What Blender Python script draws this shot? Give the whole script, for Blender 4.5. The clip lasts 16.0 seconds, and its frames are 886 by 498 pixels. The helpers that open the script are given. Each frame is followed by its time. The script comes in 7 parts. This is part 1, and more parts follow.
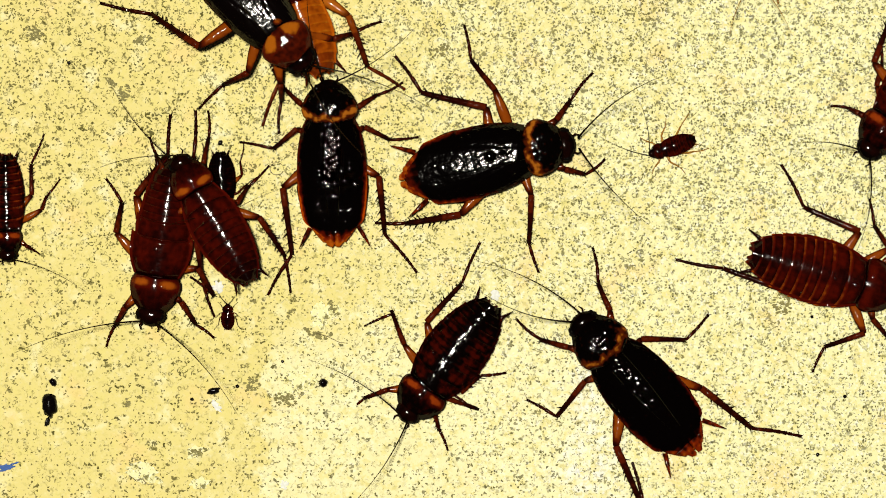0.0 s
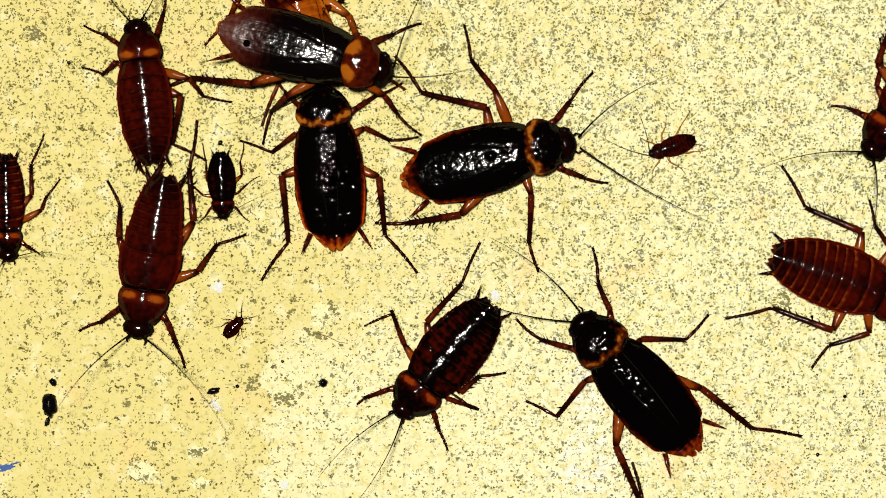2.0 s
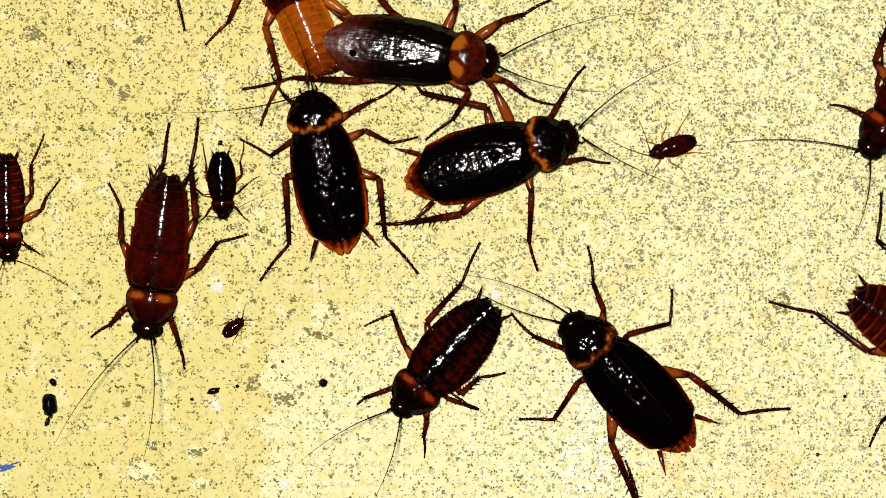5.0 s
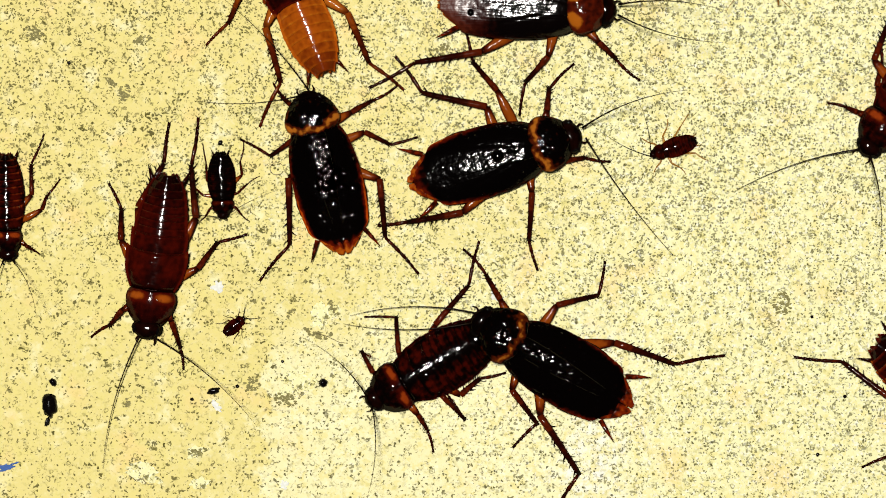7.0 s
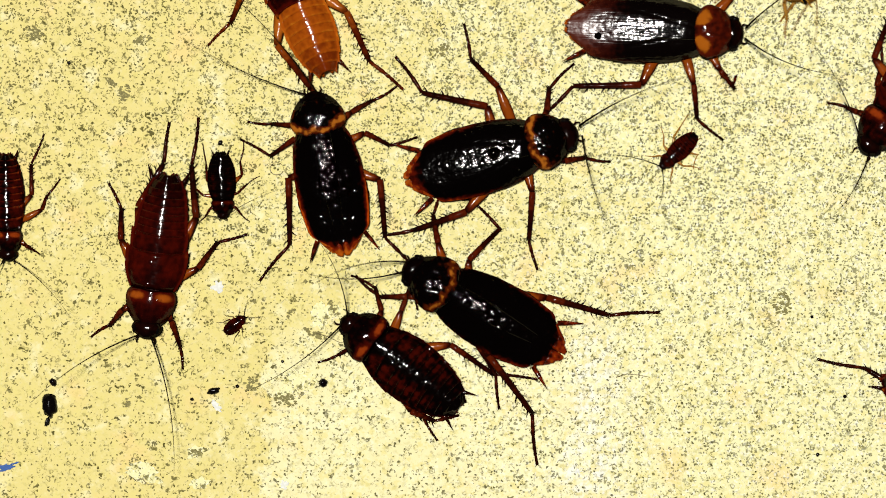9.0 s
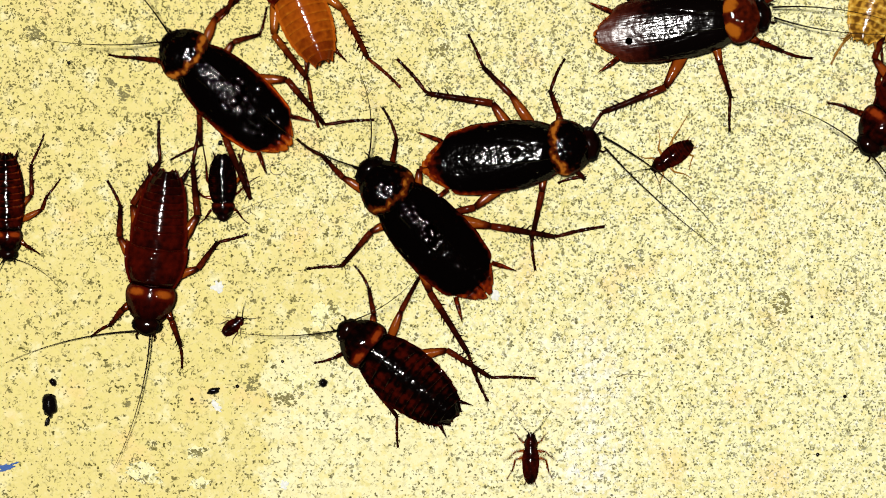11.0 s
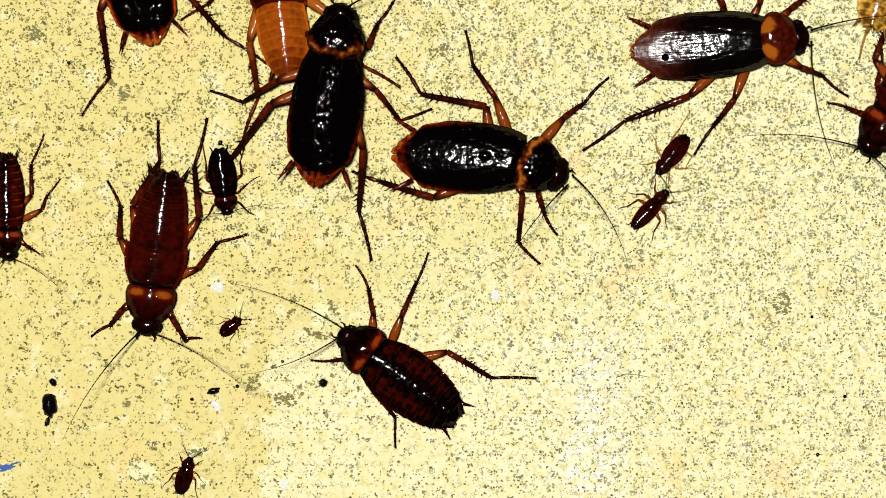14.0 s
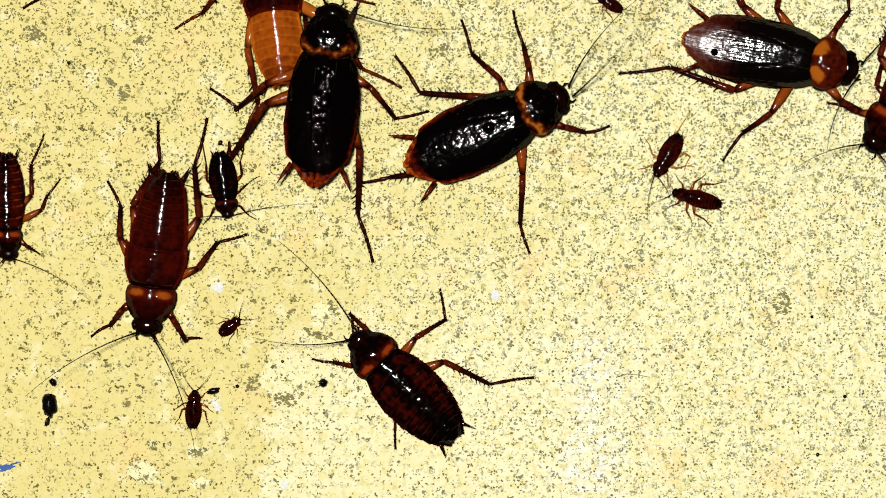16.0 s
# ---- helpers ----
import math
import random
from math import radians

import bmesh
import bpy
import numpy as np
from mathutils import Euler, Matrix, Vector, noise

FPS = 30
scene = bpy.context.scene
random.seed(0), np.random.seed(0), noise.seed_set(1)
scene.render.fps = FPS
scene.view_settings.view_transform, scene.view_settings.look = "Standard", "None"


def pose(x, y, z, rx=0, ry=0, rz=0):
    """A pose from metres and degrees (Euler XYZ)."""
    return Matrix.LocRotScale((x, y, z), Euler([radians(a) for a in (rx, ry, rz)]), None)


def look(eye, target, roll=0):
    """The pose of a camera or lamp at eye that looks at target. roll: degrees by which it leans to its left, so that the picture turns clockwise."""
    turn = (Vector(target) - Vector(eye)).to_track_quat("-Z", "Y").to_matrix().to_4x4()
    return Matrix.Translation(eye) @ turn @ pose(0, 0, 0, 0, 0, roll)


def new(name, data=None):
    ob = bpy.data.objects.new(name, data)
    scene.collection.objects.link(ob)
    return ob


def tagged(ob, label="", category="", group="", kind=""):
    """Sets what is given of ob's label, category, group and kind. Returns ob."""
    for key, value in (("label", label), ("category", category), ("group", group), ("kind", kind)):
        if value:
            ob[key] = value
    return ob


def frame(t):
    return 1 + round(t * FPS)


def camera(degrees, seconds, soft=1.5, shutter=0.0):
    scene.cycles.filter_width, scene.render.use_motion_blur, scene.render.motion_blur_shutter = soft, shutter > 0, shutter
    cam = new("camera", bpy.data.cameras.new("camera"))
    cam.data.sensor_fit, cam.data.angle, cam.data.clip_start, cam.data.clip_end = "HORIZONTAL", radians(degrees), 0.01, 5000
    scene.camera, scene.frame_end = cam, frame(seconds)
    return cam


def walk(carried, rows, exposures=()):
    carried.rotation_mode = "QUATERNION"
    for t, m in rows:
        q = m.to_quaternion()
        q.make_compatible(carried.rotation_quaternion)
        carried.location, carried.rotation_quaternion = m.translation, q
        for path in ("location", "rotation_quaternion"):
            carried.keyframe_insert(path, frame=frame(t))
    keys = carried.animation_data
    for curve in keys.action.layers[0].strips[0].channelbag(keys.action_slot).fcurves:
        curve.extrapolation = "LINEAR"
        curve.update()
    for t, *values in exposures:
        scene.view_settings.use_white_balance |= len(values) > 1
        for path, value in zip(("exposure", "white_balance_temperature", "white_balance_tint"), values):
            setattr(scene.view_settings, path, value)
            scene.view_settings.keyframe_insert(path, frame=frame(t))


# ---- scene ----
U = 0.000125            # one eighth of a millimetre, the unit of the plan
HIGH = 0.6187           # height of the lens over the ground
cam = camera(18, 16.0, soft=1.05, shutter=0.4)
walk(cam, [(0.0, pose(0, 0, HIGH)), (16.0, pose(0, 0, HIGH))],
     [(0.0, 0.0, 6500, 10), (1.0, 0.0, 6320, 11.5), (8.0, 0.0, 6120, 13.5), (16.0, 0.0, 5950, 15)])

# night: a dim surround and one hand lamp held beside the lens
world = bpy.data.worlds.new("night")
scene.world = world
world.use_nodes = True
world.node_tree.nodes["Background"].inputs["Color"].default_value = (0.55, 0.6, 0.7, 1)
world.node_tree.nodes["Background"].inputs["Strength"].default_value = 0.02
lamp_data = bpy.data.lights.new("torch", "AREA")
lamp_data.shape, lamp_data.size = "DISK", 0.165
lamp_data.energy, lamp_data.color = 35.0, (1.0, 0.97, 0.88)
torch = new("torch", lamp_data)
torch.matrix_world = look((-0.12, 0.12, 1.70), (0.012, -0.012, 0))


# ---------------------------------------------------------------- materials
def nodes_of(name):
    m = bpy.data.materials.new(name)
    m.use_nodes = True
    nt = m.node_tree
    return m, nt, nt.nodes["Principled BSDF"]


def node(nt, kind, **values):
    n = nt.nodes.new(kind)
    for k, v in values.items():
        n.inputs[k.replace("_", " ")].default_value = v
    return n


def mixed(nt, factor, a, b, blend="MIX"):
    n = nt.nodes.new("ShaderNodeMix")
    n.data_type, n.blend_type = "RGBA", blend
    for socket, v in ((n.inputs[0], factor), (n.inputs[6], a), (n.inputs[7], b)):
        if isinstance(v, (int, float)):
            socket.default_value = v
        elif isinstance(v, tuple):
            socket.default_value = (*v, 1)
        else:
            nt.links.new(v, socket)
    return n.outputs[2]


def ramp(nt, value, lo, hi):
    n = nt.nodes.new("ShaderNodeMapRange")
    n.interpolation_type = "SMOOTHSTEP"
    nt.links.new(value, n.inputs[0])
    n.inputs[1].default_value, n.inputs[2].default_value = lo, hi
    return n.outputs[0]


def calc(nt, op, a, b=0.0):
    n = nt.nodes.new("ShaderNodeMath")
    n.operation = op
    for socket, v in zip(n.inputs, (a, b)):
        if isinstance(v, (int, float)):
            socket.default_value = v
        else:
            nt.links.new(v, socket)
    return n.outputs[0]


def chitin(name, dark, light, rough=0.1, veins=0.0, bump=0.14, middle=None, gloss=0.022, beads=0.0, blotch=0.6, dust=0.0):
    """Horny cuticle: pigment from dark to light as the shell carries it, mottled, under a thin gloss that fine dents break up."""
    m, nt, p = nodes_of(name)
    nt.nodes.remove(p)
    at_ = nt.nodes.new("ShaderNodeAttribute")
    at_.attribute_name = "pigment"
    tc = nt.nodes.new("ShaderNodeTexCoord")
    where = tc.outputs["Object"]
    n0 = node(nt, "ShaderNodeTexNoise", Scale=330.0, Detail=1.0)
    n1 = node(nt, "ShaderNodeTexNoise", Scale=900.0, Detail=0.6)
    n2 = node(nt, "ShaderNodeTexNoise", Scale=2300.0, Detail=0.0)
    for n in (n0, n1, n2):
        nt.links.new(where, n.inputs["Vector"])
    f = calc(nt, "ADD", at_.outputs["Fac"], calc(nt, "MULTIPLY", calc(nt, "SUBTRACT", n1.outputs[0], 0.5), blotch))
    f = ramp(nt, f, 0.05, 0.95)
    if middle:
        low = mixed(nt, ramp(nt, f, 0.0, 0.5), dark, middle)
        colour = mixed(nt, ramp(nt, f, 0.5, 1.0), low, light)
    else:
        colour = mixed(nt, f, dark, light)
    h = calc(nt, "ADD", calc(nt, "MULTIPLY", n2.outputs[0], 0.6), calc(nt, "MULTIPLY", n1.outputs[0], 3.0))
    h = calc(nt, "ADD", h, calc(nt, "MULTIPLY", n0.outputs[0], 5.0))
    if veins:
        mp = nt.nodes.new("ShaderNodeMapping")
        mp.inputs["Scale"].default_value = (150, 2300, 0)
        nt.links.new(where, mp.inputs["Vector"])
        n3 = node(nt, "ShaderNodeTexNoise", Scale=1.0, Detail=1.0)
        nt.links.new(mp.outputs[0], n3.inputs["Vector"])
        h = calc(nt, "ADD", h, calc(nt, "MULTIPLY", n3.outputs[0], veins))
    b = node(nt, "ShaderNodeBump", Strength=bump, Distance=0.0002)
    nt.links.new(h, b.inputs["Height"])
    if beads:
        # scattered tiny beads of moisture, each with its own glint
        v = node(nt, "ShaderNodeTexVoronoi", Scale=640.0)
        nt.links.new(where, v.inputs["Vector"])
        sc = nt.nodes.new("ShaderNodeSeparateColor")
        nt.links.new(v.outputs["Color"], sc.inputs[0])
        dome = calc(nt, "MULTIPLY", ramp(nt, calc(nt, "SUBTRACT", v.outputs["Distance"], calc(nt, "MULTIPLY", sc.outputs[1], 0.12)), 0.26, 0.0), calc(nt, "GREATER_THAN", sc.outputs[0], 1 - beads))
        b2 = node(nt, "ShaderNodeBump", Strength=1.0, Distance=0.00009)
        nt.links.new(dome, b2.inputs["Height"])
        nt.links.new(b.outputs[0], b2.inputs["Normal"])
        b = b2
    body = nt.nodes.new("ShaderNodeBsdfDiffuse")
    nt.links.new(colour, body.inputs["Color"])
    shine = nt.nodes.new("ShaderNodeBsdfGlossy")
    shine.inputs["Color"].default_value = (1, 0.97, 0.92, 1)
    r = calc(nt, "ADD", calc(nt, "MULTIPLY", n1.outputs[0], 0.06), rough - 0.03)
    if dust:
        # the pale part is dull with fine ribs that scatter the light
        r = calc(nt, "ADD", r, calc(nt, "MULTIPLY", f, dust))
    nt.links.new(r, shine.inputs["Roughness"])
    nt.links.new(b.outputs[0], body.inputs["Normal"])
    nt.links.new(b.outputs[0], shine.inputs["Normal"])
    both = nt.nodes.new("ShaderNodeMixShader")
    both.inputs[0].default_value = gloss
    if dust:
        nt.links.new(calc(nt, "ADD", calc(nt, "MULTIPLY", f, 0.035), gloss), both.inputs[0])
    if beads:
        nt.links.new(calc(nt, "ADD", calc(nt, "MULTIPLY", ramp(nt, dome, 0.0, 0.3), 0.045), gloss), both.inputs[0])
    nt.links.new(body.outputs[0], both.inputs[1])
    nt.links.new(shine.outputs[0], both.inputs[2])
    nt.links.new(both.outputs[0], nt.nodes["Material Output"].inputs["Surface"])
    return m


BLACK, AMBER = (0.0009, 0.0004, 0.0003), (0.40, 0.050, 0.0015)
WING = chitin("wing_black_brown", BLACK, AMBER, 0.06, 0.5, 0.46, (0.070, 0.0040, 0.0006), gloss=0.016, beads=0.13, blotch=0.55)
WING_SMOOTH = chitin("wing_smooth_black", BLACK, AMBER, 0.11, 0.7, 0.26, (0.070, 0.0040, 0.0006), gloss=0.020, beads=0.20, blotch=0.55)
WING_PALE = chitin("wing_dusty_brown", (0.0018, 0.0007, 0.0005), (0.075, 0.009, 0.0014), 0.12, 2.4, 0.15, (0.026, 0.0026, 0.0008), gloss=0.030, blotch=0.5, dust=0.20)
SHIELD_RED = chitin("shield_red_and_amber", (0.010, 0.0012, 0.0006), (0.34, 0.088, 0.004), 0.07, 0.0, 0.20, (0.070, 0.0060, 0.001), 0.024, 0.2, 0.45)
SHIELD = chitin("shield_black_and_amber", BLACK, (0.36, 0.105, 0.008), 0.06, 0.0, 0.34, (0.060, 0.008, 0.001), 0.018, 0.25, 1.0)
BELLY = chitin("belly_brown", (0.012, 0.0015, 0.0006), (0.38, 0.080, 0.003), 0.14, 0.0, 0.3, (0.15, 0.012, 0.001), gloss=0.012, blotch=0.9)
LEG = chitin("leg_amber", (0.010, 0.0012, 0.0005), (0.22, 0.042, 0.0024), 0.12, 0.0, 0.14, (0.080, 0.0085, 0.001), gloss=0.010, blotch=0.6)
SHIN = chitin("shin_dark", (0.0045, 0.0009, 0.0005), (0.085, 0.0085, 0.0013), 0.12, gloss=0.011, blotch=0.7, middle=(0.021, 0.0020, 0.0007))
FEELER = chitin("feeler_brown", (0.004, 0.0025, 0.0015), (0.026, 0.013, 0.004), 0.35, gloss=0.006)
HEAD = chitin("head_black", (0.0012, 0.0005, 0.0004), (0.014, 0.0020, 0.001), 0.10, gloss=0.014)
EYE = chitin("eye_black", (0.002, 0.0015, 0.0015), (0.006, 0.004, 0.003), 0.08, gloss=0.012)
DROP = chitin("water_over_black", BLACK, BLACK, 0.04, 0.0, 0.0, gloss=0.022)
RED_BROWN = chitin("nymph_red_brown", (0.004, 0.0005, 0.0004), (0.32, 0.065, 0.004), 0.10, 0.0, 0.10, (0.062, 0.0032, 0.0008), 0.018, 0.12, 0.22)
DEEP_BROWN = chitin("nymph_deep_brown", (0.0012, 0.0004, 0.0003), (0.24, 0.032, 0.003), 0.075, 0.0, 0.18, (0.040, 0.0024, 0.0007), 0.018, 0.15, 0.45)
ORANGE = chitin("nymph_orange", (0.15, 0.020, 0.001), (0.50, 0.15, 0.006), 0.10, 0.0, 0.08, (0.34, 0.068, 0.002), 0.016, 0.25, 0.4)
STRAW = chitin("nymph_straw", (0.14, 0.055, 0.006), (0.75, 0.48, 0.08), 0.15, 0.0, 0.12, (0.50, 0.25, 0.022), gloss=0.014, blotch=1.3)
STRAW_LEG = chitin("leg_straw", (0.20, 0.085, 0.01), (0.42, 0.20, 0.03), 0.2, gloss=0.012)
ORANGE_LEG = chitin("leg_orange", (0.07, 0.009, 0.001), (0.37, 0.095, 0.006), 0.14, gloss=0.012)


# ---------------------------------------------------------------- mesh tools
def mesh(name, verts, faces, material, pigment=None, smooth=True):
    me = bpy.data.meshes.new(name)
    me.from_pydata([tuple(v) for v in verts], [], faces)
    me.materials.append(material)
    if smooth:
        me.polygons.foreach_set("use_smooth", [True] * len(me.polygons))
    if pigment is not None:
        a = me.attributes.new("pigment", "FLOAT", "POINT")
        a.data.foreach_set("value", [float(v) for v in pigment])
    me.update()
    return me


def part(name, me, parent, label=""):
    ob = new(name, me)
    ob.parent = parent
    return tagged(ob, label)


def slab(name, top, thick, material, pigment):
    """A closed curved plate: a grid of points (rows, columns, 3) and the same grid lowered by the thickness."""
    n, k = top.shape[:2]
    low = top.copy()
    low[..., 2] -= thick
    low[..., :2] += 0.07 * (low[..., :2].mean((0, 1)) - low[..., :2])
    verts = np.concatenate([top.reshape(-1, 3), low.reshape(-1, 3)])
    faces, o = [], n * k
    for i in range(n - 1):
        for j in range(k - 1):
            a = i * k + j
            faces.append((a, a + k, a + k + 1, a + 1))
            faces.append((o + a, o + a + 1, o + a + k + 1, o + a + k))
    ring = [j for j in range(k)] + [i * k + k - 1 for i in range(1, n)] + [(n - 1) * k + j for j in range(k - 2, -1, -1)] + [i * k for i in range(n - 2, 0, -1)]
    rims = len(faces)
    for a, b in zip(ring, ring[1:] + ring[:1]):
        faces.append((a, b, o + b, o + a))
    me = mesh(name, verts, faces, material, np.concatenate([pigment.ravel(), pigment.ravel()]))
    me.polygons.foreach_set("use_smooth", [i < rims for i in range(len(faces))])
    return me


def tube_points(path, radii, sides=8, flat=1.0):
    path = np.array(path, float)
    verts, faces = [], []
    for i, p in enumerate(path):
        d = path[min(i + 1, len(path) - 1)] - path[max(i - 1, 0)]
        d /= np.linalg.norm(d) + 1e-12
        s = np.cross((0, 0, 1), d)
        s = s / np.linalg.norm(s) if np.linalg.norm(s) > 1e-6 else np.array((0, 1, 0))
        u = np.cross(d, s)
        for j in range(sides):
            a = 2 * math.pi * j / sides
            verts.append(p + radii[i] * (math.cos(a) * s + flat * math.sin(a) * u))
    for i in range(len(path) - 1):
        for j in range(sides):
            a, b = i * sides + j, i * sides + (j + 1) % sides
            faces.append((a, b, b + sides, a + sides))
    faces.append(tuple(range(sides))[::-1])
    faces.append(tuple(range((len(path) - 1) * sides, len(path) * sides)))
    return verts, faces


def egg(centre, radii, rows=10, cols=14):
    verts, faces = [], []
    for i in range(rows + 1):
        a = math.pi * i / rows
        for j in range(cols):
            b = 2 * math.pi * j / cols
            verts.append(np.array(centre) + np.array(radii) * (-math.cos(a), math.sin(a) * math.cos(b), math.sin(a) * math.sin(b)))
    for i in range(rows):
        for j in range(cols):
            a, b = i * cols + j, i * cols + (j + 1) % cols
            faces.append((a, b, b + cols, a + cols))
    return verts, faces


def curve(s, table):
    return np.interp(s, [a for a, _ in table], [b for _, b in table])


def soft_curve(s, table):
    """The table's values at s, with rounded corners."""
    return sum(curve(np.clip(s + d, table[0][0], table[-1][0]), table) for d in (-0.03, -0.015, 0, 0.015, 0.03)) / 5


def along(start, to):
    """A pose at start whose x axis points to the other place, its z axis as upright as can be."""
    d = (to - start).normalized()
    side = Vector((0, 0, 1)).cross(d)
    side = side.normalized() if side.length > 1e-6 else Vector((0, 1, 0))
    up = d.cross(side)
    m = Matrix((d, side, up)).transposed().to_4x4()
    m.translation = start
    return m


# ---------------------------------------------------------------- legs and feelers (alike for all)
SIZES = {"front": (70, 50, 48), "middle": (78, 68, 62), "hind": (92, 105, 78)}


def leg_meshes(scale, which, lengths, materials, seed):
    rnd = random.Random(seed)
    f, t, s = (l * U for l in lengths)
    k = U * scale * (1.0 if which == "hind" else 0.86)
    # thigh: from the knee at the origin inwards to the hip
    xs = np.linspace(0, 1, 9)
    thick = [5.2, 7.2, 8.6, 10.2, 11.0, 11.2, 10.4, 8.8, 6.5]
    v, fc = tube_points([(x * f, 0, 0.6 * k * math.sin(3 * x)) for x in xs], [w * k for w in thick], 10, 0.62)
    # lit top and shaded sides and underside are painted into the thigh's pigment
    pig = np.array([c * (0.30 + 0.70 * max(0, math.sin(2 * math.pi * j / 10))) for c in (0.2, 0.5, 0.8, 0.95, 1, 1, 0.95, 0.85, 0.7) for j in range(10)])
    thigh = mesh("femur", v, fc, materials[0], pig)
    # shin with its two rows of spines
    xs = np.linspace(0, 1, 8)
    v, fc = tube_points([(x * t, 0.6 * k * math.sin(2.6 * x), 0) for x in xs], [w * k for w in (6.0, 6.4, 6.0, 5.6, 5.2, 5.0, 5.0, 4.0)], 8)
    shin = mesh("tibia", v, fc, materials[1], [0.80 - 0.50 * min(max(p[0] / t, 0), 1) ** 0.7 for p in v])
    # spines: places on the shin, all of one mesh
    spines = []
    count = 7 if which == "hind" else 4
    for i in range(count if scale > 0.55 else 0):
        for side in (-1, 1):
            x = (0.2 + 0.72 * (i + rnd.uniform(-0.3, 0.3)) / (count - 1)) * t
            l = rnd.uniform(9, 15) * k * (1 if which == "hind" else 0.8)
            base = Vector((x, side * 2.5 * k, 0))
            spines.append((along(base, base + Vector((rnd.uniform(0.5, 0.8), side * 0.75, rnd.uniform(-0.3, 0.4)))), l))
    for side in (-1, 1):
        if scale > 0.55:
            base = Vector((0.97 * t, side * 2 * k, 0))
            spines.append((along(base, base + Vector((0.9, side * 0.5, -0.2))), 10 * k))
    # foot: a string of small joints
    path, rad, x0, bow = [], [], 0.0, rnd.uniform(-0.07, 0.07)
    for share, w in ((0.42, 3.6), (0.16, 3.4), (0.12, 3.3), (0.10, 3.1), (0.20, 2.8)):
        x1 = x0 + share * s
        path += [(x, bow * s * math.sin(math.pi * x / s), 0) for x in (x0 + f * (x1 - x0) for f in (0.02, 0.3, 0.85, 0.98))]
        rad += [0.8 * w * k, 0.88 * w * k, 1.08 * w * k, 0.85 * w * k]
        x0 = x1
    v, fc = tube_points(path, rad, 6)
    foot = mesh("tarsus", v, fc, materials[1], [0.55 - 0.2 * p[0] / s for p in v])
    claws = [(along(Vector((s * 0.985, 0, 0)), Vector((s * 0.985 + 5 * k, side * 5 * k, -k))), 7 * k) for side in (-1, 1)] if scale > 0.55 else []
    return thigh, shin, foot, spines, claws


SPIKE = {}


def spike(name, parent, place, length, material):
    """A thorn of unit length, scaled; all thorns of one material share a mesh."""
    if material.name not in SPIKE:
        v, f = tube_points([(0, 0, 0), (0.5, 0, 0), (1, 0.06, 0)], [0.12, 0.085, 0.015], 5)
        SPIKE[material.name] = mesh("spine", v, f, material, [0.1] * len(v))
    ob = new(name, SPIKE[material.name])
    ob.parent = parent
    ob.matrix_basis = place @ Matrix.Diagonal((length, length, length, 1))


def feeler_mesh(length, scale, bend, material, curl=0.0):
    """A tapering many-jointed feeler along +x; bend: how far it bows sideways, curl: how far its end turns back."""
    n = 26 if curl else 16
    path, a, p = [], 0.0, np.zeros(3)
    step = length * U / (n - 1)
    for i in range(n):
        path.append(p.copy())
        s = i / (n - 1)
        a = bend * (1 - 2 * s) + curl * max(0, s - 0.3) ** 1.3
        p = p + step * np.array((math.cos(a), math.sin(a), 0.0))
    k = U * max(scale, 0.5)
    rad = [k * (2.1 - 1.75 * (i / (n - 1)) ** 0.6) for i in range(n)]
    v, f = tube_points(path, rad, 5)
    return mesh("antenna", v, f, material, [0.25 + 0.5 * i / len(v) for i in range(len(v))])


# ---------------------------------------------------------------- the insects
def limbs(root, info):
    scale, legs, L = info["scale"], info["leg_materials"], info["length"]
    info["parts"] = {}
    for pair in ("front", "middle", "hind"):
        for side in ("left", "right"):
            lengths = [v * scale * info["leg_long"] for v in SIZES[pair]]
            given = info["legs"].get(pair + "_" + side)
            if given:
                lengths = [max(6 * scale, v) for v in leg_lengths(given, lengths)]
            meshes = leg_meshes(scale, pair, lengths, legs, len(pair) * 7 + len(side))
            obs = []
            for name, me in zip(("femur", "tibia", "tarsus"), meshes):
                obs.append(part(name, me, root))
            for m, long in meshes[3]:
                spike("spine", obs[1], m, long, legs[1])
            for m, long in meshes[4]:
                spike("claw", obs[2], m, long, legs[1])
            info["parts"][pair + "_" + side] = (obs, lengths)
    for side, sign in (("left", 1), ("right", -1)):
        bend = info["bends"][0 if side == "left" else 1]
        curl = info["curls"][0 if side == "left" else 1]
        me = feeler_mesh(info["feeler"], scale, bend, info["feeler_material"], curl)
        info["parts"]["antenna_" + side] = part("antenna", me, root)


def leg_lengths(rows, usual):
    """The lengths of shin and foot that suit the widest of the stances."""
    shin = max(math.dist(r[1:3], r[3:5]) for r in rows)
    foot = max(math.dist(r[3:5], r[5:7]) for r in rows)
    return usual[0], min(max(shin, 0.5 * usual[1]), 1.25 * usual[1]), min(max(foot, 0.5 * usual[2]), 1.3 * usual[2])


def head_parts(root, x, wide, k, material):
    v, f = egg((x * k, 0, 19 * k), (19 * k, wide * k, 14 * k))
    v = [(q[0], q[1] * (1.08 - 0.35 * max(0, (q[0] / k - x) / 19)), q[2]) for q in v]
    head = part("head", mesh("head", v, f, material, [0.25 + 0.2 * math.sin(q[0] / k) for q in v]), root)
    for side in (-1, 1):
        path = [((x + 8) * k, side * 9 * k, 14 * k), ((x + 20) * k, side * 17 * k, 12 * k), ((x + 27) * k, side * 15 * k, 5 * k)]
        v, f = tube_points(path, [2 * k, 1.7 * k, 1.0 * k], 6)
        part("palp", mesh("palp", v, f, material, [0.6] * len(v)), head)
        v, f = egg(((x + 1) * k, side * (wide - 5) * k, 21 * k), (9 * k, 5 * k, 8 * k), 8, 10)
        part("eye", mesh("eye", v, f, EYE, [0.3] * len(v)), head)
    return head


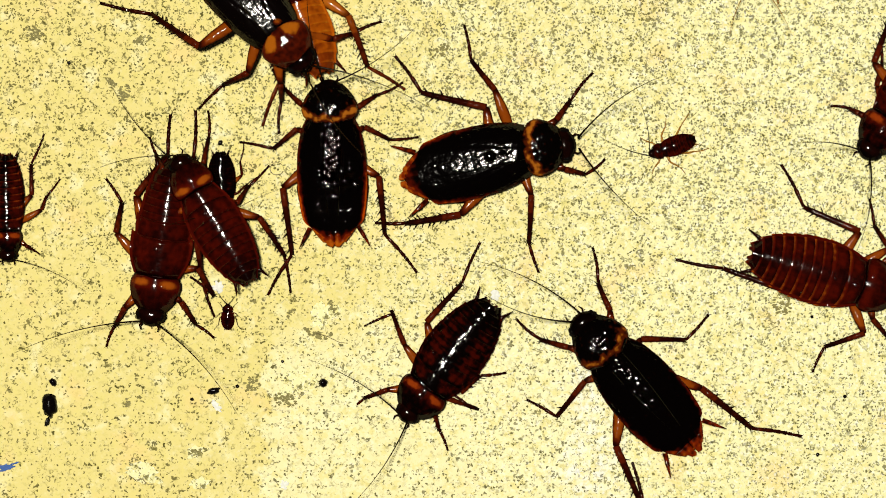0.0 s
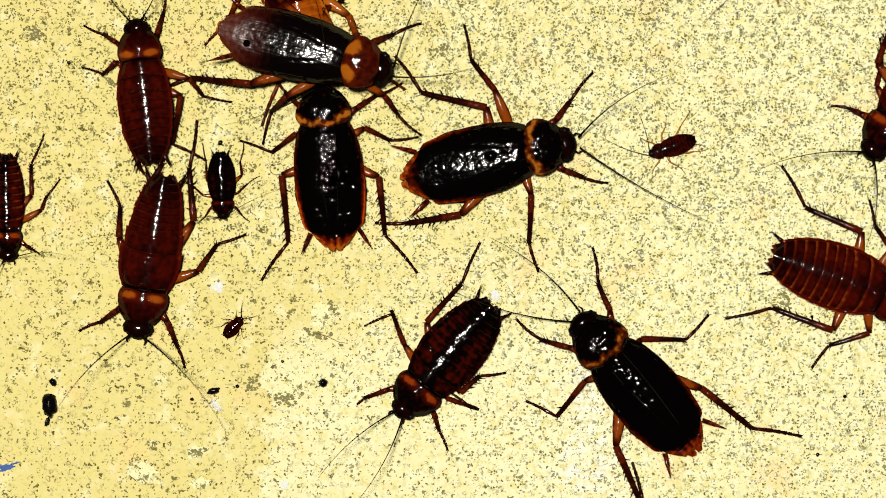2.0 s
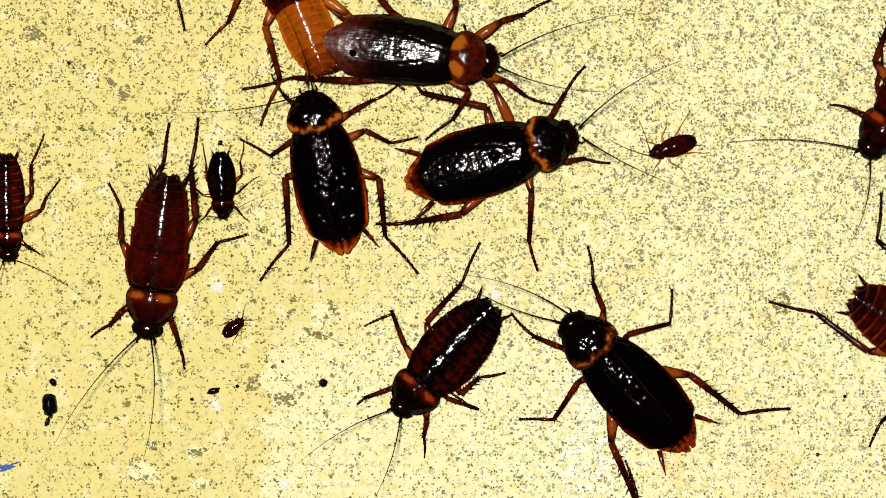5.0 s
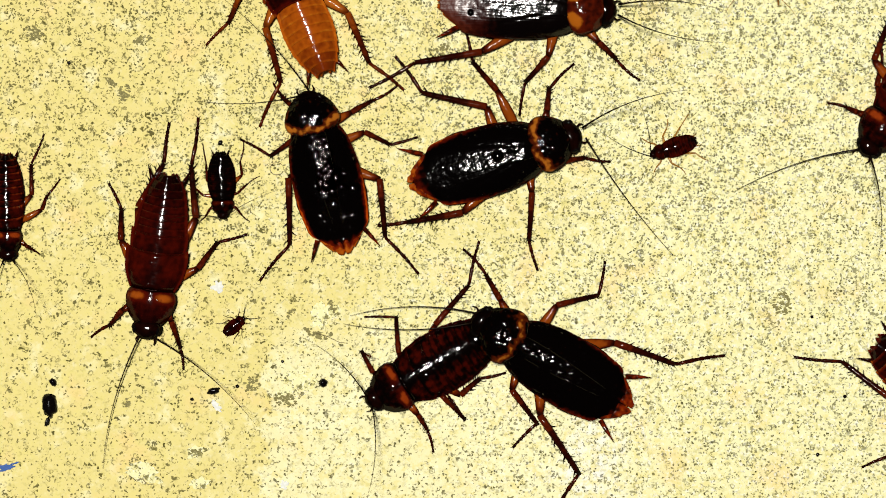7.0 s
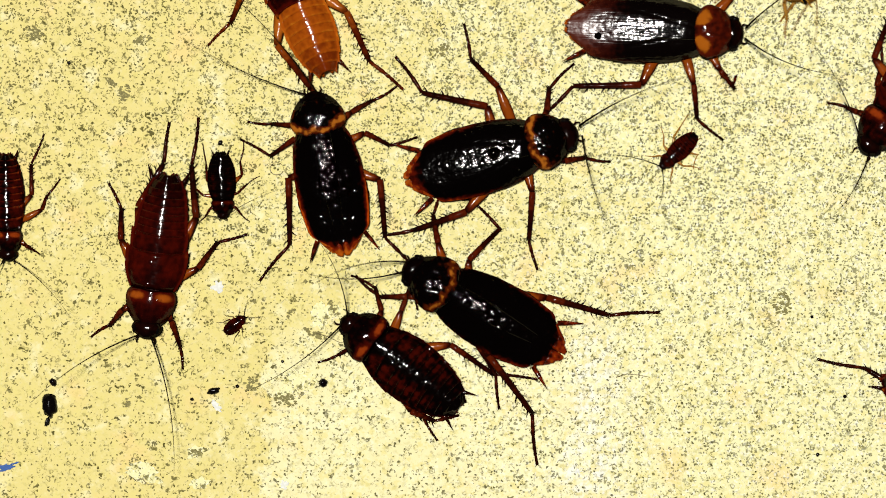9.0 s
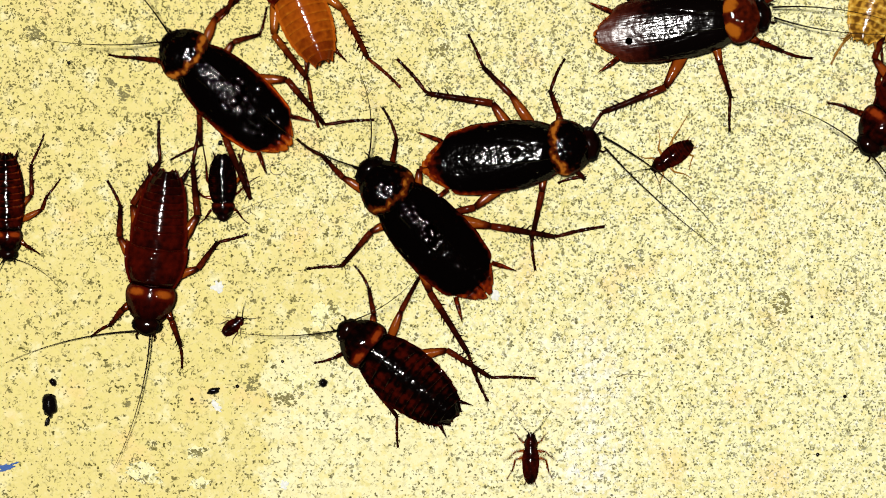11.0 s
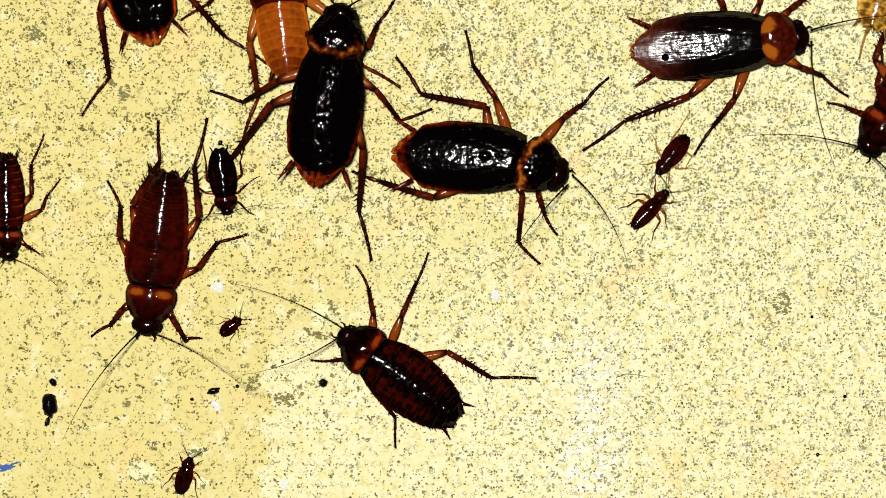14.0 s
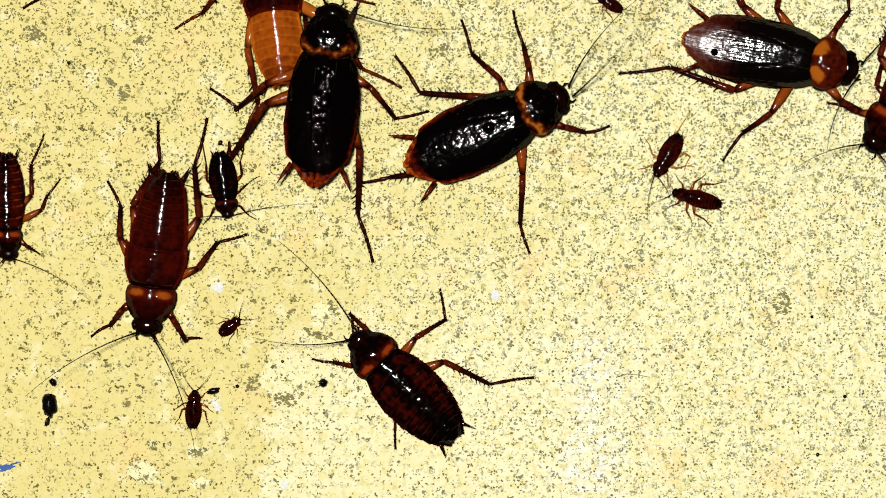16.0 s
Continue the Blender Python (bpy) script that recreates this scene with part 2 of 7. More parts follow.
def cerci(root, x, y, k, material, out=1.0):
    for side in (-1, 1):
        path = [(x * k, side * y * k, 14 * k), ((x - 16) * k, side * (y + 9 * out) * k, 16 * k), ((x - 40) * k, side * (y + 22 * out) * k, 18 * k)]
        v, f = tube_points(path, [4.5 * k, 4.0 * k, 0.5 * k], 7, 0.6)
        part("cercus", mesh("cercus", v, f, material, [0.3] * len(v)), root)


def adult(label, length, wide, legs, wing=None, band=1.0, feeler=300, bends=(0.2, -0.2), curls=(0, 0), rim=1.0, shield=(68, 142), tip=-146, drops=(), flat=2.2, arch=23.0):
    """A winged grown cockroach, its head towards +x, its middle over the origin; the shield's and the wings' ends along the body are given."""
    root = tagged(new("cockroach"), label, "cockroach", "cockroaches")
    k = U * length / 328
    wk = wide / 124 * 328 / length
    wing = wing or WING
    front = shield[0] + 10
    # belly below the wings, its edge a little wider than they are
    rows, cols = 26, 18
    s = np.linspace(0, 1, rows)
    hw = 58.5 * wk * soft_curve(s, [(0, .28), (.03, .42), (.08, .56), (.16, .71), (.28, .91), (.42, 1.02), (.55, 1.0), (.8, .86), (1, .62)])
    x = -151 + (front + 143) * s
    verts, pig = [], []
    for i in range(rows):
        scallop = 1 + 0.012 * math.sin(0.34 * x[i])
        for a in np.linspace(0, 2 * math.pi, cols + 1)[:-1]:
            verts.append((x[i] * k, hw[i] * scallop * k * math.cos(a), (11 + (3 + 8 * min(1, 3 * s[i])) * math.sin(a)) * k))
            pig.append((0.16 + 0.60 * max(0, 1 - s[i] / 0.22)) * rim + 0.10 * math.cos(0.34 * x[i]))
    faces = [(i * cols + j, i * cols + (j + 1) % cols, (i + 1) * cols + (j + 1) % cols, (i + 1) * cols + j) for i in range(rows - 1) for j in range(cols)]
    faces += [tuple(range(cols))[::-1], tuple(range((rows - 1) * cols, rows * cols))]
    part("abdomen", mesh("abdomen", verts, faces, BELLY, pig), root)
    cerci(root, -122, 40 * wk, k, BELLY)
    for side in (-1, 1):
        top, pig = np.zeros((8, 7, 3)), np.ones((8, 7))
        for i in range(8):
            for j in range(7):
                f, v = i / 7, j / 6
                ragged = (26 * (v - 0.30) ** 2 + 0.9 * math.sin(14 * v + 2 * side)) * (1 - f)
                top[i, j] = ((-161 + 26 * f + ragged) * k, side * (1.0 + (15 + 15 * f) * v) * wk * k, (15 + 3 * f - 3 * v * v + 0.8 * math.sin(9 * v)) * k)
                pig[i, j] = (0.80 - 0.40 * f) * min(1, rim)
        part("tail_plate", slab("tail_plate", top, 2 * k, BELLY, pig), root, "amber lobed tail plate")
    # the wings, the left one over the right: arched along and across, rounded at the tip
    n, c = 110, 44
    s = np.linspace(0, 1, n)
    shape = [(0, .50), (.03, .60), (.09, .74), (.18, .86), (.30, .94), (.43, .99), (.55, 1), (.72, .97), (.86, .88), (.95, .78), (1, .66)]
    hw = 58.5 * wk * soft_curve(s, shape)
    ridge = 43 - arch * np.clip((0.84 - s) / 0.84, 0, 1) ** 1.9 - 6 * np.clip((s - 0.84) / 0.16, 0, 1) ** 2
    for side, name in ((-1, "right_wing"), (1, "left_wing")):
        top, pig = np.zeros((n, c, 3)), np.zeros((n, c))
        for i in range(n):
            inner = -0.10 - 0.26 * s[i]
            for j in range(c):
                v = inner + (1 - inner) * j / (c - 1)
                y = v * hw[i]
                z = 16 + (ridge[i] - 16) * max(0, 1 - abs(v) ** flat) + (0.4 if side > 0 else 0)
                z += (0.45 * math.sin(9 * v + 7 * s[i]) + 0.35 * math.sin(21 * s[i] - 5 * v)) * (1 - abs(v)) * min(1, 6 * s[i])
                # shoulder dents behind the shield and the furrow that curves from there to the edge
                z -= 1.5 * math.exp(-((s[i] - 0.80) / 0.06) ** 2 - ((v - 0.40) / 0.16) ** 2)
                z -= 0.8 * math.exp(-((v - 0.12 - 0.9 * (0.95 - s[i])) / 0.05) ** 2) * min(1, max(0, (s[i] - 0.35) / 0.2))
                end = (20 * v * v + 14 * max(0, v) ** 4 + 1.2 * math.sin(17 * v + side)) * max(0, 1 - s[i] / 0.22) ** 1.5
                top[i, j] = ((tip + (front - tip) * s[i] + end - (0 if side > 0 else 1.5)) * k, side * y * k, z * k)
                edge = max(0, (abs(v) - 0.80) / 0.20) ** 1.3 * (1.0 - 0.55 * min(1, max(0, s[i] - 0.35) / 0.3))
                tail = 0.9 * max(0, 1 - s[i] / 0.12) * (0.5 + 0.5 * abs(v))
                pig[i, j] = min(1, rim * max(0.75 * edge, tail)) if band <= 1.2 else min(1, max(0.6 * edge, 0.95 * max(0, 1 - s[i] / 0.50) ** 0.8))
        wing_part = part(name, slab(name, top, 1.0 * k, wing, pig), root)
        # drops of water that stand on this wing
        for dx, dy, r in drops:
            if (dy > 0) != (side > 0):
                continue
            i = int(np.clip(np.argmin(abs(s - dx)), 1, n - 2))
            j = int(np.argmin(abs(top[i, :, 1] - dy * hw[i] * k)))
            p = top[i, j]
            v, f = egg((p[0], p[1], p[2] - 0.25 * r * k), (r * k, r * k, 0.75 * r * k), 10, 16)
            part("drop", mesh("drop", v, f, DROP, [0.0] * len(v)), wing_part, "round drop of water on the wing")
    # the neck shield
    n, c = 24, 25
    s = np.linspace(0, 1, n)
    hw = 45.5 * wk * soft_curve(s, [(0, .56), (.05, .80), (.15, .96), (.3, 1.03), (.45, 1.0), (.65, .88), (.82, .72), (.94, .56), (1, .40)])
    ridge = soft_curve(s, [(0, 40), (.2, 45), (.45, 46.5), (.65, 44), (.85, 37), (1, 28)])
    top, pig = np.zeros((n, c, 3)), np.zeros((n, c))
    for i in range(n):
        for j in range(c):
            v = -1 + 2 * j / (c - 1)
            low = ridge[i] - 18 * (0.6 + 0.4 * s[i])
            bumpy = 0.6 * math.sin(6 * v + 3 * s[i]) * math.sin(8 * s[i]) * (1 - v * v)
            top[i, j] = ((shield[0] + (shield[1] - shield[0]) * s[i] - 7 * (1 - v * v) * (1 - s[i])) * k, v * hw[i] * k, (low + (ridge[i] - low) * (1 - abs(v) ** 2.4) + bumpy) * k)
            rear = math.exp(-((s[i] - 0.15 - 0.16 * abs(v) ** 2 - 0.035 * math.sin(7 * v)) / (0.085 + 0.07 * abs(v) + 0.02 * math.sin(9 * v + 1))) ** 2) * (0.75 + 0.25 * abs(v))
            sides = max(0, (abs(v) - 0.76) / 0.24) * 0.8 * (1 - s[i]) ** 0.7
            pig[i, j] = min(1, band * max(rear, sides * (s[i] < 0.85)))
            if band > 1.2:
                rear = math.exp(-((s[i] - 0.18 - 0.06 * abs(v)) / 0.27) ** 2) * (1 - 0.5 * math.exp(-(v / 0.15) ** 2)) * math.exp(-((abs(v) - 0.50) / 0.44) ** 2)
                pig[i, j] = min(1, max(rear, 0.36))
    plate = part("pronotum", slab("pronotum", top, 3 * k, SHIELD_RED if band > 1.2 else SHIELD, pig), root, "red-brown shield with two amber blotches" if band > 1.2 else "black shield with an amber band")
    head = head_parts(root, min(144, shield[1] - 1), 29, k, HEAD)
    info = dict(root=root, length=length, scale=length / 328, legs=legs, leg_materials=(LEG, SHIN), leg_long=1.0, feeler=feeler, bends=bends,
                curls=curls, feeler_material=FEELER, nose=156 * k, neck=(shield[0] + 6) * k)
    limbs(root, info)
    info["parts"]["pronotum"], info["parts"]["head"] = plate, head
    return info


def nymph(label, length, wide, legs, shell=None, leg_materials=None, feeler=230, bends=(0.2, -0.2), curls=(0, 0), stripe=0.4, leg_long=1.0, detail=1.0, name="cockroach_nymph", patch=1.0, tone=0.14, pads=False, oval=False):
    """A wingless young cockroach: shield, two more breast plates and eight abdomen plates, each overlapping the next; pads: large wing pads on the breast; oval: the abdomen bows out behind them."""
    root = tagged(new(name), label, "cockroach nymph", "cockroaches")
    shell = shell or RED_BROWN
    k = U * length / 289
    wk = wide / 116 * 289 / length
    # underside
    s = np.linspace(0, 1, 16)
    hw = 49 * wk * soft_curve(s, [(0, .3), (.15, .75), (.45, 1), (.75, .85), (1, .5)])
    verts = [((-132 + 244 * s[i]) * k, hw[i] * k * math.cos(a), (14 + 8 * math.sin(a)) * k) for i in range(16) for a in np.linspace(0, 2 * math.pi, 15)[:-1]]
    faces = [(i * 14 + j, i * 14 + (j + 1) % 14, (i + 1) * 14 + (j + 1) % 14, (i + 1) * 14 + j) for i in range(15) for j in range(14)]
    faces += [tuple(range(14))[::-1], tuple(range(15 * 14, 16 * 14))]
    part("underside", mesh("underside", verts, faces, shell, [0.3] * len(verts)), root)
    cerci(root, -120, 22 * wk, k, leg_materials[1] if leg_materials else SHIN, 0.8)
    outline = [(0, .22), (.025, .40), (.06, .56), (.12, .72), (.22, .88), (.34, .98), (.45, 1.0), (.56, .96), (.64, .88), (.70, .76), (.85, .70), (.95, .42), (1, .2)]
    if pads:
        outline = [(0, .20), (.025, .38), (.06, .53), (.12, .66), (.22, .77), (.34, .86), (.45, .94), (.56, 1.0), (.64, .96), (.70, .82), (.85, .70), (.95, .42), (1, .2)]
    cuts = [0, .045, .09, .14, .19, .235, .28, .325, .37, .475, .685, .93] if pads else [0, .055, .115, .18, .245, .31, .375, .435, .495, .605, .70, .945]
    if oval:
        outline = [(0, .24), (.025, .40), (.06, .53), (.12, .67), (.20, .79), (.29, .84), (.38, .81), (.45, .75), (.48, .95), (.56, 1.0), (.64, .96), (.70, .82), (.85, .70), (.95, .42), (1, .2)]
        cuts = [0, .05, .105, .165, .225, .28, .335, .39, .445, .54, .70, .93]
    for i in range(11):
        a, b = cuts[i], cuts[i + 1] + (0.012 if i < 10 else 0)
        kind = "pronotum" if i == 10 else ("thorax_plate" if i > 7 else "abdomen_plate")
        n, c = (16 if i == 10 else 9), (29 if detail >= 1 else 19)
        top, pig = np.zeros((n, c, 3)), np.zeros((n, c))
        for u in range(n):
            f = u / (n - 1)
            q = a + (b - a) * f
            if i == 10:
                w = 46 * wk * float(soft_curve(np.array([f]), [(0, .74), (.08, .96), (.25, 1.04), (.45, 1.0), (.7, .85), (.88, .62), (1, .38)])[0])
                hi, lo = 39.5 + 1.6 * math.sin(math.pi * min(1, 1.2 * f)) - 14 * f ** 3.2, 15 - 3 * f
            else:
                w = 58 * wk * float(soft_curve(np.array([q]), outline)[0])
                hi, lo = 25 + 15.5 * math.sin(math.pi * min(1, q * 0.62 + 0.20)), 14
                w *= 1.0 + (0.045 if i > 7 else 0.014) * (1 - f) ** 2 - ((0.13 if pads else 0.07) if i > 7 else 0.02) * f ** 3
                # each plate rises a little to its rear lip and rides over the next
                hi += 0.28 * (1 - f) ** 1.5 - 0.4 * math.exp(-(f / 0.05) ** 2)
                if pads and i > 7:
                    hi += 1.6 * math.exp(-((f - 0.05) / 0.05) ** 2) + 2.6 * (1 - f) ** 1.3
            for j in range(c):
                v = -1 + 2 * j / (c - 1)
                av = abs(v)
                back = (4 * v * v + (8 if i > 7 else 3) * av ** 6 if i < 10 else -5 * (1 - v * v)) * (1 - f)
                # domed across, with a narrow upturned margin
                dome = 1 - min(av, 0.90) ** 2.05
                dome += 0.16 * ((av - 0.90) / 0.10) ** 2 - 0.10 * (av - 0.90) / 0.10 if av > 0.90 and i < 10 else (-(av - 0.90) / 0.10 * 0.18 if av > 0.90 else 0)
                turned = 6 * (max(0, av - 0.50) / 0.50) ** 2 * math.exp(-(f / 0.16) ** 2) if pads and 7 < i < 10 else 0
                top[u, j] = ((-144.5 + 289 * q - back) * k, v * w * k, (lo + (hi - lo) * dome + turned) * k)
                if i == 10:
                    eye = math.exp(-((av - 0.55) / 0.40) ** 2 - ((f - 0.16 - 0.1 * av * av) / 0.13) ** 2)
                    pig[u, j] = min(1, 0.20 + 0.5 * max(0, tone - 0.15) + patch * 0.66 * eye - 0.30 * max(0, f - 0.6) - 0.3 * max(0, 1 - f / 0.07))
                else:
                    pale = 0.75 * stripe * math.exp(-((f - 0.06) / 0.09) ** 2) * (1 - 0.8 * math.exp(-(v / 0.3) ** 2))
                    spots = 0.62 * min(1, 0.2 + 1.7 * q) * patch * min(1, stripe * 2.5) * math.exp(-((av - 0.56) / 0.24) ** 2 - ((f - 0.50) / 0.26) ** 2)
                    pig[u, j] = min(1, tone - (0.16 if pads and i > 7 and stripe > 0.25 else 0) + max(pale, min(spots, 0.46 - tone)) - 0.10 * f + 0.18 * max(0, (av - 0.85) / 0.15) - ((0.32 if oval else 0.14) * max(0, 1 - q / 0.2) if stripe < 0.9 else 0))
        coat = RED_BROWN if oval and 7 < i < 10 else shell
        plate = part(kind, slab(kind, top, 1.0 * k, coat, pig), root)
        if pads and i in (8, 9):
            # the rolled hind edge of a wing pad
            lip = [q + np.array((0, 0, 0.3 * k)) for q in top[0, 2:-2]]
            v, f = tube_points(lip, [(1.5 if 0 < j < len(lip) - 1 else 0.3) * k for j in range(len(lip))], 8)
            part("rim", mesh("rim", v, f, coat, [tone] * len(v)), plate)
    # the two small lobes that end the body
    for side in (-1, 1):
        v, f = tube_points([(-132 * k, side * 4 * wk * k, 17 * k), (-141 * k, side * 8 * wk * k, 17 * k), (-150 * k, side * 9 * wk * k, 15 * k)], [6 * k, 5.5 * k, 1.2 * k], 8, 0.5)
        part("tail_plate", mesh("tail_plate", v, f, shell, [0.45] * len(v)), root)
    head_parts(root, 127, 25, k, HEAD if shell not in (STRAW, ORANGE) else shell)
    info = dict(root=root, length=length, scale=length / 300, legs=legs, leg_materials=leg_materials or (LEG, SHIN), leg_long=0.92 * leg_long,
                feeler=feeler, bends=bends, curls=curls, feeler_material=STRAW_LEG if shell is STRAW else FEELER, nose=138 * k)
    limbs(root, info)
    return info


# ---------------------------------------------------------------- how they crawl
def at(x, y, z=0.0):
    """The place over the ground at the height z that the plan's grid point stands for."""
    f = U * (HIGH - z) / HIGH
    return Vector(((x - 784) * f, (441 - y) * f, z))


def glide(rows, t):
    """Values between the rows, without overshoot."""
    if t <= rows[0][0]:
        return np.array(rows[0][1:], float)
    if t >= rows[-1][0]:
        return np.array(rows[-1][1:], float)
    i = max(j for j in range(len(rows)) if rows[j][0] <= t + 1e-9)
    i = min(i, len(rows) - 2)
    val = lambda j: np.array(rows[j][1:], float)
    h = rows[i + 1][0] - rows[i][0]
    slope = (val(i + 1) - val(i)) / h

    def tangent(j):
        if j <= 0 or j >= len(rows) - 1:
            return np.zeros_like(slope)
        h0, h1 = rows[j][0] - rows[j - 1][0], rows[j + 1][0] - rows[j][0]
        s0, s1 = (val(j) - val(j - 1)) / h0, (val(j + 1) - val(j)) / h1
        with np.errstate(divide="ignore", invalid="ignore"):
            m = np.where(s0 * s1 > 0, 3 * (h0 + h1) / ((2 * h1 + h0) / s0 + (h1 + 2 * h0) / s1), 0.0)
        return np.nan_to_num(m)

    f = (t - rows[i][0]) / h
    m0, m1 = tangent(i), tangent(i + 1)
    return (val(i) * (1 + 2 * f) * (1 - f) ** 2 + h * m0 * f * (1 - f) ** 2 + val(i + 1) * f * f * (3 - 2 * f) + h * m1 * f * f * (f - 1))


HIPS = {"front": (0.27, 0.06), "middle": (0.15, 0.075), "hind": (0.03, 0.075)}
STANCE = {"front": (0.34, 0.20, 0.43, 0.26, 0.50, 0.33), "middle": (0.13, 0.29, 0.04, 0.38, -0.04, 0.50), "hind": (-0.03, 0.30, -0.27, 0.36, -0.44, 0.46)}


def still(a, b):
    return all(abs(a[i][j] - b[i][j]) < 1e-6 for i in range(4) for j in range(4))


def thinned(rows):
    """The rows without those that stand between two equal ones."""
    return [r for i, r in enumerate(rows) if i in (0, len(rows) - 1) or not (still(rows[i - 1][1], r[1]) and still(r[1], rows[i + 1][1]))]


def crawl(info, body, feelers=None, turns=None):
    """Key an insect: rows of nose and tail places (and lift), its legs' knee, ankle and toe, its feelers' tips."""
    L, sc = info["length"], info["scale"]
    body = [tuple(r) + (0,) * (6 - len(r)) for r in body]
    times = [i / 10 for i in range(161)]
    way = []
    for t in times:
        hx, hy, tx, ty, lift = glide(body, t)
        turn = math.atan2(ty - hy, hx - tx)
        p = at((hx + tx) / 2, (hy + ty) / 2, (25 * sc + lift) * U)
        m = Matrix.Translation((p.x, p.y, (lift + 6 * sc) * U)) @ Matrix.Rotation(turn, 4, "Z")
        way.append((t, m, (hx, hy, tx, ty, lift)))
    walk(info["root"], thinned([(t, m) for t, m, _ in way]))
    keyed = {}
    for t, m, _ in way:
        inv = m.inverted()
        lift = m.translation.z
        bend = Matrix.Identity(4)
        if turns:
            hinge = Matrix.Translation((info["neck"], 0, 0))
            bend = hinge @ Matrix.Rotation(radians(glide(turns, t)[0]), 4, "Z") @ hinge.inverted()
            for name in ("pronotum", "head"):
                keyed.setdefault(name, []).append((t, bend))
        for pair in ("front", "middle", "hind"):
            for side, sign in (("left", 1), ("right", -1)):
                name = pair + "_" + side
                (thigh, shin, foot), (lf, lt, ls) = info["parts"][name]
                lf, lt, ls = lf * U, lt * U, ls * U
                hip = m @ Vector((HIPS[pair][0] * L * U, sign * HIPS[pair][1] * L * U, 3 * sc * U))
                rows = info["legs"].get(name)
                if rows:
                    r = glide(rows, t)
                    knee, ankle, toe = at(r[0], r[1], 20 * sc * U), at(r[2], r[3], 4 * sc * U), at(r[4], r[5], 2 * sc * U)
                else:
                    q = STANCE[pair]
                    knee, ankle, toe = (m @ Vector((q[i] * L * U, sign * q[i + 1] * L * U, 0)) for i in (0, 2, 4))
                    ankle.z, toe.z = 4 * sc * U, 2 * sc * U
                reach = Vector((knee.x - hip.x, knee.y - hip.y, 0))
                if reach.length > 1.15 * lf:
                    shift = reach * (1 - 1.15 * lf / reach.length)
                    knee, ankle = knee - shift, ankle - shift * 0.6
                flat = math.hypot(ankle.x - knee.x, ankle.y - knee.y)
                rise = math.sqrt(max(0, lt * lt - flat * flat))
                knee.z = min(max(ankle.z + rise, 8 * sc * U + 0.4 * lift), 12 * sc * U + 0.9 * lift)
                a = along(knee, hip)
                b = along(knee, ankle)
                end = knee + (ankle - knee).normalized() * lt
                end.z = max(end.z, 3 * sc * U)
                b = along(knee, end)
                c = along(end, toe)
                for key, pm in ((name + "0", a), (name + "1", b), (name + "2", c)):
                    keyed.setdefault(key, []).append((t, inv @ pm))
        for side, sign in (("left", 1), ("right", -1)):
            base = m @ bend @ Vector((info["nose"], sign * 9 * sc * U, 24 * sc * U))
            rows = (feelers or {}).get(side)
            if rows:
                r = glide(rows, t)
                tip = at(r[0], r[1], 8 * U)
            else:
                tip = m @ Vector((info["nose"] + 0.75 * info["feeler"] * U, sign * 0.55 * info["feeler"] * U, 6 * U - lift))
            reach = math.hypot(tip.x - base.x, tip.y - base.y)
            long = info["feeler"] * U
            rise = min(0.75 * long, math.sqrt(max(0, long * long - reach * reach)))
            tip.z = max(tip.z, min(rise, 1.3 * reach + 4 * U))
            keyed.setdefault("antenna_" + side, []).append((t, inv @ along(base, tip)))
    for name, rows in keyed.items():
        ob = info["parts"][name] if name in info["parts"] else info["parts"][name[:-1]][0][int(name[-1])]
        walk(ob, thinned(rows))
# ---------------------------------------------------------------- where they crawl, in units of the plan
BODY, STEPS, SWEEP, NECK = {}, {}, {}, {}


def go(who, *row):
    """At a time: the nose, the tail end and how far it is lifted off the ground."""
    BODY.setdefault(who, []).append(row)


def leg(who, which, *row):
    """At a time: knee, ankle and toe of one leg."""
    STEPS.setdefault(who, {}).setdefault(which, []).append(row)


def neck(who, *row):
    """At a time: how many degrees the shield and head are turned to the insect's left."""
    NECK.setdefault(who, []).append(row)


def feel(who, side, *row):
    """At a time: where a feeler points."""
    SWEEP.setdefault(who, {}).setdefault(side, []).append(row)


go("A", 0.0, 582, 142, 592, 438)
go("A", 0.5, 584, 142, 592, 438)
go("A", 1.0, 582, 145, 593, 441)
go("A", 1.5, 568, 152, 595, 446)
go("A", 2.0, 568, 150, 595, 445)
go("A", 2.5, 573, 150, 597, 446)
go("A", 3.0, 573, 150, 597, 446)
go("A", 3.5, 572, 155, 597, 445)
go("A", 4.0, 560, 163, 603, 446)
go("A", 6.3, 537, 162, 612, 453)
go("A", 6.5, 537, 162, 612, 453)
go("A", 7.0, 540, 160, 612, 453)
go("A", 7.5, 547, 158, 612, 452)
go("A", 8.0, 557, 158, 610, 452)
go("A", 8.5, 572, 162, 608, 457)
go("A", 9.0, 553, 162, 610, 455)
go("A", 9.2, 551, 160, 610, 455)
go("A", 9.8, 500, 170, 620, 430)
go("A", 10.5, 350, 130, 560, 330)
go("A", 11.3, 250, 25, 485, 232)
go("A", 11.5, 222, 15, 452, 213)
go("A", 12.0, 186, -75, 372, 160)
go("A", 12.5, 180, -78, 345, 172)
go("A", 13.0, 188, -120, 320, 150)
go("A", 13.5, 177, -156, 278, 127)
go("A", 14.0, 197, -208, 272, 82)
go("A", 14.5, 190, -260, 250, 35)
go("A", 15.0, 180, -305, 235, -10)
go("A", 15.5, 170, -370, 225, -70)
go("A", 16.0, 170, -370, 225, -70)
leg("A", "front_left", 0.0, 533, 185, 512, 165, 500, 150)
leg("A", "front_left", 4.0, 530, 195, 510, 175, 498, 160)
leg("A", "front_left", 6.5, 525, 190, 512, 178, 500, 165)
leg("A", "front_left", 8.0, 520, 205, 500, 185, 485, 170)
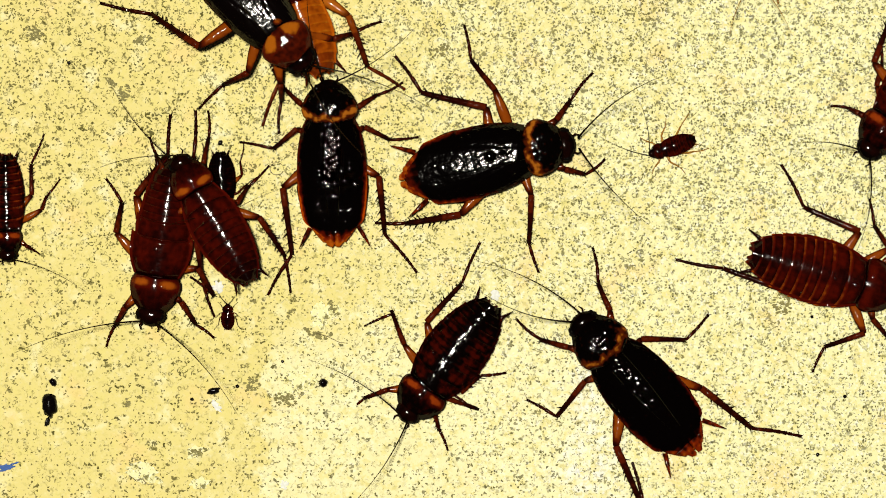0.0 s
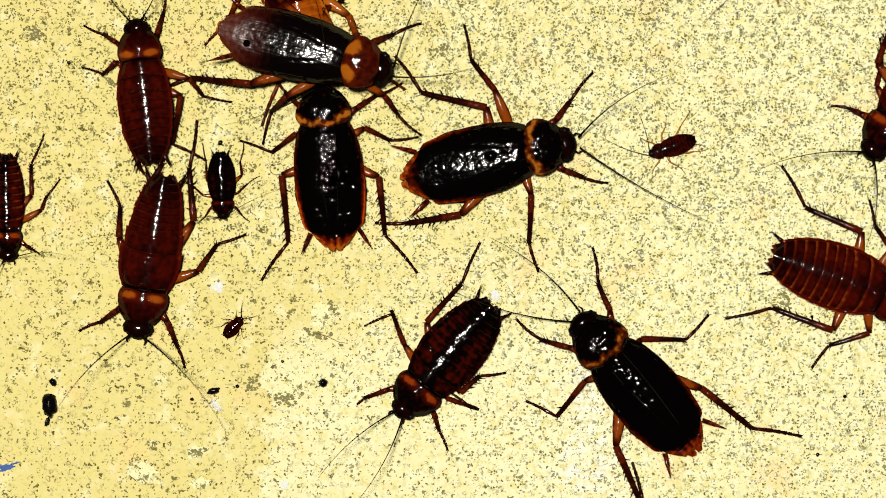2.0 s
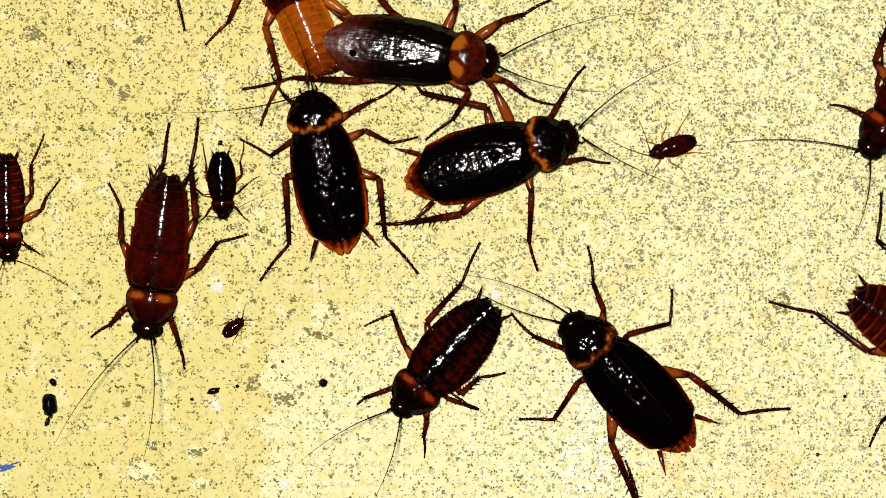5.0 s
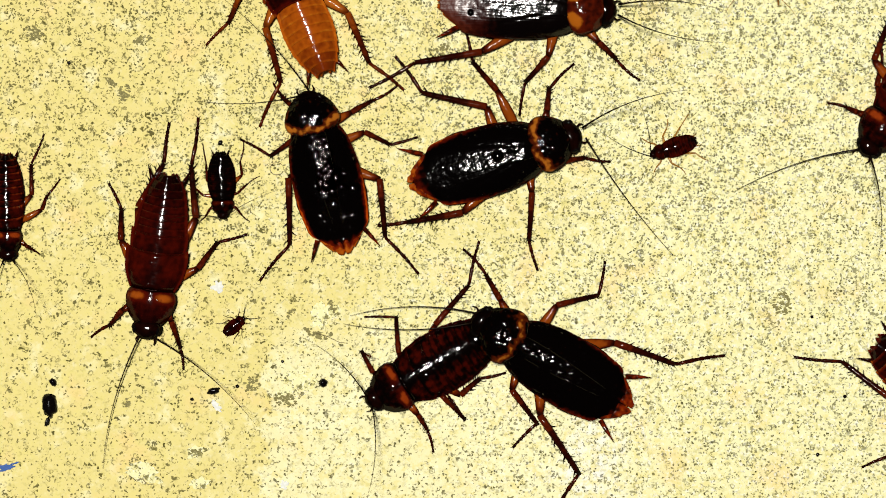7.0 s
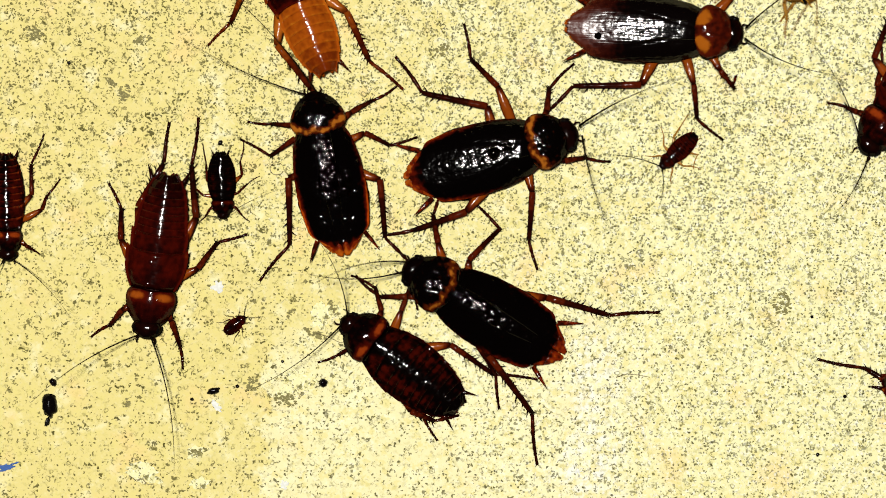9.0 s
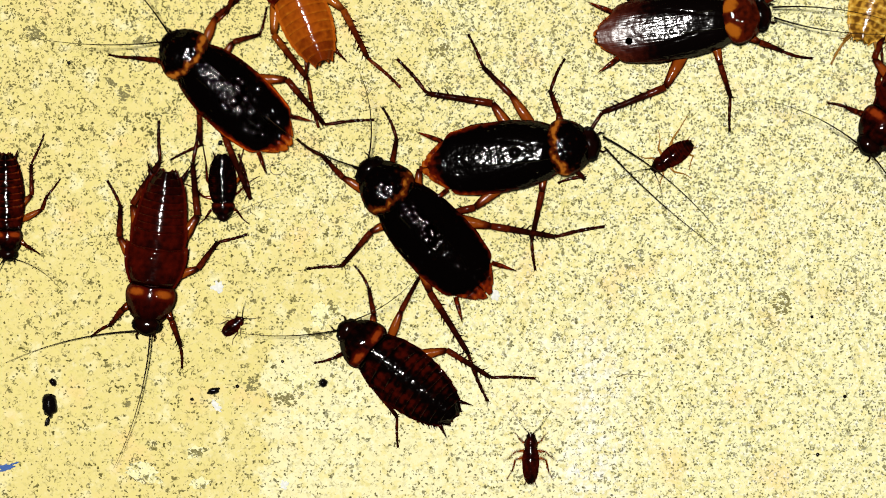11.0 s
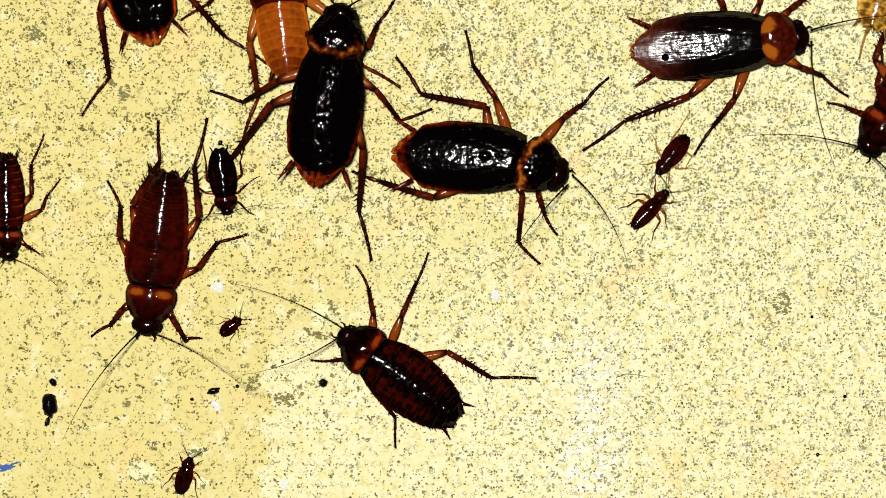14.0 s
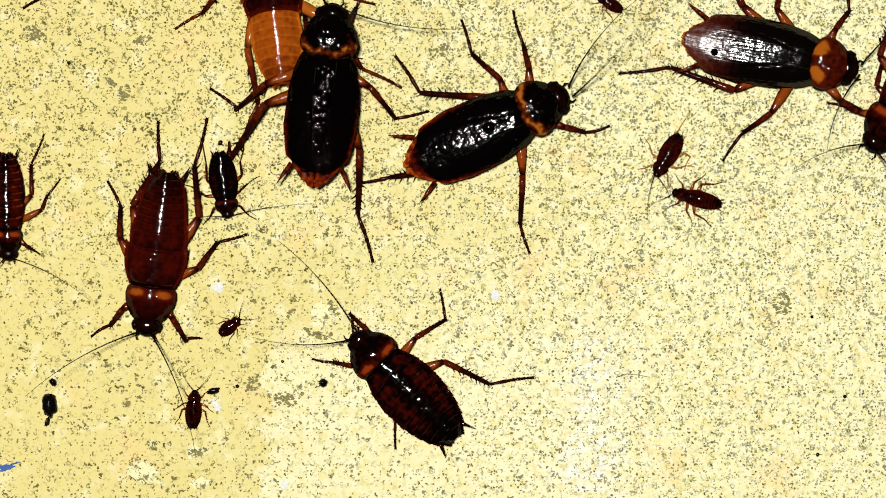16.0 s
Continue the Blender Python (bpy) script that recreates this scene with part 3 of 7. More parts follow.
leg("A", "front_left", 8.5, 530, 185, 510, 180, 490, 180)
leg("A", "front_left", 9.0, 520, 222, 490, 220, 465, 218)
leg("A", "front_left", 9.2, 520, 222, 490, 220, 465, 218)
leg("A", "front_left", 11.3, 240, 80, 200, 75, 160, 70)
leg("A", "front_left", 11.5, 225, 62, 185, 55, 145, 50)
leg("A", "front_left", 12.0, 150, 0, 110, -10, 70, -20)
leg("A", "front_left", 16.0, 100, -300, 60, -310, 20, -330)
leg("A", "front_right", 0.0, 633, 190, 665, 170, 705, 150)
leg("A", "front_right", 3.5, 630, 192, 665, 172, 703, 152)
leg("A", "front_right", 4.0, 622, 198, 660, 178, 703, 152)
leg("A", "front_right", 9.2, 622, 198, 660, 178, 703, 152)
leg("A", "front_right", 11.3, 365, -20, 400, -40, 430, -60)
leg("A", "front_right", 16.0, 260, -350, 280, -380, 300, -400)
leg("A", "middle_left", 0.0, 525, 228, 490, 258, 440, 255)
leg("A", "middle_left", 4.0, 522, 245, 490, 268, 440, 255)
leg("A", "middle_left", 9.2, 522, 245, 490, 268, 440, 255)
leg("A", "middle_left", 11.3, 300, 185, 303, 225, 298, 265)
leg("A", "middle_left", 11.5, 240, 130, 205, 175, 160, 205)
leg("A", "middle_left", 12.0, 185, 50, 165, 100, 110, 125)
leg("A", "middle_left", 12.5, 185, 75, 180, 100, 155, 118)
leg("A", "middle_left", 13.0, 135, 30, 110, 40, 78, 42)
leg("A", "middle_left", 13.5, 110, -20, 90, -10, 60, -10)
leg("A", "middle_left", 16.0, 60, -200, 40, -180, 0, -170)
leg("A", "middle_right", 0.0, 645, 225, 690, 248, 738, 243)
leg("A", "middle_right", 9.2, 645, 235, 690, 258, 738, 243)
leg("A", "middle_right", 11.3, 365, 42, 410, 38, 435, 0)
leg("A", "middle_right", 11.5, 335, 22, 385, 28, 420, 15)
leg("A", "middle_right", 12.0, 330, -20, 370, -30, 400, -50)
leg("A", "middle_right", 16.0, 260, -250, 300, -260, 330, -280)
leg("A", "hind_left", 0.0, 500, 333, 515, 440, 483, 508)
leg("A", "hind_left", 0.5, 500, 335, 518, 440, 483, 508)
leg("A", "hind_left", 1.0, 498, 310, 508, 408, 476, 478)
leg("A", "hind_left", 3.5, 498, 312, 508, 408, 476, 478)
leg("A", "hind_left", 6.5, 510, 315, 512, 412, 476, 478)
leg("A", "hind_left", 9.2, 510, 315, 512, 412, 476, 478)
leg("A", "hind_left", 11.3, 358, 215, 395, 275, 420, 300)
leg("A", "hind_left", 11.5, 300, 160, 355, 240, 375, 285)
leg("A", "hind_left", 12.0, 235, 100, 290, 190, 282, 250)
leg("A", "hind_left", 12.5, 222, 130, 258, 240, 250, 290)
leg("A", "hind_left", 13.0, 232, 130, 265, 250, 262, 290)
leg("A", "hind_left", 13.5, 175, 70, 210, 160, 205, 240)
leg("A", "hind_left", 14.0, 175, 20, 187, 95, 167, 175)
leg("A", "hind_left", 14.5, 145, -10, 148, 40, 107, 107)
leg("A", "hind_left", 15.0, 90, -40, 98, 10, 92, 38)
leg("A", "hind_left", 15.5, 90, -80, 98, -30, 92, -10)
leg("A", "hind_left", 16.0, 90, -80, 98, -30, 92, -10)
leg("A", "hind_right", 0.0, 670, 312, 680, 410, 733, 477)
leg("A", "hind_right", 4.0, 670, 315, 680, 408, 733, 477)
leg("A", "hind_right", 9.2, 672, 318, 680, 408, 733, 477)
leg("A", "hind_right", 11.3, 495, 125, 565, 190, 648, 196)
leg("A", "hind_right", 11.5, 475, 122, 560, 182, 648, 195)
leg("A", "hind_right", 12.0, 375, 25, 425, 85, 475, 105)
leg("A", "hind_right", 12.5, 345, 25, 415, 100, 445, 108)
leg("A", "hind_right", 13.0, 350, 25, 415, 98, 455, 112)
leg("A", "hind_right", 13.5, 350, 15, 415, 90, 490, 122)
leg("A", "hind_right", 14.0, 360, 15, 415, 80, 475, 115)
leg("A", "hind_right", 14.5, 355, 10, 375, 40, 425, 85)
leg("A", "hind_right", 15.0, 350, -20, 362, 20, 375, 40)
leg("A", "hind_right", 15.5, 340, -60, 350, -30, 370, -10)
leg("A", "hind_right", 16.0, 340, -60, 350, -30, 370, -10)
feel("A", "right", 0.0, 690, 90)
feel("A", "right", 0.5, 650, 20)
feel("A", "right", 1.0, 625, 60)
feel("A", "right", 1.5, 600, 30)
feel("A", "right", 2.0, 560, 20)
feel("A", "right", 4.0, 520, 20)
feel("A", "right", 6.5, 470, 60)
feel("A", "right", 7.0, 400, 10)
feel("A", "right", 7.5, 415, 20)
feel("A", "right", 8.0, 440, 0)
feel("A", "right", 8.5, 440, 0)
feel("A", "right", 9.0, 410, 0)
feel("A", "right", 9.2, 400, 20)
feel("A", "right", 11.3, 180, -80)
feel("A", "right", 16.0, 180, -500)
feel("A", "left", 0.0, 560, 20)
feel("A", "left", 1.0, 560, 40)
feel("A", "left", 2.5, 400, 270)
feel("A", "left", 3.0, 400, 270)
feel("A", "left", 3.5, 190, 310)
feel("A", "left", 4.0, 350, 220)
feel("A", "left", 6.5, 340, 190)
feel("A", "left", 7.0, 380, 185)
feel("A", "left", 7.5, 400, 150)
feel("A", "left", 8.0, 330, 125)
feel("A", "left", 8.5, 440, 190)
feel("A", "left", 9.0, 330, 70)
feel("A", "left", 9.2, 380, 40)
feel("A", "left", 11.3, 60, 75)
feel("A", "left", 16.0, 60, -500)
go("B", 0.0, 1028, 240, 705, 322)
go("B", 1.5, 1030, 239, 706, 322)
go("B", 3.0, 1028, 237, 706, 322)
go("B", 3.5, 1020, 228, 710, 325)
go("B", 4.0, 1030, 235, 712, 325)
go("B", 6.5, 1040, 230, 715, 328)
go("B", 7.0, 1045, 232, 715, 328)
go("B", 8.0, 1040, 230, 715, 328)
go("B", 8.5, 1035, 226, 712, 323)
go("B", 9.0, 1035, 230, 712, 320)
go("B", 9.2, 1037, 232, 712, 318)
go("B", 11.3, 1068, 252, 755, 290)
go("B", 11.5, 1068, 246, 746, 276)
go("B", 12.0, 1048, 264, 715, 271)
go("B", 12.5, 1042, 272, 708, 269)
go("B", 13.0, 1046, 281, 713, 261)
go("B", 13.5, 1030, 285, 697, 270)
go("B", 14.0, 1023, 287, 690, 273)
go("B", 15.0, 1023, 287, 690, 273)
go("B", 15.3, 1021, 285, 688, 276)
go("B", 15.5, 1009, 258, 677, 290)
go("B", 15.8, 1022, 185, 690, 300)
go("B", 16.0, 1020, 158, 710, 302)
leg("B", "front_left", 0.0, 985, 212, 1005, 185, 1035, 147)
leg("B", "front_left", 4.0, 985, 208, 1005, 185, 1035, 147)
leg("B", "front_left", 6.3, 968, 195, 970, 175, 983, 147)
leg("B", "front_left", 9.2, 968, 195, 970, 175, 983, 147)
leg("B", "front_left", 11.3, 990, 200, 978, 170, 980, 148)
leg("B", "front_left", 11.5, 990, 200, 978, 170, 980, 148)
leg("B", "front_left", 11.8, 1000, 205, 1035, 180, 1080, 135)
leg("B", "front_left", 12.0, 1000, 205, 1035, 180, 1080, 135)
leg("B", "front_left", 15.5, 992, 210, 1030, 185, 1080, 135)
leg("B", "front_left", 15.8, 940, 130, 935, 95, 930, 60)
leg("B", "front_left", 16.0, 936, 120, 928, 85, 915, 40)
leg("B", "middle_left", 0.0, 872, 150, 835, 105, 822, 47)
leg("B", "middle_left", 4.0, 872, 152, 835, 105, 822, 47)
leg("B", "middle_left", 9.2, 880, 150, 835, 105, 822, 47)
leg("B", "middle_left", 11.3, 893, 150, 845, 105, 822, 47)
leg("B", "middle_left", 12.0, 880, 150, 838, 105, 822, 47)
leg("B", "middle_left", 14.0, 872, 160, 832, 105, 822, 47)
leg("B", "middle_left", 15.5, 866, 165, 830, 105, 822, 47)
leg("B", "middle_left", 16.0, 885, 140, 835, 95, 820, 47)
leg("B", "hind_left", 0.0, 860, 190, 750, 165, 703, 105)
leg("B", "hind_left", 9.2, 862, 188, 750, 165, 703, 105)
leg("B", "hind_left", 11.3, 872, 182, 755, 165, 703, 105)
leg("B", "hind_left", 12.0, 868, 183, 752, 165, 703, 105)
leg("B", "hind_left", 13.5, 860, 190, 750, 168, 703, 105)
leg("B", "hind_left", 16.0, 860, 172, 750, 165, 703, 105)
leg("B", "front_right", 0.0, 1000, 300, 1030, 308, 1050, 298)
leg("B", "front_right", 2.0, 1000, 302, 1025, 312, 1047, 318)
leg("B", "front_right", 2.5, 1000, 300, 1020, 312, 1045, 330)
leg("B", "front_right", 3.0, 1000, 298, 1020, 310, 1045, 322)
leg("B", "front_right", 4.0, 1000, 290, 1030, 285, 1060, 290)
leg("B", "front_right", 6.5, 1000, 285, 1035, 280, 1073, 285)
leg("B", "front_right", 9.2, 1000, 285, 1035, 280, 1073, 285)
leg("B", "front_right", 11.3, 1010, 295, 1015, 310, 1010, 325)
leg("B", "front_right", 12.0, 990, 315, 993, 340, 993, 360)
leg("B", "front_right", 12.5, 968, 325, 966, 345, 965, 362)
leg("B", "front_right", 13.0, 968, 325, 966, 345, 965, 362)
leg("B", "front_right", 13.5, 955, 345, 962, 370, 972, 393)
leg("B", "front_right", 15.5, 950, 335, 958, 370, 972, 393)
leg("B", "front_right", 15.8, 990, 235, 1030, 240, 1072, 225)
leg("B", "front_right", 16.0, 1000, 225, 1035, 235, 1072, 225)
leg("B", "middle_right", 0.0, 940, 345, 937, 405, 946, 460)
leg("B", "middle_right", 9.2, 942, 340, 937, 405, 946, 460)
leg("B", "middle_right", 11.3, 960, 340, 945, 405, 945, 460)
leg("B", "middle_right", 11.5, 960, 340, 945, 405, 945, 460)
leg("B", "middle_right", 12.0, 945, 340, 925, 400, 938, 450)
leg("B", "middle_right", 13.5, 928, 345, 920, 400, 938, 450)
leg("B", "middle_right", 15.5, 918, 340, 918, 400, 938, 450)
leg("B", "middle_right", 16.0, 925, 310, 920, 400, 938, 450)
leg("B", "hind_right", 0.0, 815, 380, 720, 395, 690, 395)
leg("B", "hind_right", 8.5, 815, 380, 720, 395, 690, 398)
leg("B", "hind_right", 9.0, 825, 375, 740, 405, 700, 413)
leg("B", "hind_right", 9.2, 825, 375, 740, 405, 700, 413)
leg("B", "hind_right", 11.3, 840, 370, 790, 372, 740, 355)
leg("B", "hind_right", 11.5, 860, 350, 790, 355, 750, 352)
leg("B", "hind_right", 12.0, 800, 345, 700, 350, 675, 355)
leg("B", "hind_right", 12.5, 790, 355, 700, 350, 655, 350)
leg("B", "hind_right", 13.0, 790, 340, 700, 345, 668, 348)
leg("B", "hind_right", 13.5, 765, 350, 680, 325, 655, 315)
leg("B", "hind_right", 15.5, 765, 352, 690, 325, 655, 315)
leg("B", "hind_right", 16.0, 740, 325, 690, 325, 660, 320)
feel("B", "left", 0.0, 1140, 165)
feel("B", "left", 0.5, 1140, 240)
feel("B", "left", 1.0, 1140, 245)
feel("B", "left", 1.5, 1330, 180)
feel("B", "left", 2.0, 1130, 175)
feel("B", "left", 2.5, 1090, 190)
feel("B", "left", 3.0, 1190, 165)
feel("B", "left", 3.5, 1060, 215)
feel("B", "left", 4.0, 1060, 205)
feel("B", "left", 6.5, 1120, 190)
feel("B", "left", 7.0, 1135, 195)
feel("B", "left", 7.5, 1180, 180)
feel("B", "left", 8.0, 1095, 150)
feel("B", "left", 8.5, 1070, 175)
feel("B", "left", 9.0, 1060, 210)
feel("B", "left", 9.2, 1130, 215)
feel("B", "left", 11.3, 1330, 470)
feel("B", "left", 11.5, 1180, 225)
feel("B", "left", 12.0, 1140, 270)
feel("B", "left", 12.5, 1340, 380)
feel("B", "left", 13.0, 1120, 350)
feel("B", "left", 13.5, 1140, 345)
feel("B", "left", 14.0, 1080, 440)
feel("B", "left", 14.5, 1160, 360)
feel("B", "left", 15.0, 1230, 350)
feel("B", "left", 15.5, 1040, 160)
feel("B", "left", 16.0, 1060, 90)
feel("B", "right", 0.0, 1110, 370)
feel("B", "right", 0.5, 1240, 550)
feel("B", "right", 1.0, 1130, 390)
feel("B", "right", 1.5, 1130, 390)
feel("B", "right", 2.0, 1250, 390)
feel("B", "right", 2.5, 1280, 360)
feel("B", "right", 3.0, 1190, 450)
feel("B", "right", 3.5, 1130, 260)
feel("B", "right", 4.0, 1150, 265)
feel("B", "right", 6.5, 1210, 470)
feel("B", "right", 7.0, 1230, 500)
feel("B", "right", 7.5, 1110, 380)
feel("B", "right", 8.0, 1250, 440)
feel("B", "right", 8.5, 1130, 430)
feel("B", "right", 9.0, 1060, 370)
feel("B", "right", 9.2, 1020, 390)
feel("B", "right", 11.3, 1330, 480)
feel("B", "right", 11.5, 1110, 310)
feel("B", "right", 12.0, 1080, 450)
feel("B", "right", 12.5, 1060, 450)
feel("B", "right", 13.0, 1040, 470)
feel("B", "right", 13.5, 980, 430)
feel("B", "right", 14.0, 930, 420)
feel("B", "right", 14.5, 990, 430)
feel("B", "right", 15.0, 1100, 450)
feel("B", "right", 15.5, 1250, 360)
feel("B", "right", 16.0, 1050, 130)
for row in ((0.0, -8), (3.0, -8), (3.4, 0), (9.2, 0), (11.5, 0), (12.0, -4), (12.5, -12), (13.0, -20), (13.5, -21), (15.2, -21), (15.5, -10), (15.8, 0), (16.0, 0)):
    neck("B", *row)
go("C", 0.0, 1018, 558, 1238, 805)
go("C", 4.2, 1018, 558, 1238, 805)
go("C", 5.0, 1000, 562, 1225, 795)
go("C", 6.3, 935, 560, 1190, 765)
go("C", 6.5, 903, 560, 1165, 750)
go("C", 7.0, 836, 560, 1120, 726, 10)
go("C", 7.5, 822, 515, 1092, 715, 14)
go("C", 8.0, 800, 573, 1112, 682, 16)
go("C", 8.5, 775, 530, 1050, 702, 8)
go("C", 9.0, 712, 468, 1003, 632)
go("C", 9.2, 705, 450, 993, 622)
go("C", 10.2, 680, 370, 930, 560)
go("C", 11.3, 625, 270, 853, 510)
go("C", 11.5, 613, 265, 852, 500)
go("C", 11.6, 600, 248, 830, 470)
go("C", 11.8, 560, 128, 700, 418, 10)
go("C", 12.0, 513, 56, 601, 356, 22)
go("C", 12.5, 489, 50, 575, 360, 26)
go("C", 13.0, 502, 47, 568, 362, 26)
go("C", 13.3, 580, 44, 560, 358, 26)
go("C", 13.5, 617, 49, 541, 353, 26)
go("C", 14.0, 605, 10, 556, 328, 26)
go("C", 14.5, 568, 3, 554, 324, 26)
go("C", 15.0, 586, 17, 551, 337, 26)
go("C", 15.5, 590, 9, 553, 335, 26)
go("C", 16.0, 590, 10, 555, 330, 26)
leg("C", "front_left", 0.0, 1005, 615, 970, 605, 928, 577)
leg("C", "front_left", 4.0, 1005, 615, 970, 605, 928, 577)
leg("C", "front_left", 6.5, 920, 610, 890, 590, 880, 560)
leg("C", "front_left", 7.0, 850, 600, 830, 600, 800, 600)
leg("C", "front_left", 8.0, 820, 605, 800, 600, 780, 590)
leg("C", "front_left", 8.5, 790, 575, 740, 560, 685, 545)
leg("C", "front_left", 9.0, 720, 525, 690, 525, 655, 510)
leg("C", "front_left", 9.2, 705, 528, 675, 525, 648, 503)
leg("C", "front_left", 11.3, 600, 300, 570, 265, 533, 242)
leg("C", "front_left", 11.5, 600, 300, 570, 265, 533, 242)
leg("C", "front_left", 12.0, 480, 110, 470, 80, 450, 50)
leg("C", "front_left", 12.5, 445, 70, 432, 50, 420, 28)
leg("C", "front_left", 13.0, 445, 90, 430, 60, 415, 28)
leg("C", "front_left", 13.5, 570, 110, 560, 90, 545, 70)
leg("C", "front_left", 14.0, 550, 70, 540, 50, 530, 30)
leg("C", "front_left", 16.0, 545, 60, 540, 30, 530, 10)
leg("C", "front_right", 0.0, 1080, 550, 1058, 500, 1047, 427)
leg("C", "front_right", 4.2, 1080, 550, 1058, 500, 1047, 427)
leg("C", "front_right", 6.3, 1010, 545, 1010, 515, 1000, 490)
leg("C", "front_right", 6.5, 990, 550, 992, 520, 978, 500)
leg("C", "front_right", 7.0, 885, 530, 865, 495, 845, 470)
leg("C", "front_right", 7.5, 885, 515, 865, 490, 850, 470)
leg("C", "front_right", 8.0, 877, 525, 870, 500, 855, 475)
leg("C", "front_right", 8.5, 825, 510, 800, 478, 780, 463)
leg("C", "front_right", 9.0, 775, 430, 770, 400, 768, 375)
leg("C", "front_right", 9.2, 765, 420, 735, 375, 708, 315)
leg("C", "front_right", 11.3, 690, 280, 695, 245, 687, 212)
leg("C", "front_right", 11.5, 690, 270, 690, 240, 687, 212)
leg("C", "front_right", 12.0, 580, 80, 610, 60, 640, 40)
leg("C", "front_right", 13.0, 560, 80, 580, 60, 590, 40)
leg("C", "front_right", 13.5, 660, 100, 690, 70, 733, 40)
leg("C", "front_right", 14.0, 650, 85, 670, 40, 695, 0)
leg("C", "front_right", 14.5, 610, 40, 630, 5, 640, -20)
leg("C", "front_right", 16.0, 615, 50, 630, 15, 640, -20)
leg("C", "middle_left", 0.0, 1035, 675, 1000, 718, 945, 715)
leg("C", "middle_left", 4.2, 1035, 675, 1000, 718, 945, 725)
leg("C", "middle_left", 6.5, 955, 685, 952, 740, 917, 783)
leg("C", "middle_left", 7.0, 905, 690, 935, 730, 920, 780)
leg("C", "middle_left", 7.5, 900, 680, 930, 735, 920, 780)
leg("C", "middle_left", 8.0, 888, 665, 875, 690, 850, 715)
leg("C", "middle_left", 8.5, 835, 650, 838, 710, 807, 755)
leg("C", "middle_left", 9.0, 835, 595, 875, 660, 883, 720)
leg("C", "middle_left", 9.2, 838, 595, 882, 665, 883, 720)
leg("C", "middle_left", 11.3, 645, 400, 605, 440, 548, 460)
leg("C", "middle_left", 11.5, 645, 400, 605, 440, 548, 460)
leg("C", "middle_left", 12.0, 480, 170, 435, 175, 380, 160)
leg("C", "middle_left", 12.5, 455, 175, 430, 190, 385, 165)
leg("C", "middle_left", 13.0, 465, 165, 430, 190, 383, 165)
leg("C", "middle_left", 13.5, 475, 150, 435, 178, 383, 165)
leg("C", "middle_left", 14.0, 490, 145, 435, 178, 383, 165)
leg("C", "middle_left", 14.5, 470, 150, 435, 180, 383, 165)
leg("C", "middle_left", 16.0, 470, 150, 435, 180, 383, 165)
leg("C", "middle_right", 0.0, 1135, 600, 1205, 602, 1245, 567)
leg("C", "middle_right", 4.2, 1135, 600, 1205, 602, 1245, 567)
leg("C", "middle_right", 6.3, 1030, 565, 1060, 530, 1068, 482)
leg("C", "middle_right", 6.5, 1020, 560, 1055, 530, 1068, 482)
leg("C", "middle_right", 7.0, 985, 540, 1050, 525, 1067, 482)
leg("C", "middle_right", 7.5, 970, 525, 1040, 520, 1067, 482)
leg("C", "middle_right", 8.0, 975, 535, 1035, 525, 1067, 482)
leg("C", "middle_right", 8.5, 960, 520, 1030, 520, 1067, 482)
leg("C", "middle_right", 9.0, 830, 460, 860, 430, 857, 377)
leg("C", "middle_right", 9.2, 830, 460, 860, 430, 857, 377)
leg("C", "middle_right", 11.3, 730, 290, 750, 275, 770, 235)
leg("C", "middle_right", 11.5, 725, 290, 745, 260, 745, 205)
leg("C", "middle_right", 12.0, 650, 185, 695, 215, 742, 203)
leg("C", "middle_right", 12.5, 615, 185, 690, 215, 745, 200)
leg("C", "middle_right", 13.0, 630, 185, 685, 213, 745, 200)
leg("C", "middle_right", 13.5, 660, 175, 700, 213, 745, 200)
leg("C", "middle_right", 14.0, 665, 160, 700, 205, 745, 200)
leg("C", "middle_right", 14.5, 655, 155, 695, 205, 745, 200)
leg("C", "middle_right", 16.0, 655, 155, 695, 205, 745, 200)
leg("C", "hind_left", 0.0, 1090, 790, 1120, 860, 1135, 885)
leg("C", "hind_left", 4.2, 1090, 790, 1120, 860, 1135, 885)
leg("C", "hind_left", 6.5, 1025, 755, 1065, 845, 1070, 885)
leg("C", "hind_left", 7.0, 955, 735, 1005, 810, 1000, 880)
leg("C", "hind_left", 7.5, 950, 715, 1000, 800, 1000, 880)
leg("C", "hind_left", 8.0, 950, 720, 998, 800, 1000, 880)
leg("C", "hind_left", 8.5, 920, 725, 990, 800, 1015, 882)
leg("C", "hind_left", 9.0, 865, 630, 940, 730, 950, 815)
leg("C", "hind_left", 9.2, 870, 630, 940, 715, 963, 803)
leg("C", "hind_left", 11.3, 740, 530, 785, 610, 800, 625)
leg("C", "hind_left", 11.5, 690, 460, 700, 540, 705, 560)
leg("C", "hind_left", 12.0, 508, 300, 505, 430, 470, 508)
leg("C", "hind_left", 12.5, 485, 330, 505, 435, 487, 520)
leg("C", "hind_left", 13.0, 485, 330, 498, 435, 487, 520)
leg("C", "hind_left", 13.5, 470, 235, 425, 290, 395, 330)
leg("C", "hind_left", 14.0, 480, 185, 425, 260, 405, 290)
leg("C", "hind_left", 14.5, 470, 185, 425, 255, 405, 280)
leg("C", "hind_left", 16.0, 470, 185, 425, 255, 405, 280)
leg("C", "hind_right", 0.0, 1250, 690, 1335, 760, 1420, 773)
leg("C", "hind_right", 4.2, 1250, 690, 1335, 760, 1420, 773)
leg("C", "hind_right", 6.3, 1130, 600, 1220, 645, 1297, 627)
leg("C", "hind_right", 6.5, 1120, 598, 1215, 640, 1297, 627)
leg("C", "hind_right", 7.0, 1110, 605, 1210, 645, 1297, 627)
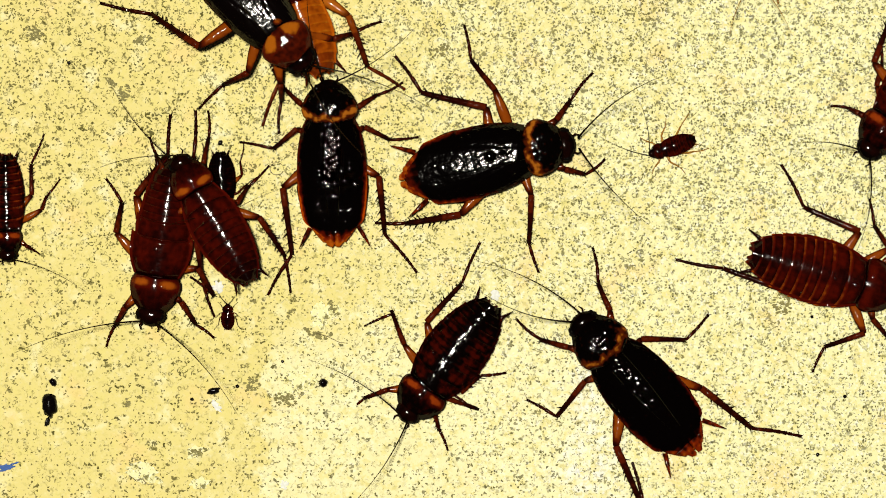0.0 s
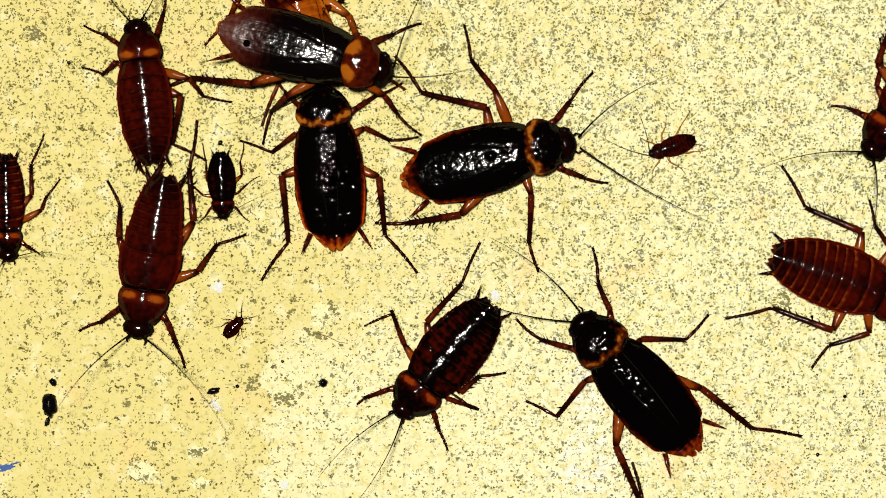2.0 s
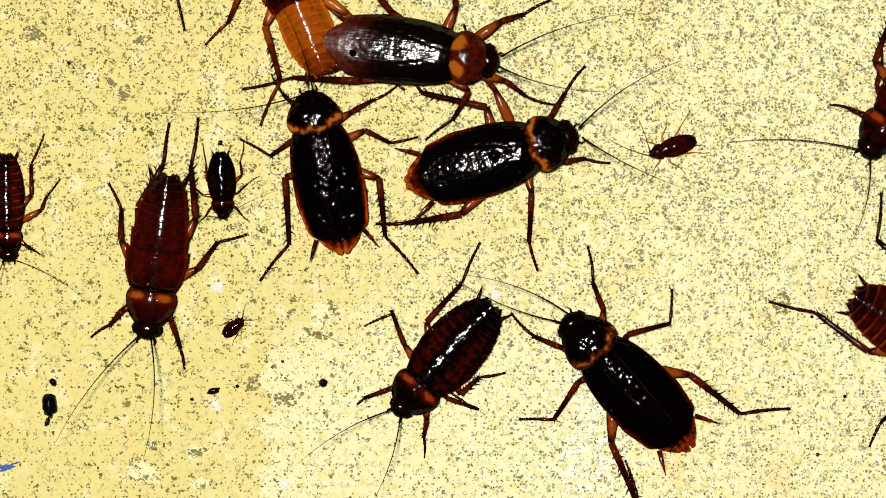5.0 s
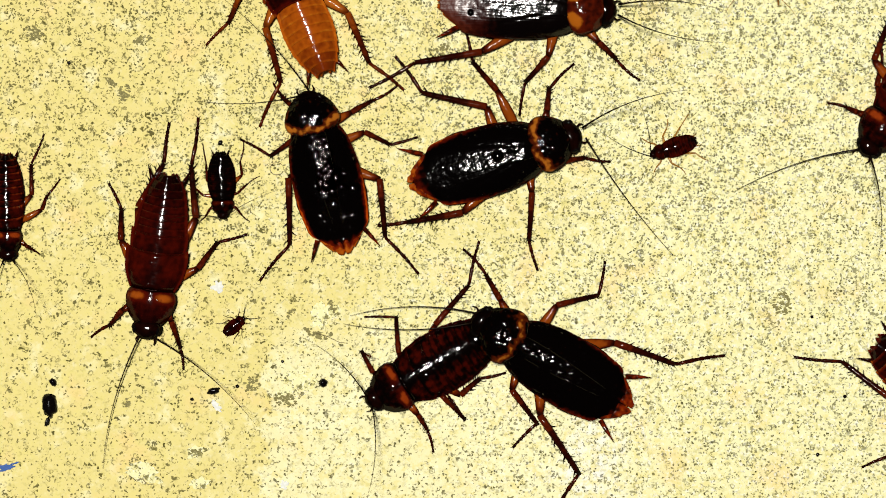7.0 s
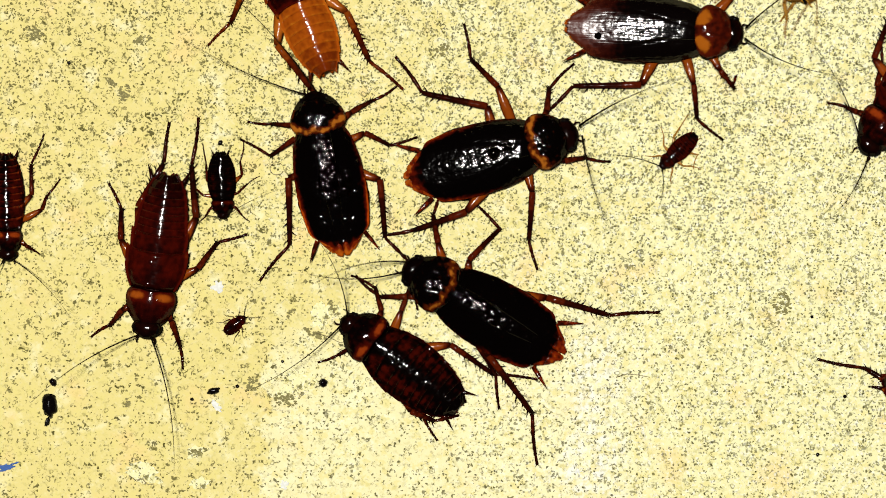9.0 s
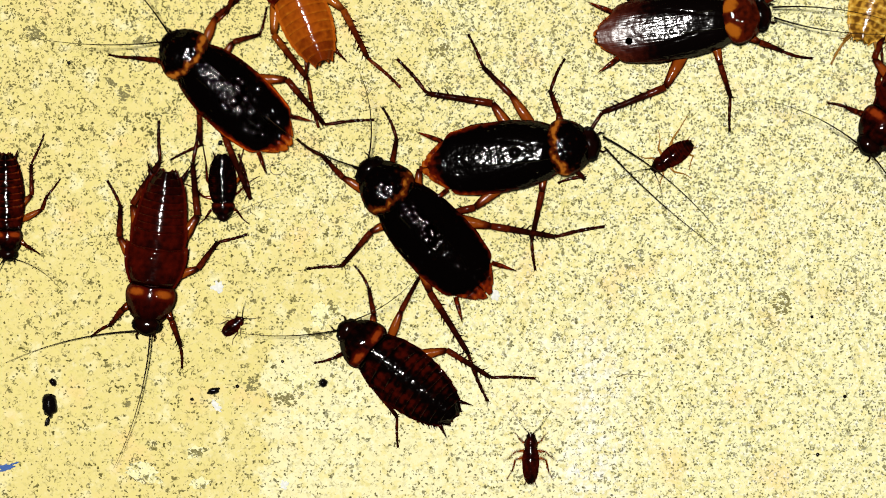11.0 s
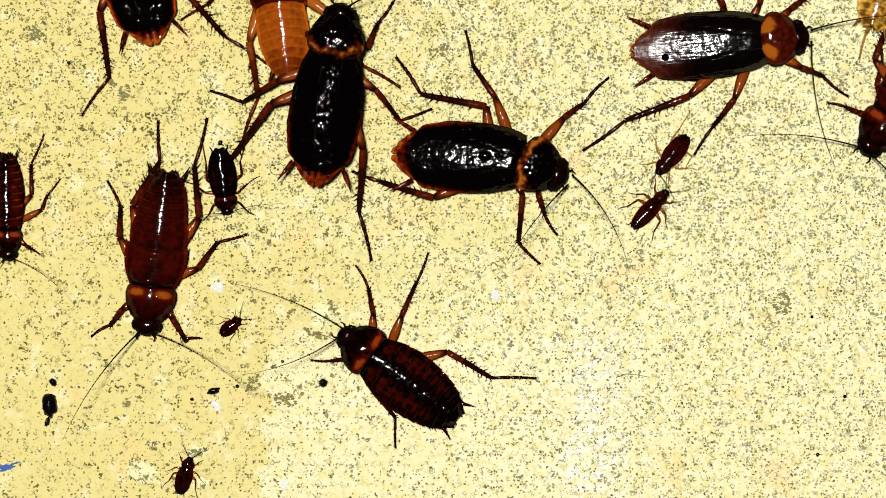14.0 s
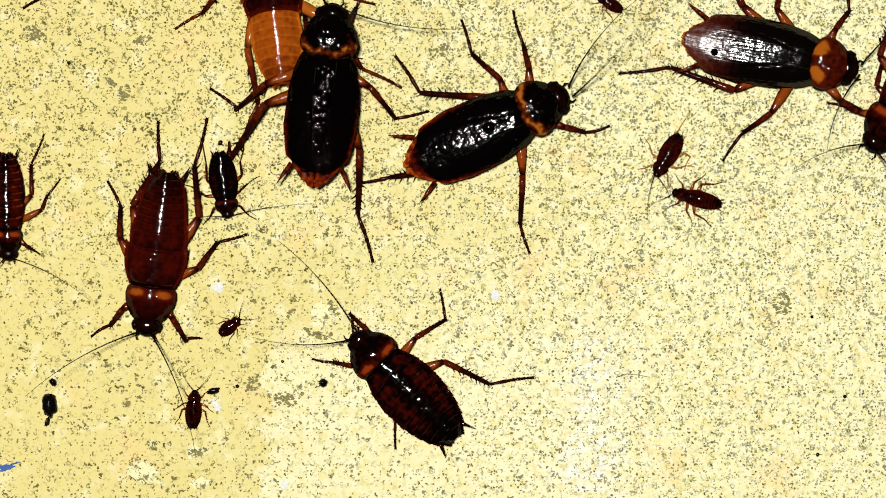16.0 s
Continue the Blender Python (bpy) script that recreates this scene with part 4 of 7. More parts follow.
leg("C", "hind_right", 7.5, 1105, 600, 1210, 635, 1297, 627)
leg("C", "hind_right", 8.0, 1110, 605, 1210, 635, 1297, 627)
leg("C", "hind_right", 8.5, 1020, 570, 1135, 575, 1215, 548)
leg("C", "hind_right", 9.0, 1000, 528, 1100, 560, 1190, 552)
leg("C", "hind_right", 9.2, 1000, 525, 1100, 555, 1190, 552)
leg("C", "hind_right", 11.3, 900, 390, 1000, 410, 1083, 388)
leg("C", "hind_right", 11.5, 890, 380, 1000, 405, 1083, 388)
leg("C", "hind_right", 12.0, 640, 230, 685, 310, 700, 330)
leg("C", "hind_right", 12.5, 605, 230, 630, 280, 683, 325)
leg("C", "hind_right", 13.0, 620, 215, 660, 270, 685, 290)
leg("C", "hind_right", 13.5, 650, 285, 640, 385, 658, 465)
leg("C", "hind_right", 14.0, 648, 280, 638, 380, 658, 465)
leg("C", "hind_right", 14.5, 635, 270, 633, 385, 660, 465)
leg("C", "hind_right", 16.0, 640, 275, 635, 385, 660, 465)
feel("C", "left", 0.0, 870, 520)
feel("C", "left", 1.0, 885, 540)
feel("C", "left", 2.0, 800, 510)
feel("C", "left", 2.5, 800, 505)
feel("C", "left", 3.0, 810, 480)
feel("C", "left", 3.5, 830, 475)
feel("C", "left", 4.0, 830, 478)
feel("C", "left", 6.5, 650, 510)
feel("C", "left", 7.0, 500, 570)
feel("C", "left", 7.5, 770, 460)
feel("C", "left", 8.0, 700, 600)
feel("C", "left", 8.5, 690, 420)
feel("C", "left", 9.0, 640, 480)
feel("C", "left", 9.2, 620, 470)
feel("C", "left", 11.3, 490, 205)
feel("C", "left", 11.5, 500, 350)
feel("C", "left", 12.0, 420, -60)
feel("C", "left", 13.0, 420, -100)
feel("C", "left", 13.5, 560, -100)
feel("C", "left", 14.5, 500, -100)
feel("C", "left", 16.0, 540, -100)
feel("C", "right", 0.0, 850, 470)
feel("C", "right", 0.5, 830, 410)
feel("C", "right", 1.0, 930, 400)
feel("C", "right", 1.5, 860, 430)
feel("C", "right", 2.0, 870, 430)
feel("C", "right", 2.5, 840, 350)
feel("C", "right", 3.0, 930, 360)
feel("C", "right", 3.5, 850, 490)
feel("C", "right", 4.0, 840, 480)
feel("C", "right", 6.5, 780, 540)
feel("C", "right", 7.0, 560, 565)
feel("C", "right", 7.5, 770, 460)
feel("C", "right", 8.5, 680, 535)
feel("C", "right", 9.0, 640, 485)
feel("C", "right", 9.2, 640, 440)
feel("C", "right", 11.3, 640, 180)
feel("C", "right", 11.5, 590, 180)
feel("C", "right", 12.0, 560, -100)
feel("C", "right", 13.0, 500, -100)
feel("C", "right", 13.5, 700, -100)
feel("C", "right", 14.0, 720, -80)
feel("C", "right", 15.0, 820, 0)
feel("C", "right", 15.5, 700, -100)
feel("C", "right", 16.0, 820, 50)
go("D", 0.0, 552, 128, 335, -120, 40)
go("D", 0.5, 645, 88, 345, -45, 40)
go("D", 1.0, 652, 60, 335, -20, 40)
go("D", 1.5, 680, 95, 357, 40, 36)
go("D", 2.0, 705, 130, 378, 46, 36)
go("D", 2.5, 755, 165, 437, 80, 36)
go("D", 3.0, 775, 180, 455, 93, 32)
go("D", 3.5, 820, 145, 500, 80, 26)
go("D", 4.0, 832, 125, 510, 76, 20)
go("D", 4.2, 836, 124, 514, 76, 18)
go("D", 6.3, 1025, 58, 702, 50)
go("D", 6.5, 1040, 38, 720, 42)
go("D", 7.0, 1097, 18, 775, 5)
go("D", 7.5, 1145, 70, 832, -12)
go("D", 8.0, 1167, 98, 850, 0)
go("D", 8.5, 1250, 95, 932, 36)
go("D", 9.0, 1322, 60, 1000, 46)
go("D", 9.2, 1352, 45, 1030, 52)
go("D", 11.3, 1375, 22, 1055, 70)
go("D", 11.5, 1377, 22, 1060, 75)
go("D", 12.0, 1382, 48, 1055, 58)
go("D", 12.5, 1387, 40, 1055, 60)
go("D", 13.0, 1387, 45, 1060, 68)
go("D", 13.5, 1418, 60, 1095, 88)
go("D", 14.0, 1440, 63, 1115, 92)
go("D", 14.5, 1462, 65, 1132, 82)
go("D", 14.8, 1490, 60, 1165, 85)
go("D", 15.0, 1532, 50, 1210, 90)
go("D", 15.5, 1560, 78, 1232, 102)
go("D", 15.8, 1555, 110, 1225, 85)
go("D", 16.0, 1532, 126, 1202, 66)
leg("D", "front_left", 0.0, 590, 70, 625, 60, 660, 45)
leg("D", "front_left", 0.5, 640, 20, 680, 0, 700, -20)
leg("D", "front_left", 1.0, 650, 10, 690, 5, 720, 0)
leg("D", "front_left", 1.5, 655, 55, 700, 48, 745, 42)
leg("D", "front_left", 2.0, 660, 75, 695, 62, 745, 42)
leg("D", "front_left", 2.5, 705, 95, 715, 60, 745, 42)
leg("D", "front_left", 3.0, 705, 100, 715, 70, 725, 50)
leg("D", "front_left", 3.5, 780, 85, 800, 60, 830, 48)
leg("D", "front_left", 4.0, 820, 78, 850, 62, 900, 40)
leg("D", "front_left", 6.3, 1010, -30, 1040, -40, 1070, -50)
leg("D", "front_left", 7.5, 1120, 0, 1150, -20, 1180, -30)
leg("D", "front_left", 8.0, 1130, 20, 1150, 12, 1170, 0)
leg("D", "front_left", 9.0, 1300, -10, 1330, -20, 1360, -40)
leg("D", "front_left", 9.2, 1300, -10, 1330, -30, 1360, -50)
leg("D", "front_left", 12.0, 1370, 10, 1390, 5, 1410, 0)
leg("D", "front_left", 13.5, 1370, 10, 1390, 5, 1400, -5)
leg("D", "front_left", 14.0, 1400, 15, 1415, 5, 1425, -5)
leg("D", "front_left", 15.0, 1500, 0, 1520, -10, 1530, -20)
leg("D", "front_left", 15.5, 1505, 30, 1510, 5, 1512, -10)
leg("D", "front_left", 16.0, 1480, 50, 1495, 30, 1503, 0)
leg("D", "front_right", 0.0, 497, 150, 498, 180, 495, 220)
leg("D", "front_right", 0.5, 520, 140, 505, 180, 495, 225)
leg("D", "front_right", 1.0, 640, 110, 665, 130, 690, 145)
leg("D", "front_right", 1.5, 660, 130, 685, 160, 697, 195)
leg("D", "front_right", 2.0, 680, 170, 705, 205, 735, 230)
leg("D", "front_right", 2.5, 690, 240, 690, 280, 700, 315)
leg("D", "front_right", 3.0, 685, 245, 685, 280, 682, 320)
leg("D", "front_right", 3.5, 760, 180, 800, 200, 830, 215)
leg("D", "front_right", 4.0, 790, 180, 820, 210, 845, 218)
leg("D", "front_right", 6.3, 1040, 92, 1080, 112, 1115, 127)
leg("D", "front_right", 6.5, 1040, 90, 1080, 110, 1115, 127)
leg("D", "front_right", 7.0, 1060, 75, 1090, 105, 1115, 127)
leg("D", "front_right", 7.5, 1110, 110, 1135, 140, 1145, 165)
leg("D", "front_right", 8.0, 1130, 125, 1145, 140, 1168, 158)
leg("D", "front_right", 8.5, 1210, 140, 1235, 155, 1250, 170)
leg("D", "front_right", 9.0, 1275, 125, 1285, 140, 1297, 150)
leg("D", "front_right", 9.2, 1340, 75, 1370, 88, 1410, 98)
leg("D", "front_right", 13.0, 1350, 75, 1385, 92, 1417, 98)
leg("D", "front_right", 13.5, 1380, 95, 1400, 98, 1420, 100)
leg("D", "front_right", 14.0, 1420, 120, 1455, 135, 1500, 170)
leg("D", "front_right", 14.5, 1450, 125, 1480, 150, 1520, 180)
leg("D", "front_right", 15.0, 1510, 100, 1535, 108, 1560, 110)
leg("D", "front_right", 15.5, 1540, 150, 1570, 165, 1590, 170)
leg("D", "front_right", 16.0, 1490, 180, 1520, 195, 1540, 200)
leg("D", "middle_left", 0.0, 500, 20, 540, 0, 560, -30)
leg("D", "middle_left", 2.5, 600, 20, 640, 0, 650, -30)
leg("D", "middle_left", 3.5, 715, 65, 735, 40, 725, 0)
leg("D", "middle_left", 4.0, 735, 60, 742, 30, 735, 0)
leg("D", "middle_left", 6.5, 930, -60, 940, -80, 930, -110)
leg("D", "middle_left", 16.0, 1375, 15, 1380, -10, 1375, -40)
leg("D", "middle_right", 0.0, 440, 130, 395, 150, 370, 175)
leg("D", "middle_right", 0.5, 495, 120, 480, 180, 472, 225)
leg("D", "middle_right", 1.0, 490, 130, 478, 185, 472, 230)
leg("D", "middle_right", 1.5, 500, 180, 478, 190, 472, 230)
leg("D", "middle_right", 2.0, 495, 180, 475, 200, 472, 230)
leg("D", "middle_right", 2.5, 525, 180, 500, 200, 490, 255)
leg("D", "middle_right", 3.0, 520, 190, 500, 220, 490, 255)
leg("D", "middle_right", 3.5, 657, 190, 650, 225, 655, 245)
leg("D", "middle_right", 4.0, 705, 190, 680, 230, 655, 270)
leg("D", "middle_right", 6.3, 938, 120, 932, 170, 928, 200)
leg("D", "middle_right", 6.5, 938, 120, 930, 175, 930, 200)
leg("D", "middle_right", 7.0, 970, 100, 930, 145, 922, 190)
leg("D", "middle_right", 7.5, 995, 125, 945, 155, 917, 193)
leg("D", "middle_right", 8.0, 1000, 145, 945, 160, 910, 200)
leg("D", "middle_right", 8.5, 1120, 165, 1100, 210, 1092, 270)
leg("D", "middle_right", 9.0, 1228, 150, 1232, 200, 1245, 220)
leg("D", "middle_right", 9.2, 1250, 140, 1243, 195, 1253, 247)
leg("D", "middle_right", 11.3, 1280, 115, 1290, 160, 1300, 210)
leg("D", "middle_right", 11.5, 1285, 130, 1285, 185, 1308, 230)
leg("D", "middle_right", 12.5, 1285, 130, 1285, 185, 1300, 208)
leg("D", "middle_right", 13.0, 1268, 130, 1245, 180, 1237, 240)
leg("D", "middle_right", 13.5, 1290, 150, 1260, 195, 1240, 250)
leg("D", "middle_right", 14.0, 1300, 175, 1265, 220, 1235, 265)
leg("D", "middle_right", 14.5, 1335, 180, 1325, 220, 1322, 275)
leg("D", "middle_right", 15.0, 1440, 160, 1440, 210, 1460, 260)
leg("D", "middle_right", 15.5, 1450, 160, 1437, 210, 1447, 263)
leg("D", "middle_right", 16.0, 1365, 200, 1315, 235, 1285, 277)
leg("D", "hind_left", 0.0, 420, -20, 350, -60, 300, -100)
leg("D", "hind_left", 3.5, 600, 20, 560, -20, 520, -60)
leg("D", "hind_left", 16.0, 1315, 10, 1290, -40, 1250, -80)
leg("D", "hind_right", 0.0, 355, 85, 275, 30, 207, 12)
leg("D", "hind_right", 0.5, 375, 65, 290, 25, 205, 12)
leg("D", "hind_right", 1.0, 425, 125, 320, 130, 265, 160)
leg("D", "hind_right", 1.5, 430, 150, 325, 140, 305, 150)
leg("D", "hind_right", 2.0, 430, 155, 340, 142, 300, 150)
leg("D", "hind_right", 2.5, 510, 185, 425, 150, 360, 152)
leg("D", "hind_right", 3.0, 510, 190, 430, 152, 360, 152)
leg("D", "hind_right", 3.5, 510, 175, 435, 140, 360, 150)
leg("D", "hind_right", 4.0, 520, 155, 435, 142, 358, 152)
leg("D", "hind_right", 4.2, 525, 150, 440, 142, 358, 152)
leg("D", "hind_right", 6.3, 830, 135, 720, 127, 660, 152)
leg("D", "hind_right", 6.5, 830, 130, 720, 125, 660, 152)
leg("D", "hind_right", 7.0, 830, 105, 725, 118, 655, 155)
leg("D", "hind_right", 7.5, 890, 95, 790, 93, 710, 118)
leg("D", "hind_right", 8.0, 890, 105, 780, 93, 710, 115)
leg("D", "hind_right", 8.5, 1010, 140, 910, 110, 835, 115)
leg("D", "hind_right", 9.0, 1135, 150, 1030, 152, 975, 190)
leg("D", "hind_right", 9.2, 1135, 145, 1030, 152, 975, 190)
leg("D", "hind_right", 11.3, 1180, 155, 1085, 195, 1045, 240)
leg("D", "hind_right", 12.5, 1180, 155, 1085, 190, 1040, 258)
leg("D", "hind_right", 13.0, 1180, 150, 1085, 190, 1040, 260)
leg("D", "hind_right", 13.5, 1200, 170, 1100, 205, 1040, 260)
leg("D", "hind_right", 14.0, 1220, 170, 1115, 210, 1038, 262)
leg("D", "hind_right", 14.5, 1220, 170, 1105, 205, 1040, 258)
leg("D", "hind_right", 14.7, 1280, 175, 1180, 210, 1140, 270)
leg("D", "hind_right", 15.0, 1350, 175, 1260, 215, 1235, 285)
leg("D", "hind_right", 15.5, 1355, 185, 1250, 225, 1225, 297)
leg("D", "hind_right", 16.0, 1300, 160, 1195, 122, 1112, 128)
feel("D", "left", 0.0, 760, 200)
feel("D", "left", 0.5, 850, 60)
feel("D", "left", 1.0, 860, 35)
feel("D", "left", 1.5, 720, -50)
feel("D", "left", 2.0, 790, -60)
feel("D", "left", 2.5, 850, 120)
feel("D", "left", 3.0, 900, 165)
feel("D", "left", 3.5, 1000, 70)
feel("D", "left", 4.0, 1030, 30)
feel("D", "left", 6.5, 1180, 60)
feel("D", "left", 7.5, 1340, 10)
feel("D", "left", 8.0, 1400, 95)
feel("D", "left", 8.5, 1400, 50)
feel("D", "left", 9.0, 1440, -20)
feel("D", "left", 9.2, 1500, 60)
feel("D", "left", 11.3, 1560, 50)
feel("D", "left", 12.0, 1500, 0)
feel("D", "left", 12.5, 1500, -30)
feel("D", "left", 13.0, 1600, 50)
feel("D", "left", 14.0, 1640, 40)
feel("D", "left", 14.5, 1600, 20)
feel("D", "left", 16.0, 1640, 20)
feel("D", "right", 0.0, 640, 260)
feel("D", "right", 0.5, 850, 130)
feel("D", "right", 1.0, 860, 60)
feel("D", "right", 1.5, 840, 50)
feel("D", "right", 2.0, 840, 120)
feel("D", "right", 2.5, 830, 300)
feel("D", "right", 3.0, 840, 320)
feel("D", "right", 3.5, 950, 200)
feel("D", "right", 4.0, 980, 190)
feel("D", "right", 6.5, 1180, 110)
feel("D", "right", 7.0, 1250, 80)
feel("D", "right", 7.5, 1220, 190)
feel("D", "right", 8.0, 1160, 240)
feel("D", "right", 8.5, 1490, 260)
feel("D", "right", 9.0, 1430, 130)
feel("D", "right", 9.2, 1500, 170)
feel("D", "right", 11.3, 1580, 55)
feel("D", "right", 12.0, 1560, 130)
feel("D", "right", 13.0, 1600, 60)
feel("D", "right", 13.5, 1560, 150)
feel("D", "right", 14.0, 1490, 340)
feel("D", "right", 14.5, 1560, 200)
feel("D", "right", 15.0, 1500, 200)
feel("D", "right", 16.0, 1450, 260)
go("E", 0.0, 465, -148, 572, 128)
go("E", 8.5, 467, -148, 576, 126)
go("E", 9.2, 470, -146, 578, 125)
go("E", 11.3, 460, -165, 570, 105)
go("E", 11.5, 460, -165, 570, 105)
go("E", 12.0, 455, -180, 562, 100)
go("E", 12.5, 455, -178, 545, 105)
go("E", 13.0, 465, -170, 530, 115)
go("E", 13.5, 475, -155, 524, 130)
go("E", 14.0, 475, -155, 510, 130)
go("E", 15.0, 470, -145, 503, 142)
go("E", 16.0, 465, -140, 500, 146)
leg("E", "hind_left", 0.0, 468, 45, 492, 130, 475, 197)
leg("E", "hind_left", 8.0, 470, 50, 492, 130, 480, 185)
leg("E", "hind_left", 8.5, 485, 70, 512, 150, 515, 200)
leg("E", "hind_left", 9.0, 490, 80, 540, 145, 560, 165)
leg("E", "hind_left", 9.2, 490, 80, 540, 145, 560, 165)
leg("E", "hind_left", 11.3, 482, 60, 545, 140, 550, 175)
leg("E", "hind_left", 12.0, 475, 60, 500, 100, 520, 120)
leg("E", "hind_left", 13.0, 447, 60, 470, 100, 480, 130)
leg("E", "hind_left", 13.5, 437, 85, 450, 150, 435, 235)
leg("E", "hind_left", 16.0, 437, 85, 450, 150, 437, 235)
leg("E", "hind_right", 0.0, 617, 28, 648, 112, 705, 152)
leg("E", "hind_right", 11.3, 610, 20, 650, 100, 705, 152)
leg("E", "hind_right", 12.0, 605, 30, 640, 120, 705, 152)
leg("E", "hind_right", 13.0, 590, 40, 635, 115, 705, 150)
leg("E", "hind_right", 13.5, 605, 40, 645, 115, 703, 152)
leg("E", "hind_right", 16.0, 600, 50, 640, 115, 703, 152)
go("F", 0.0, 712, 744, 870, 540)
go("F", 0.5, 703, 737, 870, 540)
go("F", 3.5, 703, 737, 870, 540)
go("F", 4.0, 700, 735, 872, 540)
go("F", 6.5, 697, 732, 872, 545)
go("F", 7.0, 656, 710, 868, 590)
go("F", 7.3, 632, 680, 880, 625)
go("F", 7.5, 627, 632, 884, 654)
go("F", 8.0, 628, 588, 868, 672)
go("F", 8.5, 605, 545, 802, 718)
go("F", 9.0, 605, 563, 812, 722)
go("F", 9.2, 605, 560, 812, 722)
go("F", 11.3, 603, 577, 800, 737)
go("F", 13.5, 603, 580, 800, 737)
go("F", 14.0, 603, 588, 806, 740)
go("F", 14.5, 613, 577, 800, 772)
go("F", 15.0, 618, 592, 806, 775)
go("F", 15.5, 620, 590, 807, 777)
go("F", 16.0, 621, 589, 808, 778)
leg("F", "front_left", 0.0, 768, 730, 775, 755, 790, 792)
leg("F", "front_left", 3.5, 765, 735, 772, 755, 788, 792)
leg("F", "front_left", 4.0, 755, 745, 752, 760, 750, 780)
leg("F", "front_left", 6.5, 755, 740, 752, 760, 750, 778)
leg("F", "front_left", 7.0, 740, 735, 755, 760, 763, 787)
leg("F", "front_left", 7.5, 683, 705, 680, 740, 675, 778)
leg("F", "front_left", 7.8, 650, 650, 625, 640, 590, 640)
leg("F", "front_left", 8.0, 640, 630, 610, 632, 572, 638)
leg("F", "front_left", 8.5, 630, 610, 605, 625, 572, 638)
leg("F", "front_left", 13.5, 620, 630, 600, 635, 573, 638)
leg("F", "front_left", 16.0, 622, 648, 600, 643, 570, 638)
leg("F", "front_right", 0.0, 685, 690, 665, 697, 645, 706)
leg("F", "front_right", 6.5, 685, 690, 665, 697, 645, 706)
leg("F", "front_right", 7.0, 660, 660, 650, 640, 645, 625)
leg("F", "front_right", 7.5, 690, 590, 660, 555, 648, 502)
leg("F", "front_right", 8.0, 672, 550, 660, 525, 648, 502)
leg("F", "front_right", 9.0, 675, 550, 670, 530, 648, 502)
leg("F", "front_right", 11.3, 660, 555, 655, 525, 647, 502)
leg("F", "front_right", 14.5, 660, 555, 655, 525, 647, 502)
leg("F", "front_right", 15.0, 650, 585, 640, 575, 625, 568)
leg("F", "front_right", 16.0, 650, 585, 640, 575, 625, 568)
leg("F", "middle_left", 0.0, 790, 705, 800, 708, 810, 705)
leg("F", "middle_left", 6.5, 790, 705, 800, 708, 810, 705)
leg("F", "middle_left", 7.5, 760, 690, 780, 720, 790, 740)
leg("F", "middle_left", 8.0, 715, 680, 750, 725, 764, 768)
leg("F", "middle_left", 9.2, 700, 690, 745, 735, 765, 765)
leg("F", "middle_left", 11.3, 663, 690, 690, 725, 700, 778)
leg("F", "middle_left", 16.0, 660, 695, 690, 730, 700, 778)
leg("F", "middle_right", 0.0, 715, 610, 708, 590, 685, 560)
leg("F", "middle_right", 6.5, 715, 610, 708, 590, 685, 560)
leg("F", "middle_right", 7.0, 705, 625, 703, 590, 687, 562)
leg("F", "middle_right", 7.5, 735, 585, 745, 520, 752, 465)
leg("F", "middle_right", 8.0, 715, 555, 740, 520, 752, 465)
leg("F", "middle_right", 8.5, 705, 545, 740, 500, 752, 465)
leg("F", "middle_right", 9.0, 710, 550, 720, 525, 735, 515)
leg("F", "middle_right", 9.2, 705, 560, 715, 530, 735, 515)
leg("F", "middle_right", 11.3, 710, 550, 735, 505, 752, 463)
leg("F", "middle_right", 14.0, 712, 555, 735, 505, 752, 463)
leg("F", "middle_right", 14.5, 735, 598, 760, 583, 785, 550)
leg("F", "middle_right", 16.0, 735, 598, 760, 583, 785, 550)
leg("F", "hind_left", 0.0, 815, 695, 850, 665, 895, 660)
leg("F", "hind_left", 7.0, 815, 700, 850, 670, 895, 660)
leg("F", "hind_left", 7.5, 840, 690, 830, 700, 850, 710)
leg("F", "hind_left", 8.0, 780, 690, 790, 700, 820, 705)
leg("F", "hind_left", 9.0, 730, 735, 760, 745, 790, 740)
leg("F", "hind_left", 16.0, 730, 740, 760, 750, 790, 745)
leg("F", "hind_right", 0.0, 755, 570, 815, 505, 845, 440)
leg("F", "hind_right", 6.5, 755, 570, 815, 505, 845, 440)
leg("F", "hind_right", 7.0, 770, 575, 830, 505, 845, 440)
leg("F", "hind_right", 7.5, 775, 560, 820, 530, 848, 440)
leg("F", "hind_right", 8.0, 780, 550, 850, 505, 848, 440)
leg("F", "hind_right", 8.5, 805, 610, 855, 640, 870, 660)
leg("F", "hind_right", 9.0, 800, 610, 870, 660, 935, 670)
leg("F", "hind_right", 11.3, 795, 620, 865, 665, 935, 670)
leg("F", "hind_right", 14.0, 795, 622, 865, 665, 935, 670)
leg("F", "hind_right", 15.0, 785, 640, 865, 680, 935, 670)
leg("F", "hind_right", 16.0, 785, 640, 865, 680, 935, 670)
feel("F", "left", 0.0, 620, 880)
feel("F", "left", 0.5, 600, 870)
feel("F", "left", 1.0, 620, 880)
feel("F", "left", 2.0, 625, 880)
feel("F", "left", 3.0, 640, 880)
feel("F", "left", 3.5, 660, 880)
feel("F", "left", 4.0, 650, 880)
feel("F", "left", 6.5, 660, 880)
feel("F", "left", 7.0, 650, 860)
feel("F", "left", 7.5, 520, 810)
feel("F", "left", 8.0, 540, 605)
feel("F", "left", 8.5, 420, 505)
feel("F", "left", 9.0, 450, 680)
feel("F", "left", 9.2, 500, 610)
feel("F", "left", 11.3, 400, 575)
feel("F", "left", 11.5, 400, 573)
